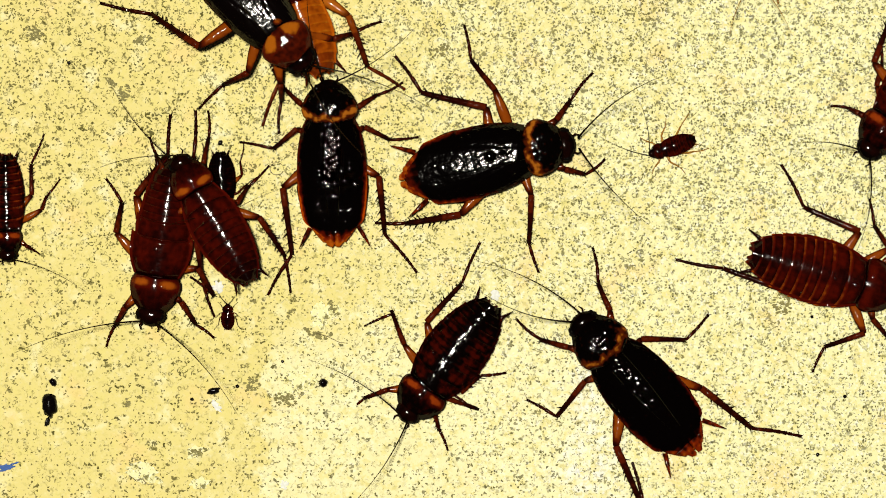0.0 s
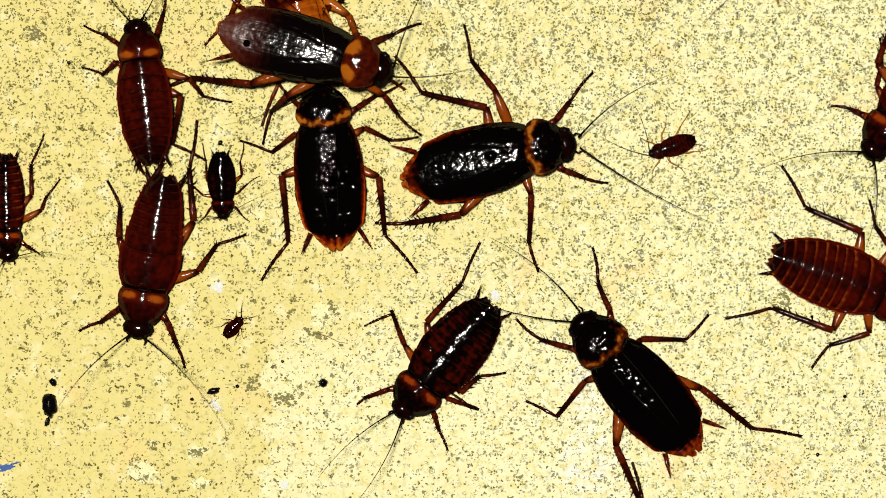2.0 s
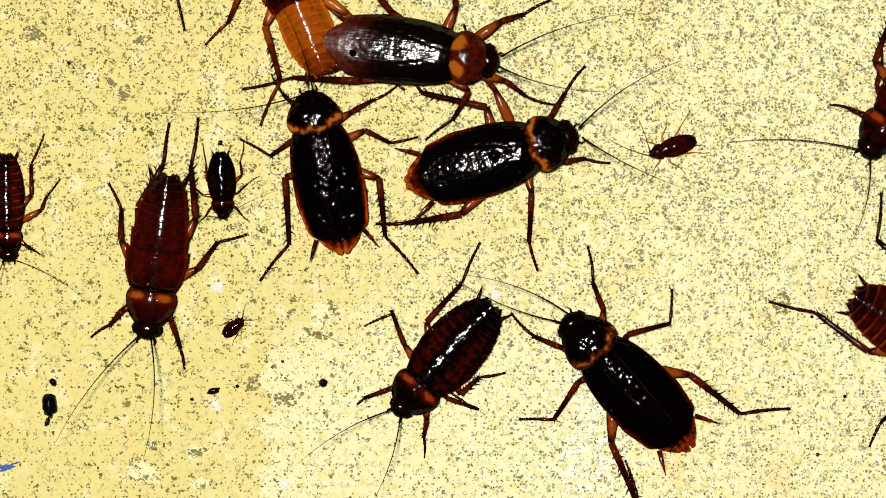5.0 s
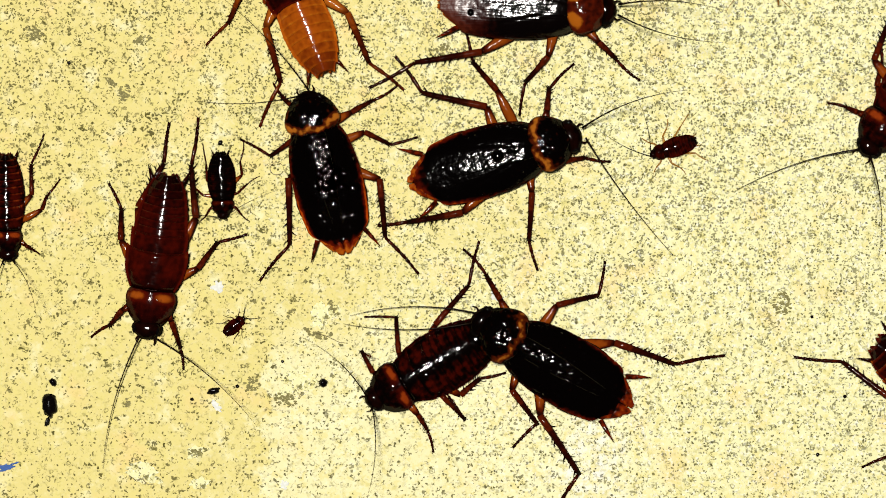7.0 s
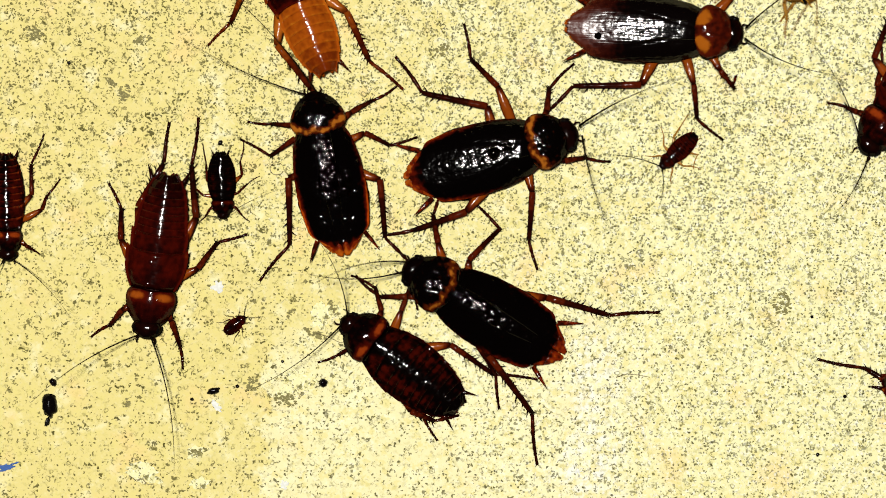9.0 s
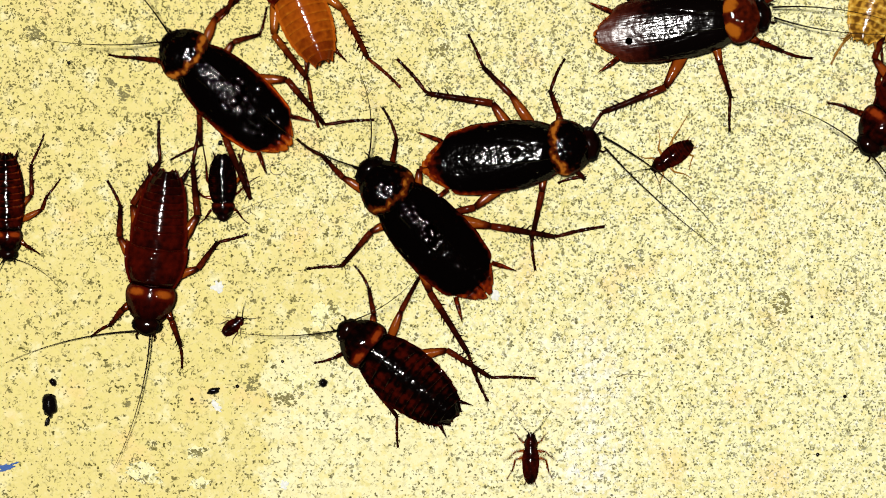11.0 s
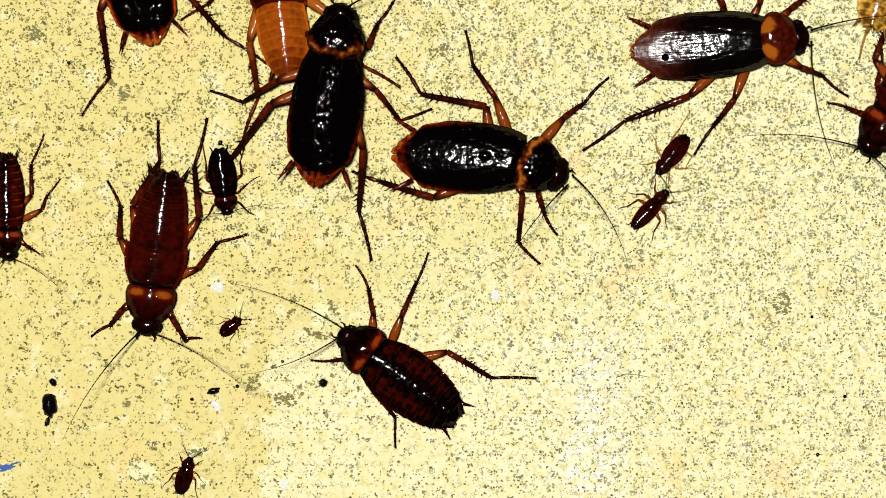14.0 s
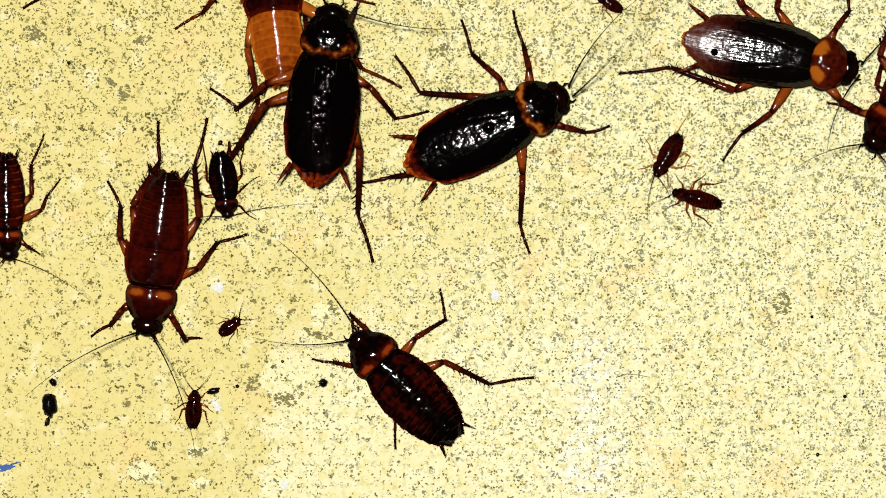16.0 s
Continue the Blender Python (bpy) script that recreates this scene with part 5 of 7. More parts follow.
feel("F", "left", 12.0, 380, 690)
feel("F", "left", 12.5, 510, 735)
feel("F", "left", 13.0, 450, 655)
feel("F", "left", 13.5, 370, 655)
feel("F", "left", 14.0, 450, 650)
feel("F", "left", 14.5, 465, 470)
feel("F", "left", 15.0, 480, 480)
feel("F", "left", 15.5, 500, 590)
feel("F", "left", 16.0, 470, 590)
feel("F", "right", 0.0, 560, 640)
feel("F", "right", 0.5, 430, 710)
feel("F", "right", 1.0, 490, 860)
feel("F", "right", 1.5, 560, 790)
feel("F", "right", 2.0, 580, 830)
feel("F", "right", 2.5, 580, 800)
feel("F", "right", 3.0, 540, 800)
feel("F", "right", 3.5, 500, 800)
feel("F", "right", 4.0, 560, 810)
feel("F", "right", 6.5, 520, 790)
feel("F", "right", 7.0, 560, 610)
feel("F", "right", 7.5, 515, 545)
feel("F", "right", 8.0, 600, 450)
feel("F", "right", 8.5, 620, 420)
feel("F", "right", 9.0, 575, 450)
feel("F", "right", 9.2, 605, 455)
feel("F", "right", 11.3, 730, 495)
feel("F", "right", 11.5, 590, 470)
feel("F", "right", 12.0, 605, 360)
feel("F", "right", 12.5, 460, 460)
feel("F", "right", 13.0, 410, 465)
feel("F", "right", 13.5, 440, 450)
feel("F", "right", 14.0, 415, 505)
feel("F", "right", 14.5, 500, 415)
feel("F", "right", 15.0, 560, 440)
feel("F", "right", 15.5, 460, 400)
feel("F", "right", 16.0, 460, 395)
go("G", 0.0, 264, 574, 308, 290)
go("G", 0.5, 256, 580, 304, 298)
go("G", 1.0, 214, 582, 286, 304)
go("G", 1.5, 195, 584, 288, 308)
go("G", 2.0, 240, 600, 292, 312)
go("G", 2.5, 257, 600, 298, 312)
go("G", 9.2, 257, 598, 298, 312)
go("G", 11.3, 257, 592, 296, 305)
go("G", 16.0, 257, 592, 296, 308)
leg("G", "front_left", 0.0, 320, 535, 340, 565, 367, 590)
leg("G", "front_left", 0.5, 315, 540, 335, 565, 367, 590)
leg("G", "front_left", 1.0, 285, 560, 300, 600, 315, 635)
leg("G", "front_left", 1.5, 278, 555, 300, 600, 315, 635)
leg("G", "front_left", 2.0, 295, 570, 310, 605, 320, 632)
leg("G", "front_left", 2.5, 303, 570, 315, 605, 322, 632)
leg("G", "front_left", 11.5, 303, 568, 315, 600, 320, 628)
leg("G", "front_left", 12.0, 305, 565, 315, 580, 332, 600)
leg("G", "front_left", 16.0, 305, 565, 315, 580, 332, 600)
leg("G", "front_right", 0.0, 220, 545, 207, 570, 198, 590)
leg("G", "front_right", 0.5, 215, 555, 205, 580, 200, 600)
leg("G", "front_right", 1.0, 190, 510, 160, 508, 122, 506)
leg("G", "front_right", 1.5, 180, 500, 140, 507, 100, 505)
leg("G", "front_right", 2.0, 205, 550, 185, 565, 155, 580)
leg("G", "front_right", 2.5, 215, 550, 203, 565, 184, 582)
leg("G", "front_right", 16.0, 215, 548, 203, 565, 184, 582)
leg("G", "middle_left", 0.0, 350, 475, 365, 500, 368, 515)
leg("G", "middle_left", 0.5, 345, 465, 385, 490, 387, 525)
leg("G", "middle_left", 1.0, 345, 470, 385, 430, 430, 417)
leg("G", "middle_left", 1.5, 340, 470, 380, 435, 430, 417)
leg("G", "middle_left", 2.0, 350, 480, 385, 432, 430, 417)
leg("G", "middle_left", 2.5, 350, 475, 385, 430, 430, 417)
leg("G", "middle_left", 16.0, 350, 475, 385, 430, 430, 417)
leg("G", "middle_right", 0.0, 205, 412, 215, 365, 190, 320)
leg("G", "middle_right", 1.0, 190, 410, 205, 360, 190, 320)
leg("G", "middle_right", 1.5, 185, 412, 205, 360, 190, 320)
leg("G", "middle_right", 2.0, 208, 415, 212, 365, 190, 320)
leg("G", "middle_right", 16.0, 208, 415, 212, 365, 190, 320)
leg("G", "hind_left", 0.0, 350, 375, 342, 280, 345, 215)
leg("G", "hind_left", 1.0, 345, 385, 340, 300, 345, 215)
leg("G", "hind_left", 2.0, 350, 380, 340, 290, 348, 218)
leg("G", "hind_left", 11.5, 350, 380, 342, 290, 350, 225)
leg("G", "hind_left", 12.0, 352, 385, 345, 300, 360, 233)
leg("G", "hind_left", 16.0, 352, 385, 345, 300, 360, 233)
leg("G", "hind_right", 0.0, 235, 325, 292, 265, 302, 200)
leg("G", "hind_right", 1.0, 228, 330, 292, 270, 302, 200)
leg("G", "hind_right", 2.0, 240, 345, 292, 270, 302, 200)
leg("G", "hind_right", 9.2, 240, 345, 292, 270, 302, 200)
leg("G", "hind_right", 11.3, 230, 345, 275, 285, 280, 213)
leg("G", "hind_right", 16.0, 230, 345, 275, 285, 280, 213)
feel("G", "right", 0.0, 60, 620)
feel("G", "right", 0.5, 0, 655)
feel("G", "right", 1.0, 60, 640)
feel("G", "right", 1.5, 60, 700)
feel("G", "right", 2.0, 130, 720)
feel("G", "right", 2.5, 225, 760)
feel("G", "right", 3.0, 110, 700)
feel("G", "right", 3.5, 10, 690)
feel("G", "right", 4.0, 110, 800)
feel("G", "right", 6.5, 120, 740)
feel("G", "right", 7.0, 180, 850)
feel("G", "right", 7.5, 130, 730)
feel("G", "right", 8.0, 160, 740)
feel("G", "right", 8.5, 80, 690)
feel("G", "right", 9.0, 90, 700)
feel("G", "right", 9.2, 80, 750)
feel("G", "right", 11.3, 0, 602)
feel("G", "right", 11.5, 0, 440)
feel("G", "right", 12.0, 50, 670)
feel("G", "right", 12.5, 110, 780)
feel("G", "right", 13.0, 20, 685)
feel("G", "right", 13.5, 120, 700)
feel("G", "right", 14.0, 140, 760)
feel("G", "right", 14.5, 130, 840)
feel("G", "right", 15.0, 150, 750)
feel("G", "right", 15.5, 0, 770)
feel("G", "right", 16.0, 80, 690)
feel("G", "left", 0.0, 420, 720)
feel("G", "left", 0.5, 300, 790)
feel("G", "left", 1.0, 150, 840)
feel("G", "left", 1.5, 130, 740)
feel("G", "left", 2.0, 400, 750)
feel("G", "left", 2.5, 460, 490)
feel("G", "left", 3.0, 350, 780)
feel("G", "left", 3.5, 200, 790)
feel("G", "left", 4.0, 250, 790)
feel("G", "left", 6.5, 290, 790)
feel("G", "left", 7.0, 450, 745)
feel("G", "left", 7.5, 400, 735)
feel("G", "left", 8.0, 460, 690)
feel("G", "left", 8.5, 310, 830)
feel("G", "left", 9.0, 310, 830)
feel("G", "left", 9.2, 370, 780)
feel("G", "left", 11.3, 190, 830)
feel("G", "left", 11.5, 260, 830)
feel("G", "left", 12.0, 430, 690)
feel("G", "left", 12.5, 400, 740)
feel("G", "left", 13.0, 330, 860)
feel("G", "left", 13.5, 240, 820)
feel("G", "left", 14.0, 450, 695)
feel("G", "left", 14.5, 500, 585)
feel("G", "left", 15.0, 500, 580)
feel("G", "left", 15.5, 400, 740)
feel("G", "left", 16.0, 350, 800)
go("H", 0.0, 312, 278, 440, 494, 26)
go("H", 0.5, 281, 226, 424, 460, 26)
go("H", 1.0, 250, 166, 392, 395, 24)
go("H", 1.5, 247, 90, 325, 330, 20)
go("H", 2.0, 240, 34, 268, 288, 8)
go("H", 2.5, 262, -42, 236, 212)
go("H", 3.0, 272, -98, 240, 157)
go("H", 3.5, 262, -162, 228, 90)
go("H", 4.0, 275, -185, 230, 66)
go("H", 4.2, 280, -195, 232, 56)
go("H", 6.0, 300, -420, 270, -170)
go("H", 16.0, 300, -420, 270, -170)
leg("H", "front_left", 0.0, 290, 300, 280, 280, 270, 255)
leg("H", "front_left", 0.5, 250, 270, 240, 245, 235, 220)
leg("H", "front_left", 1.0, 225, 195, 215, 180, 198, 170)
leg("H", "front_left", 1.5, 215, 115, 200, 85, 170, 58)
leg("H", "front_left", 2.0, 205, 75, 190, 65, 170, 55)
leg("H", "front_left", 2.5, 215, 0, 200, -20, 180, -30)
leg("H", "front_left", 4.0, 210, -150, 195, -170, 180, -190)
leg("H", "front_left", 6.0, 240, -350, 220, -380, 200, -400)
leg("H", "front_right", 0.0, 360, 290, 370, 240, 368, 185)
leg("H", "front_right", 0.5, 350, 250, 365, 215, 368, 185)
leg("H", "front_right", 1.0, 310, 190, 330, 160, 345, 140)
leg("H", "front_right", 1.5, 300, 110, 320, 90, 340, 70)
leg("H", "front_right", 2.0, 278, 60, 285, 40, 290, 10)
leg("H", "front_right", 2.5, 300, -10, 310, -30, 320, -50)
leg("H", "front_right", 6.0, 350, -350, 370, -380, 390, -400)
leg("H", "middle_left", 0.0, 310, 380, 300, 400, 280, 410)
leg("H", "middle_left", 0.5, 260, 320, 240, 330, 232, 350)
leg("H", "middle_left", 1.0, 235, 260, 225, 300, 220, 340)
leg("H", "middle_left", 1.5, 213, 190, 210, 215, 195, 225)
leg("H", "middle_left", 2.0, 205, 110, 190, 125, 152, 122)
leg("H", "middle_left", 2.5, 190, 40, 160, 60, 130, 60)
leg("H", "middle_left", 6.0, 220, -250, 190, -240, 160, -230)
leg("H", "middle_right", 0.0, 420, 360, 440, 330, 455, 315)
leg("H", "middle_right", 0.5, 400, 320, 430, 330, 460, 350)
leg("H", "middle_right", 1.0, 350, 235, 385, 262, 430, 260)
leg("H", "middle_right", 1.5, 355, 212, 380, 235, 430, 250)
leg("H", "middle_right", 2.0, 335, 140, 355, 165, 395, 178)
leg("H", "middle_right", 2.5, 330, 115, 355, 150, 392, 172)
leg("H", "middle_right", 3.0, 320, 20, 335, 50, 370, 60)
leg("H", "middle_right", 3.5, 310, -60, 330, -40, 350, -30)
leg("H", "middle_right", 6.0, 340, -250, 360, -230, 390, -220)
leg("H", "hind_left", 0.0, 350, 430, 355, 470, 365, 515)
leg("H", "hind_left", 0.5, 330, 420, 350, 460, 388, 525)
leg("H", "hind_left", 1.0, 330, 370, 325, 385, 320, 395)
leg("H", "hind_left", 1.5, 225, 245, 217, 290, 225, 320)
leg("H", "hind_left", 2.0, 220, 230, 245, 290, 260, 310)
leg("H", "hind_left", 2.5, 185, 90, 160, 150, 105, 165)
leg("H", "hind_left", 3.0, 180, 70, 155, 145, 102, 173)
leg("H", "hind_left", 3.5, 175, 5, 160, 35, 115, 58)
leg("H", "hind_left", 4.0, 165, 0, 160, 20, 115, 57)
leg("H", "hind_left", 4.2, 165, -10, 160, 10, 115, 50)
leg("H", "hind_left", 6.0, 200, -150, 180, -100, 160, -80)
leg("H", "hind_right", 0.0, 460, 385, 495, 440, 512, 505)
leg("H", "hind_right", 0.5, 440, 350, 470, 370, 490, 395)
leg("H", "hind_right", 1.0, 415, 330, 425, 370, 465, 403)
leg("H", "hind_right", 1.5, 355, 270, 350, 330, 340, 370)
leg("H", "hind_right", 2.0, 320, 170, 310, 230, 345, 275)
leg("H", "hind_right", 2.5, 305, 130, 302, 200, 330, 245)
leg("H", "hind_right", 3.0, 303, 110, 303, 190, 328, 245)
leg("H", "hind_right", 3.5, 303, 45, 290, 110, 300, 172)
leg("H", "hind_right", 4.0, 292, 20, 288, 110, 302, 173)
leg("H", "hind_right", 4.2, 290, 15, 287, 105, 300, 165)
leg("H", "hind_right", 6.0, 330, -150, 350, -100, 360, -80)
feel("H", "left", 0.0, 190, 140)
feel("H", "left", 0.5, 180, 130)
feel("H", "left", 1.0, 200, 80)
feel("H", "left", 1.5, 180, 30)
feel("H", "left", 2.0, 160, -80)
feel("H", "left", 4.0, 150, -400)
feel("H", "left", 16.0, 150, -600)
feel("H", "right", 0.0, 220, 300)
feel("H", "right", 0.5, 325, 50)
feel("H", "right", 1.0, 260, 70)
feel("H", "right", 1.5, 300, -20)
feel("H", "right", 2.0, 300, -60)
feel("H", "right", 4.0, 320, -400)
feel("H", "right", 16.0, 320, -600)
go("I", 0.0, 395, 388, 390, 270)
go("I", 9.2, 395, 388, 390, 270)
go("I", 11.3, 395, 391, 393, 278)
go("I", 11.5, 395, 399, 393, 282)
go("I", 12.0, 393, 396, 396, 281)
go("I", 12.5, 392, 392, 394, 278)
go("I", 13.0, 400, 374, 388, 264)
go("I", 14.0, 402, 378, 388, 266)
go("I", 15.0, 402, 385, 389, 272)
go("I", 16.0, 403, 384, 389, 272)
leg("I", "hind_left", 0.0, 428, 310, 425, 285, 433, 240)
leg("I", "hind_left", 16.0, 428, 310, 425, 285, 433, 240)
leg("I", "middle_left", 0.0, 420, 342, 438, 326, 460, 312)
leg("I", "middle_left", 16.0, 420, 342, 438, 326, 460, 312)
leg("I", "hind_right", 0.0, 366, 320, 365, 290, 358, 250)
leg("I", "hind_right", 16.0, 366, 320, 365, 290, 358, 250)
feel("I", "left", 0.0, 500, 345)
feel("I", "left", 9.2, 500, 345)
feel("I", "left", 11.3, 505, 360)
feel("I", "left", 11.5, 575, 375)
feel("I", "left", 12.0, 520, 415)
feel("I", "left", 12.5, 500, 425)
feel("I", "left", 13.0, 440, 390)
feel("I", "left", 13.5, 430, 400)
feel("I", "left", 14.0, 500, 370)
feel("I", "left", 14.5, 560, 355)
feel("I", "left", 15.0, 600, 365)
feel("I", "left", 15.5, 600, 365)
feel("I", "left", 16.0, 600, 362)
feel("I", "right", 0.0, 330, 400)
feel("I", "right", 11.3, 330, 390)
feel("I", "right", 12.0, 320, 420)
feel("I", "right", 13.0, 340, 400)
feel("I", "right", 14.0, 330, 400)
feel("I", "right", 16.0, 330, 400)
go("J", 0.0, 403, 538, 403, 583)
go("J", 0.2, 415, 565, 402, 590)
go("J", 0.5, 429, 562, 398, 596)
go("J", 2.0, 429, 562, 398, 596)
go("J", 2.5, 430, 565, 393, 598)
go("J", 9.2, 434, 560, 398, 590)
go("J", 11.5, 430, 562, 394, 593)
go("J", 16.0, 422, 566, 392, 590)
go("K", 0.0, 14, 462, 10, 276)
go("K", 16.0, 14, 460, 10, 274)
leg("K", "hind_left", 0.0, 55, 345, 55, 290, 78, 237)
leg("K", "hind_left", 16.0, 55, 345, 55, 290, 78, 237)
leg("K", "middle_left", 0.0, 75, 370, 85, 345, 108, 315)
leg("K", "middle_left", 16.0, 75, 370, 85, 345, 108, 315)
leg("K", "front_left", 0.0, 45, 435, 58, 443, 70, 450)
leg("K", "front_left", 16.0, 45, 435, 58, 443, 70, 450)
feel("K", "left", 0.0, 155, 515)
feel("K", "left", 0.5, 160, 550)
feel("K", "left", 1.0, 100, 555)
feel("K", "left", 1.5, 140, 600)
feel("K", "left", 2.0, 120, 455)
feel("K", "left", 2.5, 90, 465)
feel("K", "left", 3.0, 170, 530)
feel("K", "left", 4.0, 170, 530)
feel("K", "left", 6.5, 110, 545)
feel("K", "left", 7.0, 60, 520)
feel("K", "left", 7.5, 120, 630)
feel("K", "left", 8.0, 160, 530)
feel("K", "left", 8.5, 130, 550)
feel("K", "left", 9.0, 130, 560)
feel("K", "left", 9.2, 165, 600)
feel("K", "left", 11.3, 110, 500)
feel("K", "left", 11.5, 220, 570)
feel("K", "left", 12.0, 140, 550)
feel("K", "left", 12.5, 155, 520)
feel("K", "left", 13.0, 80, 490)
feel("K", "left", 13.5, 140, 550)
feel("K", "left", 14.0, 130, 525)
feel("K", "left", 14.5, 95, 575)
feel("K", "left", 15.0, 155, 555)
feel("K", "left", 15.5, 130, 550)
feel("K", "left", 16.0, 160, 530)
feel("K", "right", 0.0, -80, 560)
feel("K", "right", 3.0, 0, 600)
feel("K", "right", 16.0, -60, 600)
go("L", 0.0, 1604, 522, 1330, 448)
go("L", 1.5, 1610, 514, 1337, 440)
go("L", 2.0, 1638, 542, 1367, 452)
go("L", 2.5, 1660, 565, 1394, 468)
go("L", 3.0, 1674, 556, 1407, 463)
go("L", 3.5, 1704, 556, 1438, 455)
go("L", 4.0, 1724, 590, 1468, 465)
go("L", 4.2, 1730, 600, 1474, 472)
go("L", 6.3, 1785, 760, 1555, 605)
go("L", 7.0, 1785, 760, 1555, 612)
go("L", 7.5, 1790, 790, 1560, 645)
go("L", 8.0, 1795, 810, 1562, 662)
go("L", 9.2, 1810, 810, 1577, 660)
go("L", 11.0, 1900, 900, 1660, 760)
go("L", 16.0, 1900, 900, 1660, 760)
leg("L", "hind_left", 0.0, 1522, 410, 1430, 370, 1387, 300)
leg("L", "hind_left", 2.5, 1528, 410, 1432, 370, 1387, 300)
leg("L", "hind_left", 3.0, 1535, 410, 1435, 370, 1387, 300)
leg("L", "hind_left", 3.5, 1570, 395, 1545, 375, 1520, 305)
leg("L", "hind_left", 4.0, 1580, 400, 1545, 375, 1520, 305)
leg("L", "hind_left", 6.3, 1700, 560, 1650, 540, 1620, 500)
leg("L", "hind_left", 16.0, 1800, 700, 1750, 680, 1700, 650)
leg("L", "hind_right", 0.0, 1390, 513, 1280, 475, 1198, 460)
leg("L", "hind_right", 1.5, 1392, 514, 1280, 475, 1198, 460)
leg("L", "hind_right", 2.0, 1475, 585, 1375, 548, 1300, 560)
leg("L", "hind_right", 2.5, 1478, 595, 1385, 555, 1300, 560)
leg("L", "hind_right", 3.0, 1505, 580, 1415, 510, 1345, 490)
leg("L", "hind_right", 4.0, 1510, 580, 1425, 512, 1345, 490)
leg("L", "hind_right", 4.2, 1512, 580, 1427, 514, 1345, 490)
leg("L", "hind_right", 6.3, 1580, 710, 1510, 655, 1437, 635)
leg("L", "hind_right", 7.5, 1585, 710, 1510, 655, 1437, 635)
leg("L", "hind_right", 8.0, 1620, 720, 1580, 700, 1527, 687)
leg("L", "hind_right", 8.5, 1630, 710, 1570, 675, 1495, 645)
leg("L", "hind_right", 9.2, 1630, 710, 1570, 675, 1495, 645)
leg("L", "hind_right", 11.0, 1740, 820, 1700, 800, 1650, 790)
leg("L", "hind_right", 16.0, 1740, 820, 1700, 800, 1650, 790)
leg("L", "middle_left", 0.0, 1575, 440, 1548, 400, 1540, 360)
leg("L", "middle_left", 2.5, 1580, 440, 1550, 400, 1540, 360)
leg("L", "middle_left", 3.0, 1600, 440, 1570, 410, 1545, 370)
leg("L", "middle_left", 6.0, 1800, 560, 1790, 520, 1780, 490)
leg("L", "middle_left", 16.0, 1900, 700, 1880, 680, 1860, 650)
leg("L", "middle_right", 0.0, 1530, 590, 1470, 610, 1443, 648)
leg("L", "middle_right", 1.5, 1530, 585, 1470, 610, 1443, 648)
leg("L", "middle_right", 2.0, 1540, 590, 1465, 612, 1438, 650)
leg("L", "middle_right", 2.5, 1575, 620, 1520, 650, 1498, 695)
leg("L", "middle_right", 3.0, 1600, 620, 1560, 650, 1545, 690)
leg("L", "middle_right", 3.5, 1600, 620, 1575, 670, 1558, 715)
leg("L", "middle_right", 4.0, 1600, 630, 1570, 675, 1550, 720)
leg("L", "middle_right", 6.3, 1640, 780, 1590, 800, 1555, 815)
leg("L", "middle_right", 7.0, 1640, 780, 1590, 800, 1555, 815)
leg("L", "middle_right", 8.0, 1660, 800, 1620, 850, 1600, 880)
leg("L", "middle_right", 16.0, 1750, 880, 1720, 900, 1700, 920)
go("M", 0.0, 1528, 278, 1692, 54)
go("M", 1.0, 1530, 276, 1694, 52)
go("M", 1.5, 1535, 280, 1698, 55)
go("M", 6.5, 1528, 274, 1692, 52)
go("M", 9.2, 1528, 270, 1692, 48)
go("M", 14.0, 1529, 272, 1693, 50)
go("M", 14.5, 1528, 264, 1692, 42)
go("M", 15.0, 1526, 268, 1690, 44)
go("M", 15.5, 1532, 260, 1696, 38)
go("M", 16.0, 1538, 266, 1702, 42)
leg("M", "front_right", 0.0, 1520, 200, 1505, 193, 1485, 190)
leg("M", "front_right", 1.0, 1522, 200, 1505, 193, 1485, 190)
leg("M", "front_right", 4.2, 1522, 200, 1505, 193, 1485, 190)
leg("M", "front_right", 6.3, 1518, 198, 1498, 190, 1465, 183)
leg("M", "front_right", 16.0, 1518, 198, 1498, 190, 1465, 183)
leg("M", "middle_right", 0.0, 1553, 152, 1562, 110, 1557, 66)
leg("M", "middle_right", 16.0, 1553, 152, 1562, 110, 1557, 66)
feel("M", "right", 0.0, 1400, 270)
feel("M", "right", 0.5, 1370, 110)
feel("M", "right", 1.0, 1270, 170)
feel("M", "right", 1.5, 1330, 295)
feel("M", "right", 2.0, 1340, 305)
feel("M", "right", 2.5, 1290, 315)
feel("M", "right", 3.0, 1270, 325)
feel("M", "right", 4.0, 1290, 300)
feel("M", "right", 6.5, 1270, 205)
feel("M", "right", 7.0, 1280, 350)
feel("M", "right", 7.5, 1280, 345)
feel("M", "right", 8.0, 1310, 285)
feel("M", "right", 8.5, 1320, 150)
feel("M", "right", 9.2, 1440, 80)
feel("M", "right", 11.3, 1330, 235)
feel("M", "right", 11.5, 1320, 305)
feel("M", "right", 12.0, 1310, 210)
feel("M", "right", 12.5, 1400, 200)
feel("M", "right", 13.0, 1280, 330)
feel("M", "right", 13.5, 1350, 245)
feel("M", "right", 14.0, 1310, 250)
feel("M", "right", 14.5, 1320, 170)
feel("M", "right", 15.0, 1400, 110)
feel("M", "right", 15.5, 1340, 180)
feel("M", "right", 16.0, 1440, 290)
feel("M", "left", 0.0, 1490, 430)
feel("M", "left", 0.5, 1530, 460)
feel("M", "left", 1.0, 1400, 400)
feel("M", "left", 1.5, 1430, 420)
feel("M", "left", 2.0, 1510, 400)
feel("M", "left", 4.0, 1490, 420)
feel("M", "left", 6.5, 1470, 410)
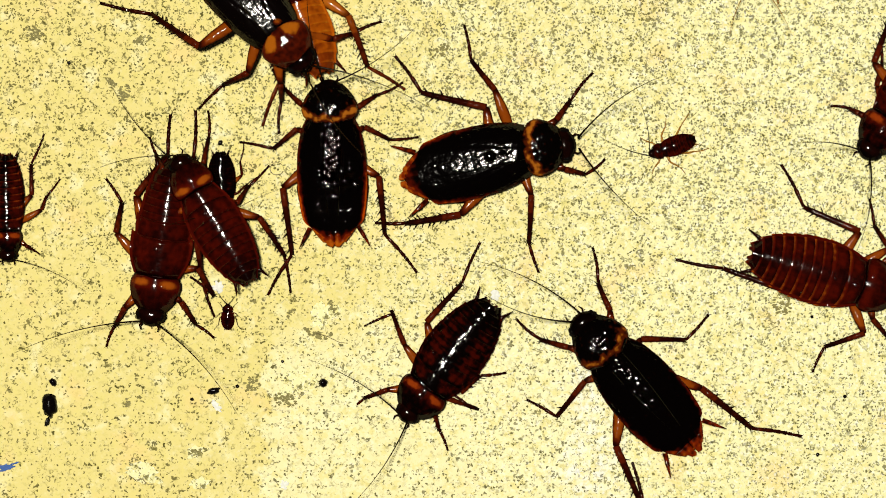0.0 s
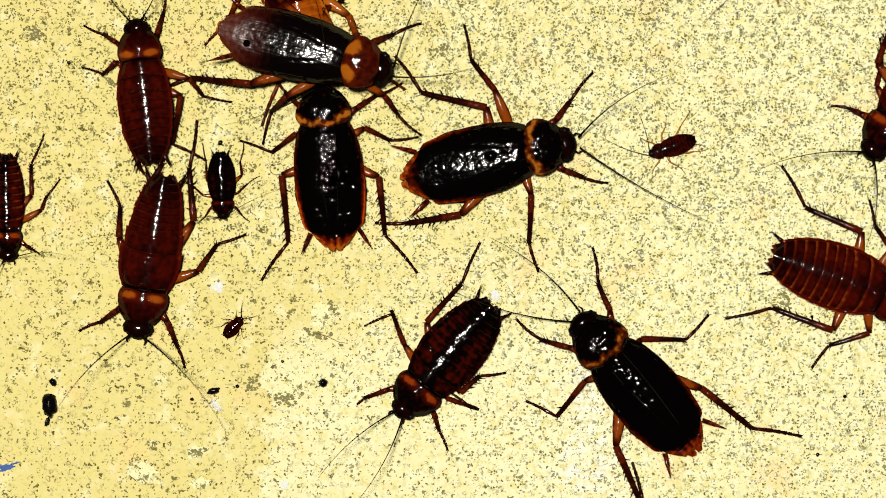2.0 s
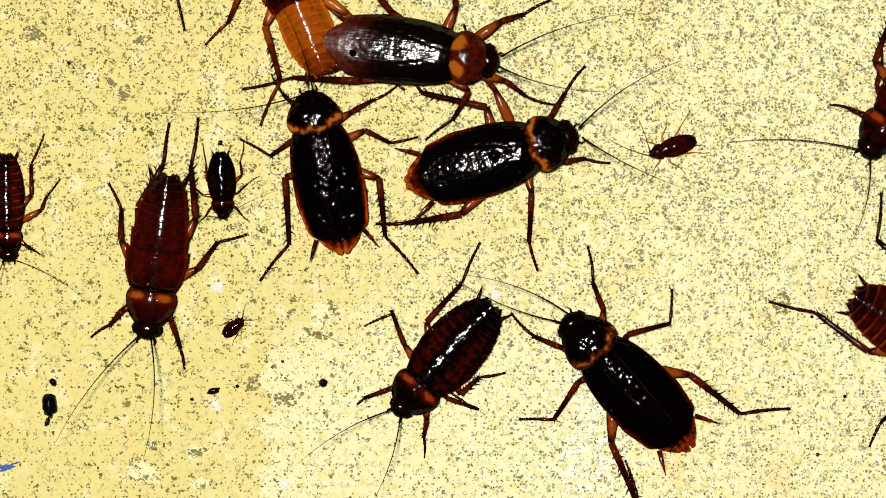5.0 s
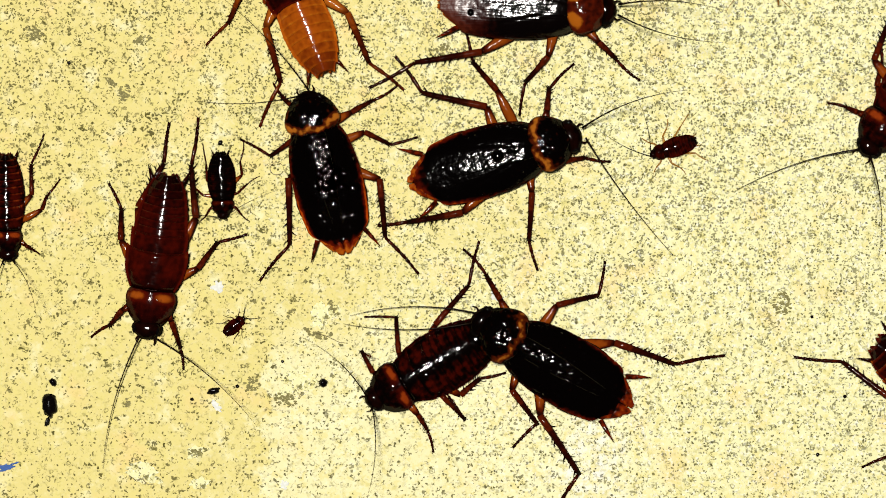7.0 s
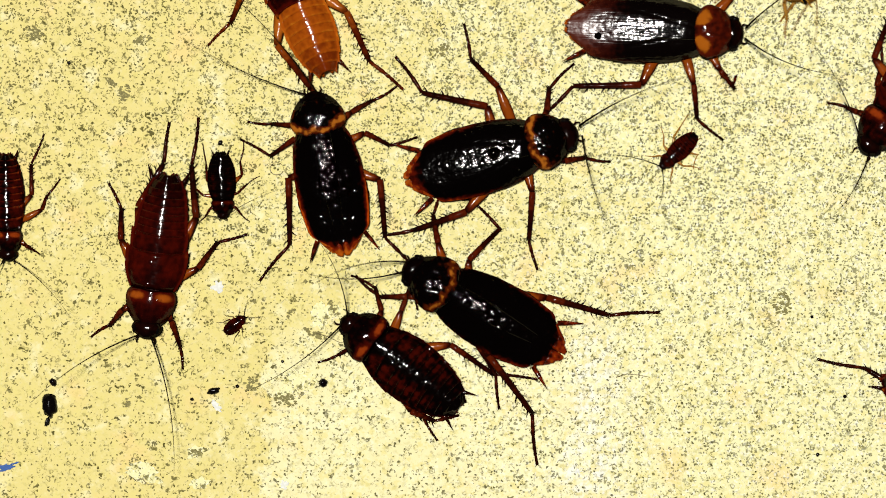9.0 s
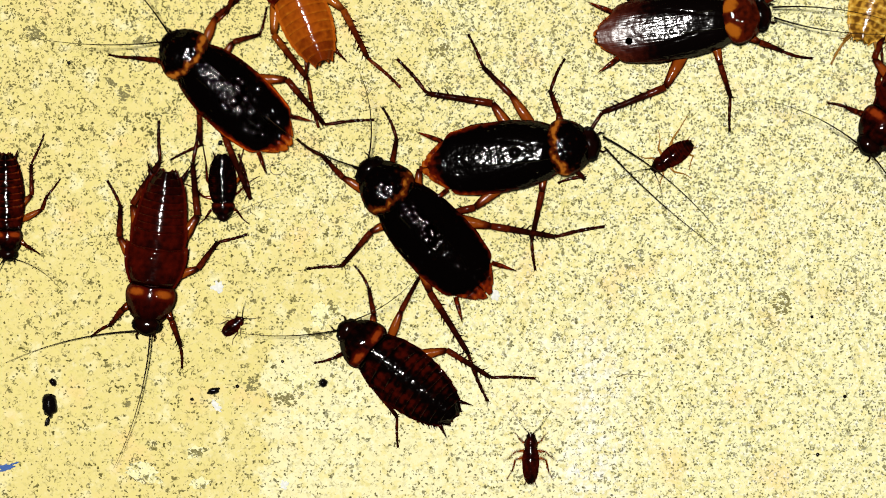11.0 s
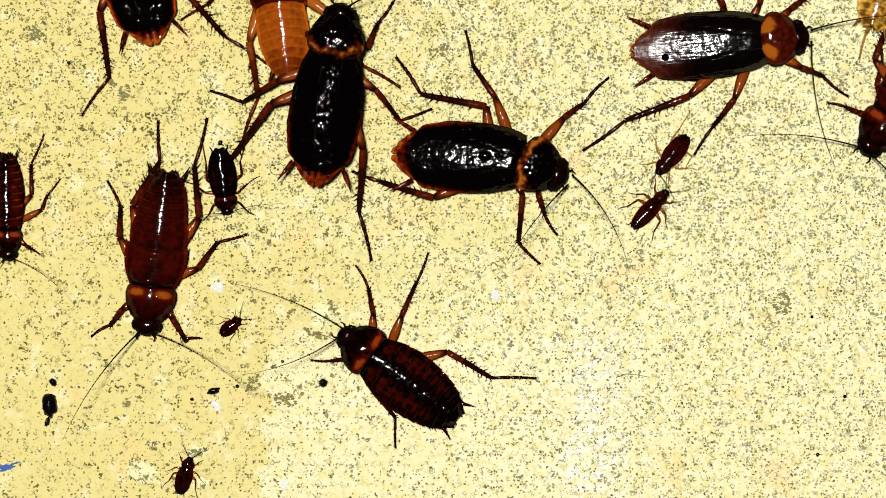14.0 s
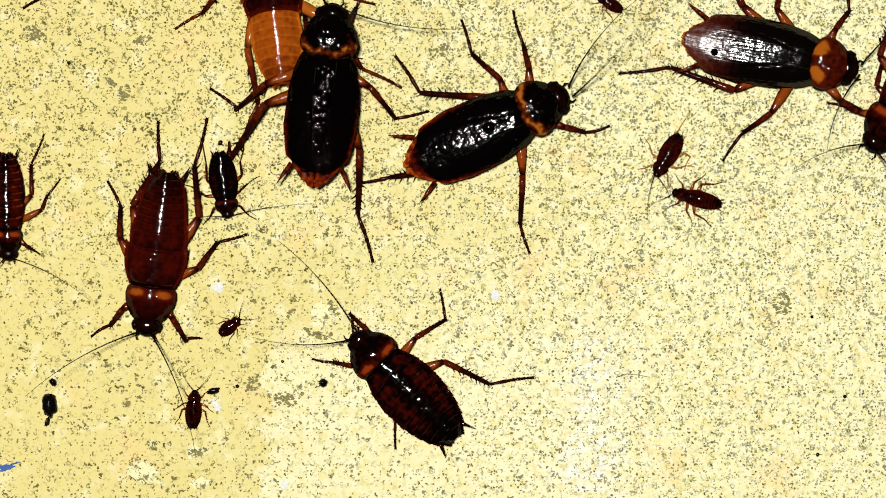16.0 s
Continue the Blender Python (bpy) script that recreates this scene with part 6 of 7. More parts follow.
feel("M", "left", 7.0, 1525, 440)
feel("M", "left", 7.5, 1600, 420)
feel("M", "left", 8.0, 1500, 450)
feel("M", "left", 8.5, 1525, 440)
feel("M", "left", 9.2, 1420, 370)
feel("M", "left", 11.3, 1590, 420)
feel("M", "left", 12.0, 1505, 430)
feel("M", "left", 13.0, 1600, 400)
feel("M", "left", 14.0, 1600, 410)
feel("M", "left", 14.5, 1530, 450)
feel("M", "left", 15.0, 1440, 390)
feel("M", "left", 15.5, 1480, 450)
feel("M", "left", 16.0, 1590, 410)
go("N", 0.0, 1148, 274, 1230, 246)
go("N", 7.5, 1150, 276, 1234, 248)
go("N", 8.0, 1162, 286, 1238, 243)
go("N", 8.5, 1164, 292, 1236, 240)
go("N", 9.0, 1168, 298, 1232, 238)
go("N", 9.2, 1166, 298, 1230, 240)
go("N", 11.3, 1150, 304, 1226, 252)
go("N", 11.5, 1150, 304, 1224, 252)
go("N", 12.0, 1158, 304, 1222, 240)
go("N", 13.0, 1160, 302, 1222, 238)
go("N", 13.5, 1173, 306, 1224, 234)
go("N", 14.0, 1160, 312, 1219, 238)
go("N", 15.0, 1159, 312, 1218, 238)
go("N", 15.5, 1158, 316, 1212, 236)
go("N", 16.0, 1157, 318, 1206, 234)
leg("N", "hind_right", 0.0, 1195, 243, 1204, 225, 1218, 203)
leg("N", "hind_right", 16.0, 1190, 243, 1204, 225, 1218, 203)
leg("N", "hind_left", 0.0, 1236, 274, 1242, 270, 1260, 261)
leg("N", "hind_left", 16.0, 1215, 270, 1220, 275, 1212, 300)
feel("N", "right", 0.0, 1130, 185)
feel("N", "right", 4.0, 1110, 195)
feel("N", "right", 7.5, 1130, 185)
feel("N", "right", 8.5, 1100, 220)
feel("N", "right", 9.2, 1070, 290)
feel("N", "right", 11.3, 1080, 330)
feel("N", "right", 13.0, 1150, 380)
feel("N", "right", 14.0, 1145, 360)
feel("N", "right", 16.0, 1145, 390)
feel("N", "left", 0.0, 1060, 240)
feel("N", "left", 7.5, 1070, 235)
feel("N", "left", 9.0, 1160, 370)
feel("N", "left", 11.3, 1165, 360)
feel("N", "left", 12.0, 1130, 345)
feel("N", "left", 13.0, 1165, 360)
feel("N", "left", 14.0, 1185, 360)
feel("N", "left", 16.0, 1180, 360)
go("P", 0.0, 980, 1050, 970, 1140)
go("P", 9.2, 980, 1050, 970, 1140)
go("P", 10.5, 950, 900, 950, 990)
go("P", 11.3, 937, 694, 935, 783)
go("P", 11.5, 945, 669, 942, 756)
go("P", 12.0, 923, 551, 935, 638)
go("P", 12.5, 970, 466, 965, 556)
go("P", 13.0, 991, 417, 975, 501)
go("P", 13.2, 1010, 395, 985, 478)
go("P", 13.35, 1120, 365, 1050, 415)
go("P", 13.5, 1187, 352, 1112, 409)
go("P", 14.0, 1182, 337, 1120, 403)
go("P", 14.4, 1190, 345, 1115, 385)
go("P", 14.5, 1226, 362, 1140, 384)
go("P", 14.8, 1262, 283, 1215, 355)
go("P", 15.0, 1292, 276, 1240, 351)
go("P", 15.5, 1314, 277, 1246, 341)
go("P", 15.7, 1262, 265, 1256, 350)
go("P", 15.85, 1210, 308, 1274, 358)
go("P", 16.0, 1190, 340, 1276, 363)
go("Q", 0.0, 355, 1000, 345, 1068)
go("Q", 12.8, 355, 940, 345, 1005)
go("Q", 13.2, 348, 868, 338, 932)
go("Q", 13.5, 337, 809, 317, 874)
go("Q", 14.0, 337, 809, 317, 874)
go("Q", 14.3, 340, 800, 325, 866)
go("Q", 14.5, 347, 723, 343, 789)
go("Q", 14.8, 344, 695, 341, 760)
go("Q", 15.0, 345, 693, 343, 761)
go("Q", 16.0, 345, 692, 340, 757)
go("R", 0.0, 1335, -25, 1335, -235)
go("R", 8.5, 1338, -20, 1335, -230)
go("R", 8.9, 1420, -10, 1300, -180)
go("R", 9.2, 1475, 12, 1290, -60)
go("R", 10.0, 1560, -60, 1480, 110)
go("R", 11.3, 1600, -130, 1528, 64)
go("R", 13.5, 1600, -134, 1526, 60)
go("R", 14.0, 1620, -145, 1542, 46)
go("R", 14.3, 1680, -160, 1600, 20)
go("R", 15.0, 1760, -220, 1680, -20)
go("R", 16.0, 1760, -220, 1680, -20)
leg("R", "hind_right", 0.0, 1400, -200, 1430, -250, 1450, -280)
leg("R", "hind_right", 9.2, 1350, -120, 1300, -150, 1260, -170)
leg("R", "hind_right", 11.3, 1580, 80, 1600, 120, 1610, 160)
leg("R", "hind_right", 16.0, 1780, 0, 1800, 20, 1820, 60)
leg("R", "hind_left", 0.0, 1270, -200, 1240, -250, 1220, -280)
leg("R", "hind_left", 9.2, 1330, -40, 1290, -50, 1250, -50)
leg("R", "hind_left", 11.3, 1535, 95, 1500, 115, 1470, 145)
leg("R", "hind_left", 12.0, 1535, 95, 1500, 115, 1470, 145)
leg("R", "hind_left", 12.5, 1540, 90, 1520, 105, 1510, 140)
leg("R", "hind_left", 13.5, 1560, 70, 1525, 100, 1510, 145)
leg("R", "hind_left", 14.0, 1560, 60, 1525, 100, 1512, 140)
leg("R", "hind_left", 14.4, 1620, 40, 1600, 70, 1590, 100)
leg("R", "hind_left", 16.0, 1700, 0, 1680, 20, 1660, 40)
leg("R", "middle_left", 9.2, 1420, 40, 1400, 50, 1380, 40)
leg("R", "middle_left", 11.3, 1490, 0, 1470, 2, 1440, 0)
leg("R", "middle_left", 13.5, 1490, 0, 1470, 2, 1440, 0)
leg("R", "middle_left", 14.4, 1580, -40, 1570, -30, 1560, -20)
leg("R", "middle_left", 16.0, 1680, -100, 1660, -100, 1640, -100)
feel("R", "left", 0.0, 1390, 60)
feel("R", "left", 0.5, 1390, 60)
feel("R", "left", 1.0, 1420, 90)
feel("R", "left", 2.0, 1400, 30)
feel("R", "left", 3.0, 1410, 70)
feel("R", "left", 3.5, 1450, 80)
feel("R", "left", 4.0, 1430, 40)
feel("R", "left", 6.5, 1390, 30)
feel("R", "left", 7.0, 1390, 30)
feel("R", "left", 7.5, 1350, 40)
feel("R", "left", 8.0, 1385, 110)
feel("R", "left", 8.5, 1355, 100)
feel("R", "left", 9.0, 1430, 140)
feel("R", "left", 9.2, 1560, 50)
feel("R", "left", 11.3, 1700, -300)
feel("R", "left", 16.0, 1800, -400)
feel("R", "right", 0.0, 1290, 60)
feel("R", "right", 0.5, 1260, 120)
feel("R", "right", 1.0, 1255, 110)
feel("R", "right", 2.0, 1230, 60)
feel("R", "right", 2.5, 1180, 25)
feel("R", "right", 3.0, 1220, 70)
feel("R", "right", 3.5, 1200, 90)
feel("R", "right", 4.0, 1230, 60)
feel("R", "right", 6.5, 1250, 0)
feel("R", "right", 7.0, 1280, 30)
feel("R", "right", 8.0, 1340, 80)
feel("R", "right", 8.5, 1345, 100)
feel("R", "right", 9.0, 1380, 120)
feel("R", "right", 9.2, 1540, 120)
feel("R", "right", 11.3, 1500, -300)
feel("R", "right", 16.0, 1600, -400)
go("S", 0.0, 1040, -120, 1085, -95)
go("S", 15.0, 1040, -120, 1085, -95)
go("S", 15.7, 1040, -60, 1085, -36)
go("S", 15.85, 1045, -22, 1090, 4)
go("S", 16.0, 1056, -8, 1102, 20)


# ---------------------------------------------------------------- the ground
def ground_material(name, wear):
    """Old cream-yellow painted concrete: worn pale patches, pits with dark rims, grains and thin cracks."""
    m, nt, p = nodes_of(name)
    tc = nt.nodes.new("ShaderNodeTexCoord")
    where = tc.outputs["Object"]

    def noise_at(scale, detail=3.0, rough=0.5, distort=0.0, seed=0.0):
        n = node(nt, "ShaderNodeTexNoise", Scale=scale, Detail=detail, Roughness=rough, Distortion=distort)
        if seed:
            n.noise_dimensions = "4D"
            n.inputs["W"].default_value = seed
        nt.links.new(where, n.inputs["Vector"])
        return n.outputs[0]

    def times(a, b):
        return calc(nt, "MULTIPLY", a, b)

    def plus(a, b):
        return calc(nt, "ADD", a, b)

    sep = nt.nodes.new("ShaderNodeSeparateXYZ")
    nt.links.new(where, sep.inputs[0])
    X, Y = sep.outputs[0], sep.outputs[1]
    broad, mid, fine = noise_at(28, 4, 0.6), noise_at(170, 4, 0.6), noise_at(1500, 3, 0.6)
    # yellower paint on one side of this spot, worn paler on the other; further out both alternate
    near = times(ramp(nt, calc(nt, "ABSOLUTE", X), 0.35, 0.12), ramp(nt, calc(nt, "ABSOLUTE", Y), 0.35, 0.12))
    side = plus(times(times(X, 7.0), near), times(calc(nt, "SUBTRACT", broad, 0.5), 1.6))
    side = plus(side, times(calc(nt, "SUBTRACT", mid, 0.5), 0.9))
    pale = ramp(nt, plus(side, wear), -0.55, 0.55)
    col = mixed(nt, pale, (0.79, 0.672, 0.235), (0.885, 0.835, 0.425))
    col = mixed(nt, times(ramp(nt, mid, 0.52, 0.68), 0.55), col, (0.94, 0.88, 0.52))
    warm = ramp(nt, noise_at(75, 3, 0.5), 0.55, 0.70)
    col = mixed(nt, times(warm, 0.5), col, (0.89, 0.64, 0.24))

    # a coat that ends in a ragged step: paler beyond it
    step = plus(X, times(calc(nt, "SUBTRACT", mid, 0.5), 0.016))
    step = times(times(ramp(nt, step, -0.0405, -0.0385), ramp(nt, step, 0.06, 0.02)), times(ramp(nt, Y, -0.014, -0.026), ramp(nt, Y, -0.12, -0.07)))
    col = mixed(nt, times(step, 0.6), col, (0.94, 0.89, 0.53))
    # a streak rubbed down to the lime
    rub = times(ramp(nt, calc(nt, "ABSOLUTE", plus(plus(X, -0.033), times(calc(nt, "SUBTRACT", mid, 0.5), 0.03))), 0.011, 0.0), ramp(nt, Y, -0.008, -0.03))
    rub = times(times(rub, ramp(nt, Y, -0.09, -0.06)), ramp(nt, noise_at(420, 4, 0.7), 0.38, 0.62))
    col = mixed(nt, times(rub, 0.75), col, (0.94, 0.94, 0.86))
    lime = times(ramp(nt, noise_at(1000, 2, 0.6), 0.56, 0.66), plus(times(pale, 0.55), 0.08))
    col = mixed(nt, lime, col, (0.96, 0.95, 0.78))

    # mottle of dirt
    ochre = times(ramp(nt, noise_at(430, 4, 0.65), 0.50, 0.62), 0.55)
    col = mixed(nt, ochre, col, (0.80, 0.69, 0.21))
    dirt = times(ramp(nt, noise_at(620, 4, 0.72), 0.52, 0.66), plus(times(pale, 0.16), 0.22))
    col = mixed(nt, dirt, col, (0.36, 0.33, 0.06))
    lilac = times(ramp(nt, noise_at(1250, 2, 0.6, 0.0, 3.0), 0.56, 0.66), plus(times(pale, 0.36), 0.05))
    col = mixed(nt, lilac, col, (0.84, 0.82, 0.80))

    # pits: small dark hollows of uneven outline
    def cells(scale, stretch):
        wob = nt.nodes.new("ShaderNodeTexNoise")
        wob.inputs["Scale"].default_value = scale * 1.3
        nt.links.new(where, wob.inputs["Vector"])
        add = nt.nodes.new("ShaderNodeVectorMath")
        add.operation = "MULTIPLY_ADD"
        nt.links.new(wob.outputs["Color"], add.inputs[0])
        add.inputs[1].default_value = (stretch / scale,) * 3
        nt.links.new(where, add.inputs[2])
        v = node(nt, "ShaderNodeTexVoronoi", Scale=scale)
        v.voronoi_dimensions = "2D"
        nt.links.new(add.outputs[0], v.inputs["Vector"])
        sepc = nt.nodes.new("ShaderNodeSeparateColor")
        nt.links.new(v.outputs["Color"], sepc.inputs[0])
        return v.outputs["Distance"], sepc.outputs

    thick = ramp(nt, noise_at(95, 4, 0.65), 0.36, 0.62)
    # thicker where the coat is worn and towards one corner, thin on the smooth coat
    dense = plus(times(pale, 0.34), times(ramp(nt, Y, -0.03, 0.035), 0.52))
    dense = calc(nt, "MINIMUM", 1.0, plus(times(dense, plus(times(thick, 0.6), 0.55)), 0.34))

    def pits(scale, stretch, size, share, seed):
        """Dark spots of uneven size and depth; share of the cells that hold one where the pits are thickest."""
        away, rnd = cells(scale, stretch)
        spot = ramp(nt, calc(nt, "SUBTRACT", away, times(rnd[0], size)), size * 0.72, size * 0.36)
        crowd = times(dense, ramp(nt, noise_at(scale * 0.24, 3, 0.7, 0.0, seed), 0.43, 0.57))
        there = calc(nt, "GREATER_THAN", plus(rnd[1], times(crowd, share)), 1.0)
        return times(times(spot, there), plus(times(rnd[2], 0.22), 0.78))

    def rings(scale, stretch, size, width, keep):
        """Hollows whose rims alone are dark, for part of the way round."""
        away, rnd = cells(scale, stretch)
        line = ramp(nt, calc(nt, "ABSOLUTE", calc(nt, "SUBTRACT", away, plus(times(rnd[0], 0.14), size))), width, width * 0.25)
        return times(times(line, calc(nt, "GREATER_THAN", rnd[1], keep)), ramp(nt, noise_at(scale * 1.1, 2, 0.6, 0.0, 7.0), 0.42, 0.56))

    def strokes(scale, width, lo, hi, seed):
        """Short curved dark lines: the rims of hollows."""
        line = ramp(nt, calc(nt, "ABSOLUTE", calc(nt, "SUBTRACT", noise_at(scale, 1.5, 0.5, 0.0, seed), 0.5)), width, width * 0.3)
        return times(line, ramp(nt, noise_at(scale * 0.8, 2, 0.6), lo, hi))

    coarse = plus(times(pale, -0.20), 1.0)
    dark = calc(nt, "MAXIMUM", pits(1400, 1.4, 0.245, 0.90, 2.0), times(pits(860, 2.0, 0.22, 0.72, 4.0), coarse))
    dark = calc(nt, "MAXIMUM", dark, times(pits(560, 2.6, 0.17, 0.44, 6.0), coarse))
    dark = calc(nt, "MAXIMUM", dark, times(strokes(900, 0.060, 0.55, 0.62, 1.0), plus(times(dense, 0.55), 0.15)))
    dark = calc(nt, "MAXIMUM", dark, times(rings(600, 0.7, 0.18, 0.09, 0.86), 0.7))
    tone = mixed(nt, noise_at(400), (0.012, 0.011, 0.001), (0.10, 0.086, 0.002))
    col = mixed(nt, times(dark, 0.95), col, tone)
    nt.links.new(col, p.inputs["Base Color"])
    p.inputs["Roughness"].default_value = 0.85
    p.inputs["Specular IOR Level"].default_value = 0.25
    h = calc(nt, "SUBTRACT", plus(fine, times(mid, 1.5)), times(dark, 1.2))
    b = node(nt, "ShaderNodeBump", Strength=0.5, Distance=0.0002)
    nt.links.new(h, b.inputs["Height"])
    nt.links.new(b.outputs[0], p.inputs["Normal"])
    return m


GROUND = ground_material("worn_yellow_concrete", 0.0)
SCAR = ground_material("bare_pale_concrete", 0.75)


def ground():
    """One sheet: finely uneven under the insects, plain further out."""
    near = np.linspace(-0.125, 0.125, 201)
    far = np.array([0.16, 0.25, 0.5, 1.0, 2.5, 6.0, 20.0, 60.0])
    xs = np.concatenate([-far[::-1], near, far])
    ys = np.concatenate([-far[::-1], np.linspace(-0.08, 0.08, 131), far])
    verts = []
    for y in ys:
        for x in xs:
            inside = abs(x) < 0.124 and abs(y) < 0.079
            verts.append((x, y, 0.00009 * noise.noise((x * 160, y * 160, 3.0)) + 0.00005 * noise.noise((x * 700, y * 700, 8.0)) - 0.0001 if inside else -0.0001))
    n = len(xs)
    faces = [(j * n + i, j * n + i + 1, (j + 1) * n + i + 1, (j + 1) * n + i) for j in range(len(ys) - 1) for i in range(n - 1)]
    ob = new("ground", mesh("ground", verts, faces, GROUND))
    tagged(ob, "worn pale yellow painted concrete full of fine pits", "ground", kind="structure")


ground()


def plain(name, colour, rough=0.6, grain=1500.0, spread=0.35):
    m, nt, p = nodes_of(name)
    tc = nt.nodes.new("ShaderNodeTexCoord")
    n = node(nt, "ShaderNodeTexNoise", Scale=grain, Detail=3.0)
    nt.links.new(tc.outputs["Object"], n.inputs["Vector"])
    nt.links.new(mixed(nt, n.outputs[0], tuple(c * (1 - spread) for c in colour), tuple(min(1, c * (1 + spread)) for c in colour)), p.inputs["Base Color"])
    p.inputs["Roughness"].default_value = rough
    b = node(nt, "ShaderNodeBump", Strength=0.4, Distance=0.0002)
    nt.links.new(n.outputs[0], b.inputs["Height"])
    nt.links.new(b.outputs[0], p.inputs["Normal"])
    return m


TAR = plain("dropping_black", (0.003, 0.002, 0.002), 0.22)
TAR.node_tree.nodes["Principled BSDF"].inputs["Specular IOR Level"].default_value = 0.15
BLUE = plain("paint_blue", (0.006, 0.075, 0.30), 0.6)
WHITE = plain("lime_white", (0.88, 0.86, 0.68), 0.8)
GREY = plain("grime_grey", (0.22, 0.19, 0.06), 0.85, 2500.0, 0.6)
HAIR = plain("hair_brown", (0.16, 0.12, 0.05), 0.5)


def lump(name, x, y, rx, ry, turn, high, material, label, category, seed, group=""):
    """A small uneven lump that lies on the ground."""
    rnd = random.Random(seed)
    v, f = egg((0, 0, 0), (1, 1, 1), 12, 16)
    out = []
    for q in v:
        w = 1 + 0.32 * noise.noise((q[0] * 1.7 + seed, q[1] * 1.7, q[2] * 1.7)) + 0.12 * noise.noise((q[0] * 5, q[1] * 5 + seed, q[2] * 5))
        out.append((q[0] * w * rx * U, q[1] * w * ry * U, max(-0.25, q[2] * w) * high * U))
    ob = new(name, mesh(name, out, f, material))
    p = at(x, y, 0)
    ob.matrix_world = Matrix.Translation((p.x, p.y, 0.2 * high * U)) @ Matrix.Rotation(radians(turn), 4, "Z")
    return tagged(ob, label, category, group)


def flake(name, x, y, rx, ry, turn, material, label, category, seed, points=26, ragged=0.45, group="", high=0.5):
    """A thin chip or scar of ragged outline, a little proud of the ground."""
    top, n = [], points
    for i in range(n):
        a = 2 * math.pi * i / n
        w = 1 + ragged * noise.noise((math.cos(a) * 1.6 + seed, math.sin(a) * 1.6, 0.3)) + 0.5 * ragged * noise.noise((math.cos(a) * 6, math.sin(a) * 6 + seed, 0.7))
        top.append((rx * w * math.cos(a) * U, ry * w * math.sin(a) * U))
    z1 = high * U
    verts = [(a, b, 0) for a, b in top] + [(a * 0.93, b * 0.93, z1) for a, b in top] + [(0, 0, z1 * 1.1)]
    faces = [(i, (i + 1) % n, n + (i + 1) % n, n + i) for i in range(n)] + [(n + i, n + (i + 1) % n, 2 * n) for i in range(n)] + [tuple(range(n))[::-1]]
    ob = new(name, mesh(name, verts, faces, material, smooth=False))
    p = at(x, y, 0)
    ob.matrix_world = Matrix.Translation((p.x, p.y, 0.00001)) @ Matrix.Rotation(radians(turn), 4, "Z")
    return tagged(ob, label, category, group)


def strand(name, points, wide, label, category, material, high=1.0):
    """A fine hair or crack line lying on the ground."""
    path = [tuple(at(x, y, 0) + Vector((0, 0, high * U))) for x, y in points]
    v, f = tube_points(path, [wide * U * (1 - 0.5 * i / len(path)) for i in range(len(path))], 5)
    return tagged(new(name, mesh(name, v, f, material)), label, category)


def speckle(x, y, rx, ry, turn, seed):
    """A dirty spot: many thin flecks of grime close together."""
    rnd, verts, faces = random.Random(seed), [], []
    for i in range(int(18 + rx * ry * 0.2)):
        a, d = rnd.uniform(0, 6.28), math.sqrt(rnd.random())
        cx, cy, r, w = rx * d * math.cos(a), ry * d * math.sin(a), rnd.uniform(1.2, 3.6), rnd.uniform(0.25, 0.9)
        o, t = len(verts), rnd.uniform(0, 3)
        ring = [(cx + r * math.cos(q + t), cy + r * w * math.sin(q + t)) for q in np.linspace(0, 6.28, 8)[:-1]]
        verts += [(p * U, q * U, 0) for p, q in ring] + [(p * U, q * U, (0.3 + 0.012 * i) * U) for p, q in ring]
        faces += [(o + b, o + (b + 1) % 7, o + 7 + (b + 1) % 7, o + 7 + b) for b in range(7)] + [tuple(range(o + 7, o + 14))]
    ob = new("grime_spot", mesh("grime_spot", verts, faces, GREY, smooth=False))
    p = at(x, y, 0)
    ob.matrix_world = Matrix.Translation((p.x, p.y, 0.00001)) @ Matrix.Rotation(radians(turn), 4, "Z")
    tagged(ob, "spot of grey-brown grime flecks on the concrete", "grime", "grime spots", "stuff")


# droppings, crumbs, paint flecks
lump("dropping", 88, 718, 13, 21, 5, 12, TAR, "glossy black dropping stuck to the concrete", "dropping", 1, "droppings")
lump("dropping", 84, 747, 4, 9, -20, 5, TAR, "thin black tail of a dropping on the concrete", "dropping", 2, "droppings")
lump("dropping", 94, 677, 6, 8, 30, 6, TAR, "small black crumb on the concrete", "dropping", 3, "droppings")
lump("dropping", 572, 678, 7, 8, 0, 7, TAR, "small round black dropping on the concrete", "dropping", 4, "droppings")
lump("dropping", 378, 692, 11, 6, 15, 6, TAR, "ragged black crumb on the concrete", "dropping", 5, "droppings")
for x, y, s, n in ((340, 707, 3, 6), (420, 684, 3, 7), (390, 253, 4, 8), (1447, 805, 3, 9), (1437, 561, 2.5, 10), (1495, 702, 3, 11), (500, 640, 2.5, 12), (122, 112, 3, 14)):
    lump("dropping", x, y, s, s * 1.2, n * 40, s, TAR, "tiny black speck on the concrete", "dropping", n, "droppings")
flake("paint_fleck", 10, 828, 15, 6, 10, BLUE, "ragged fleck of bright blue paint", "paint fleck", 21, ragged=0.9)
flake("paint_fleck", 28, 820, 8, 2, 15, BLUE, "thin smear of bright blue paint", "paint fleck", 22, ragged=0.9)
for x, y, rx, ry, n in ((877, 521, 8, 7, 31), (385, 508, 11, 9, 32), (502, 858, 7, 8, 33), (383, 720, 13, 6, 34), (1022, 835, 6, 5, 35)):
    flake("lime_spot", x, y, rx, ry, n * 25, WHITE, "small white lime spot in the concrete", "lime spot", n, ragged=0.8, group="lime spots")
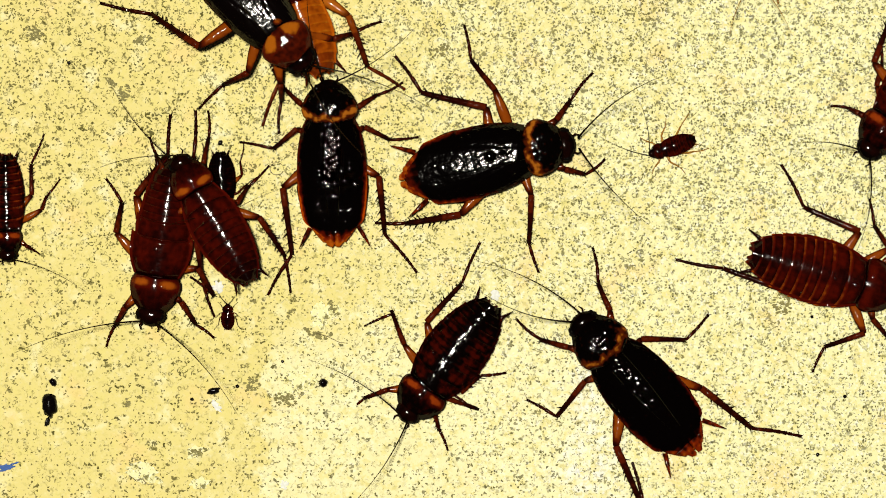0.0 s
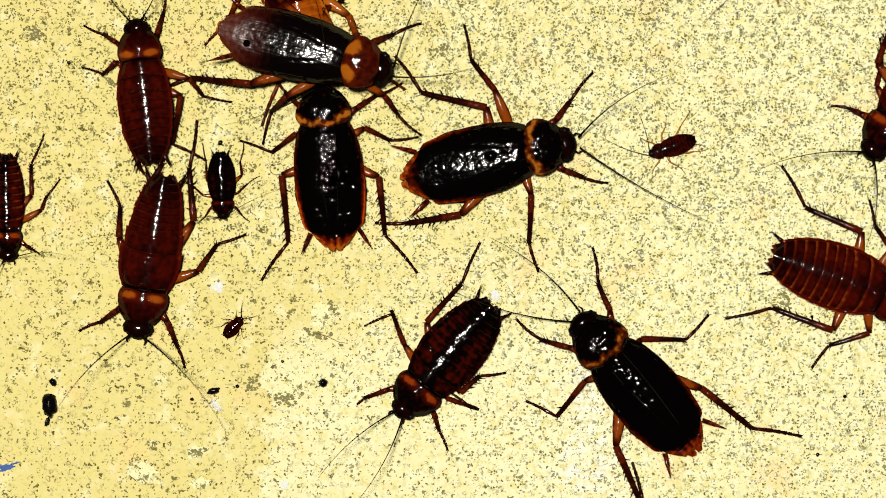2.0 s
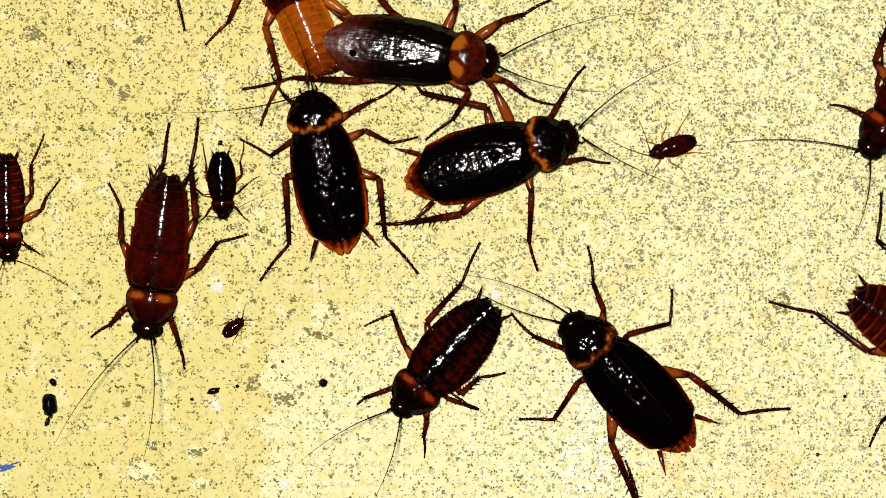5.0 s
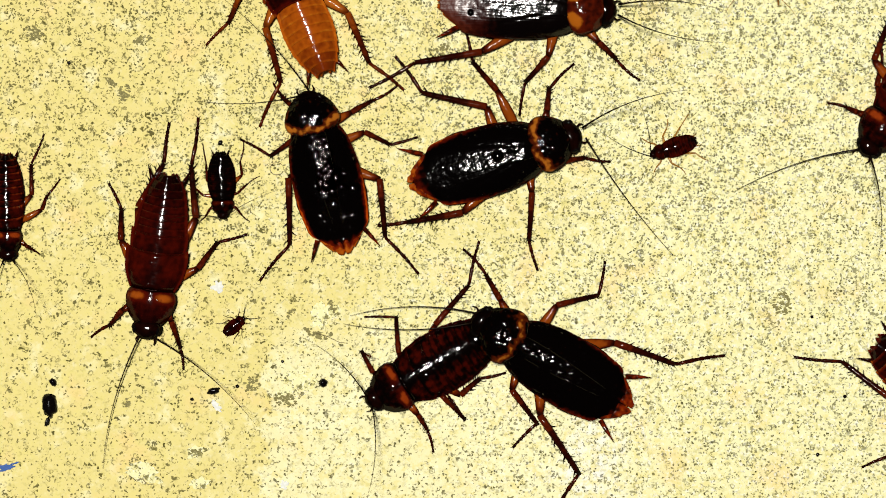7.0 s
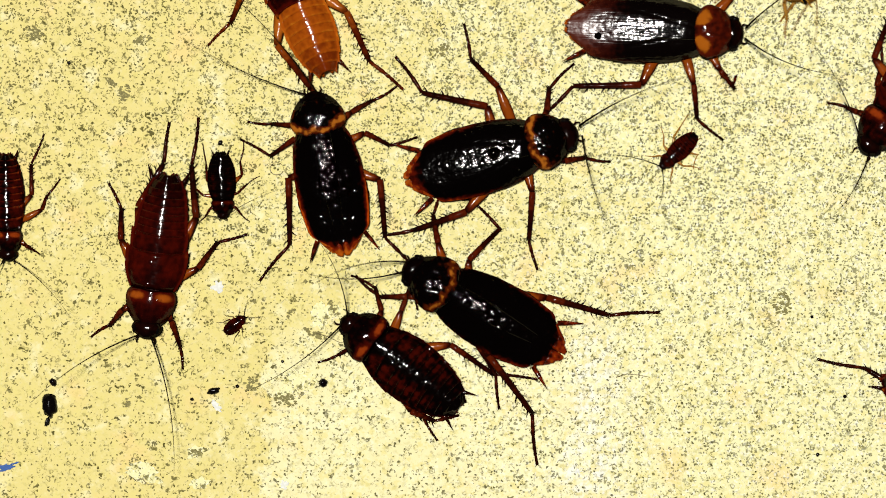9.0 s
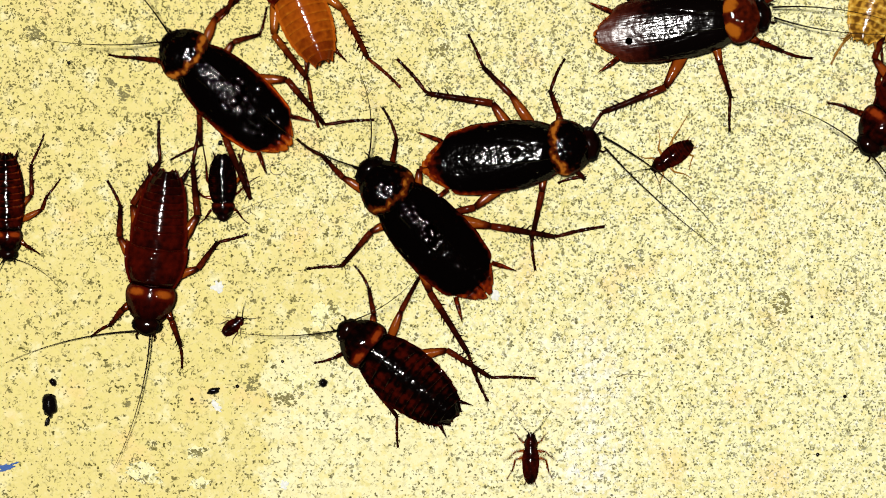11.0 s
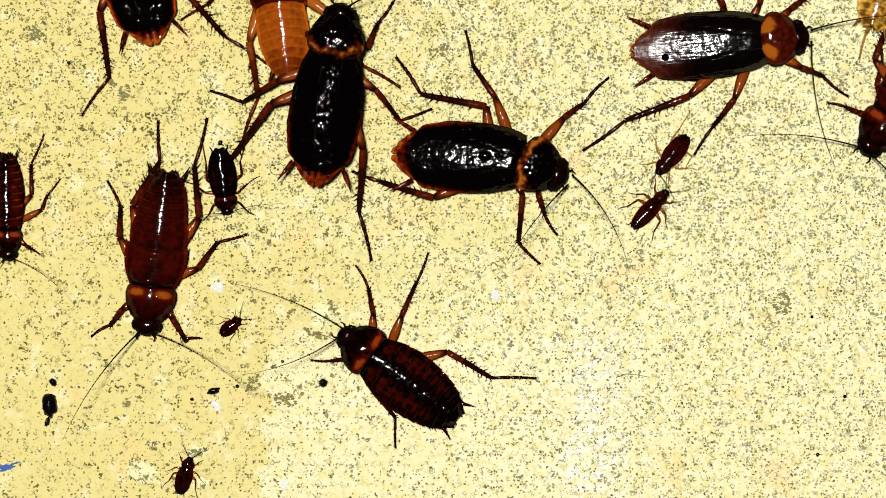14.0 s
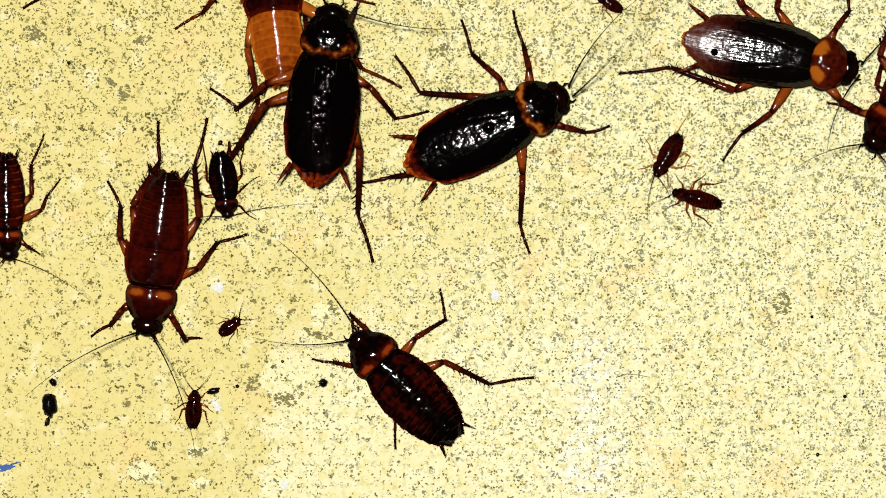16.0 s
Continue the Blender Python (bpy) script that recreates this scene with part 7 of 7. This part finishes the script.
for x, y, rx, ry, a, n in ((255, 838, 34, 17, -10, 41), (345, 800, 15, 10, 20, 42), (570, 560, 26, 20, 40, 43), (525, 680, 34, 20, 10, 44), (355, 855, 18, 10, 0, 45)):
    flake("scar", x, y, rx, ry, a, SCAR, "flaked-off patch showing paler concrete", "scar", n, 48, 0.6, "scars", 0.25)
for x, y, rx, ry, a, n in ((1385, 538, 17, 20, 0, 51), (220, 165, 9, 17, -20, 52), (200, 148, 16, 4, -38, 58), (505, 708, 20, 12, -10, 53), (560, 592, 24, 6, -25, 59), (350, 800, 20, 5, 10, 60), (590, 545, 5, 18, 30, 61), (60, 60, 16, 12, 0, 62), (250, 72, 20, 8, 20, 63), (778, 90, 18, 10, 25, 54), (515, 555, 4, 11, -40, 55), (225, 713, 5, 9, 0, 56), (446, 682, 14, 12, 0, 57)):
    speckle(x, y, rx, ry, a, n)
strand("hair", [(490 + 12 * math.cos(a), 299 + 11 * math.sin(a)) for a in np.linspace(0.4, 6.4, 22)], 0.8, "fine curled hair on the concrete", "hair", HAIR)
strand("crack", [(228, 842), (240, 850), (252, 848), (262, 858), (272, 857)], 1.0, "fine dark crack in the concrete", "crack", HAIR, 0.3)
strand("crack", [(560, 590), (580, 596), (600, 606), (615, 608)], 0.9, "fine dark crack in the concrete", "crack", HAIR, 0.3)
strand("crack", [(1090, 668), (1110, 662), (1130, 664), (1150, 668)], 0.9, "fine dark crack in the concrete", "crack", HAIR, 0.3)


# ---------------------------------------------------------------- the insects
def stance(who):
    return STEPS.get(who, {})


INSECTS = {
    "A": adult("glossy black-brown cockroach with amber wing edges", 300, 132, stance("A"), band=0.8, flat=2.0, arch=30.0, rim=1.45, shield=(80, 154), tip=-154, feeler=250, bends=(0.15, -0.15)),
    "B": adult("glossy black-brown cockroach with a broad amber-banded shield", 334, 134, stance("B"), wing=WING_SMOOTH, band=0.8, flat=2.6, shield=(62, 134), tip=-149, drops=((0.68, 0.04, 12), (0.78, 0.10, 5.5), (0.82, 0.04, 3.5)), feeler=260, bends=(0.2, -0.1)),
    "C": adult("slender black cockroach with an amber tail end", 330, 136, stance("C"), band=0.62, flat=1.7, arch=30.0, shield=(66, 146), tip=-150, rim=0.75, feeler=230, bends=(0.2, -0.25)),
    "D": adult("cockroach with dull brown wings and amber-blotched shield", 330, 126, stance("D"), wing=WING_PALE, band=1.4, flat=3.0, arch=20.0, shield=(70, 136), tip=-156, drops=((0.24, -0.30, 7),), feeler=230),
    "E": nymph("pale orange young cockroach with amber legs", 296, 110, stance("E"), ORANGE, (ORANGE_LEG, LEG), stripe=0.3, feeler=150, pads=True, oval=True, tone=0.46),
    "F": nymph("dark brown banded young cockroach", 258, 112, stance("F"), DEEP_BROWN, feeler=220, stripe=0.35, patch=1.1),
    "G": nymph("large red-brown young cockroach", 290, 110, stance("G"), RED_BROWN, feeler=250, stripe=0.10, patch=0.9, tone=0.33, pads=True),
    "H": nymph("slim red-brown young cockroach", 254, 96, stance("H"), RED_BROWN, feeler=180, stripe=0.12, tone=0.32),
    "I": nymph("small dark brown young cockroach with long feelers", 118, 50, stance("I"), DEEP_BROWN, feeler=150, stripe=0.25, detail=0.6, curls=(0.2, 0), tone=0.12, patch=0.6),
    "J": nymph("tiny dark brown young cockroach", 46, 24, stance("J"), DEEP_BROWN, feeler=34, stripe=0.3, detail=0.5, patch=0.15, tone=0.30),
    "K": nymph("red-brown young cockroach with dark bands", 188, 62, stance("K"), DEEP_BROWN, feeler=170, stripe=0.8, patch=1.2, detail=0.8, tone=0.24),
    "L": nymph("red-brown young cockroach with pale ring lines", 284, 118, stance("L"), RED_BROWN, feeler=200, stripe=0.6, tone=0.33, patch=0.3),
    "M": nymph("dark red-brown young cockroach with long feelers", 276, 108, stance("M"), DEEP_BROWN, feeler=240, stripe=0.3, tone=0.30),
    "N": nymph("small dark young cockroach with straw-coloured legs", 86, 35, stance("N"), DEEP_BROWN, (STRAW_LEG, STRAW_LEG), feeler=95, stripe=0.2, detail=0.5, patch=0.15, tone=0.36),
    "P": nymph("small slim dark brown young cockroach", 90, 30, stance("P"), DEEP_BROWN, (LEG, LEG), feeler=60, stripe=0.2, detail=0.5, patch=0.15, tone=0.36, leg_long=0.8),
    "Q": nymph("small slim red-brown young cockroach", 68, 29, stance("Q"), DEEP_BROWN, (LEG, LEG), feeler=45, stripe=0.2, detail=0.5, patch=0.15, tone=0.30, leg_long=0.8),
    "R": nymph("pale straw-coloured freshly moulted young cockroach", 210, 96, stance("R"), STRAW, (STRAW_LEG, STRAW_LEG), feeler=115, stripe=0.6, tone=0.40),
    "S": nymph("small dark young cockroach with a pale stripe", 52, 22, stance("S"), DEEP_BROWN, (LEG, LEG), feeler=40, stripe=0.6, detail=0.5, patch=0.15, tone=0.30),
}


def motions():
    for who, info in INSECTS.items():
        crawl(info, BODY[who], SWEEP.get(who), NECK.get(who))


motions()
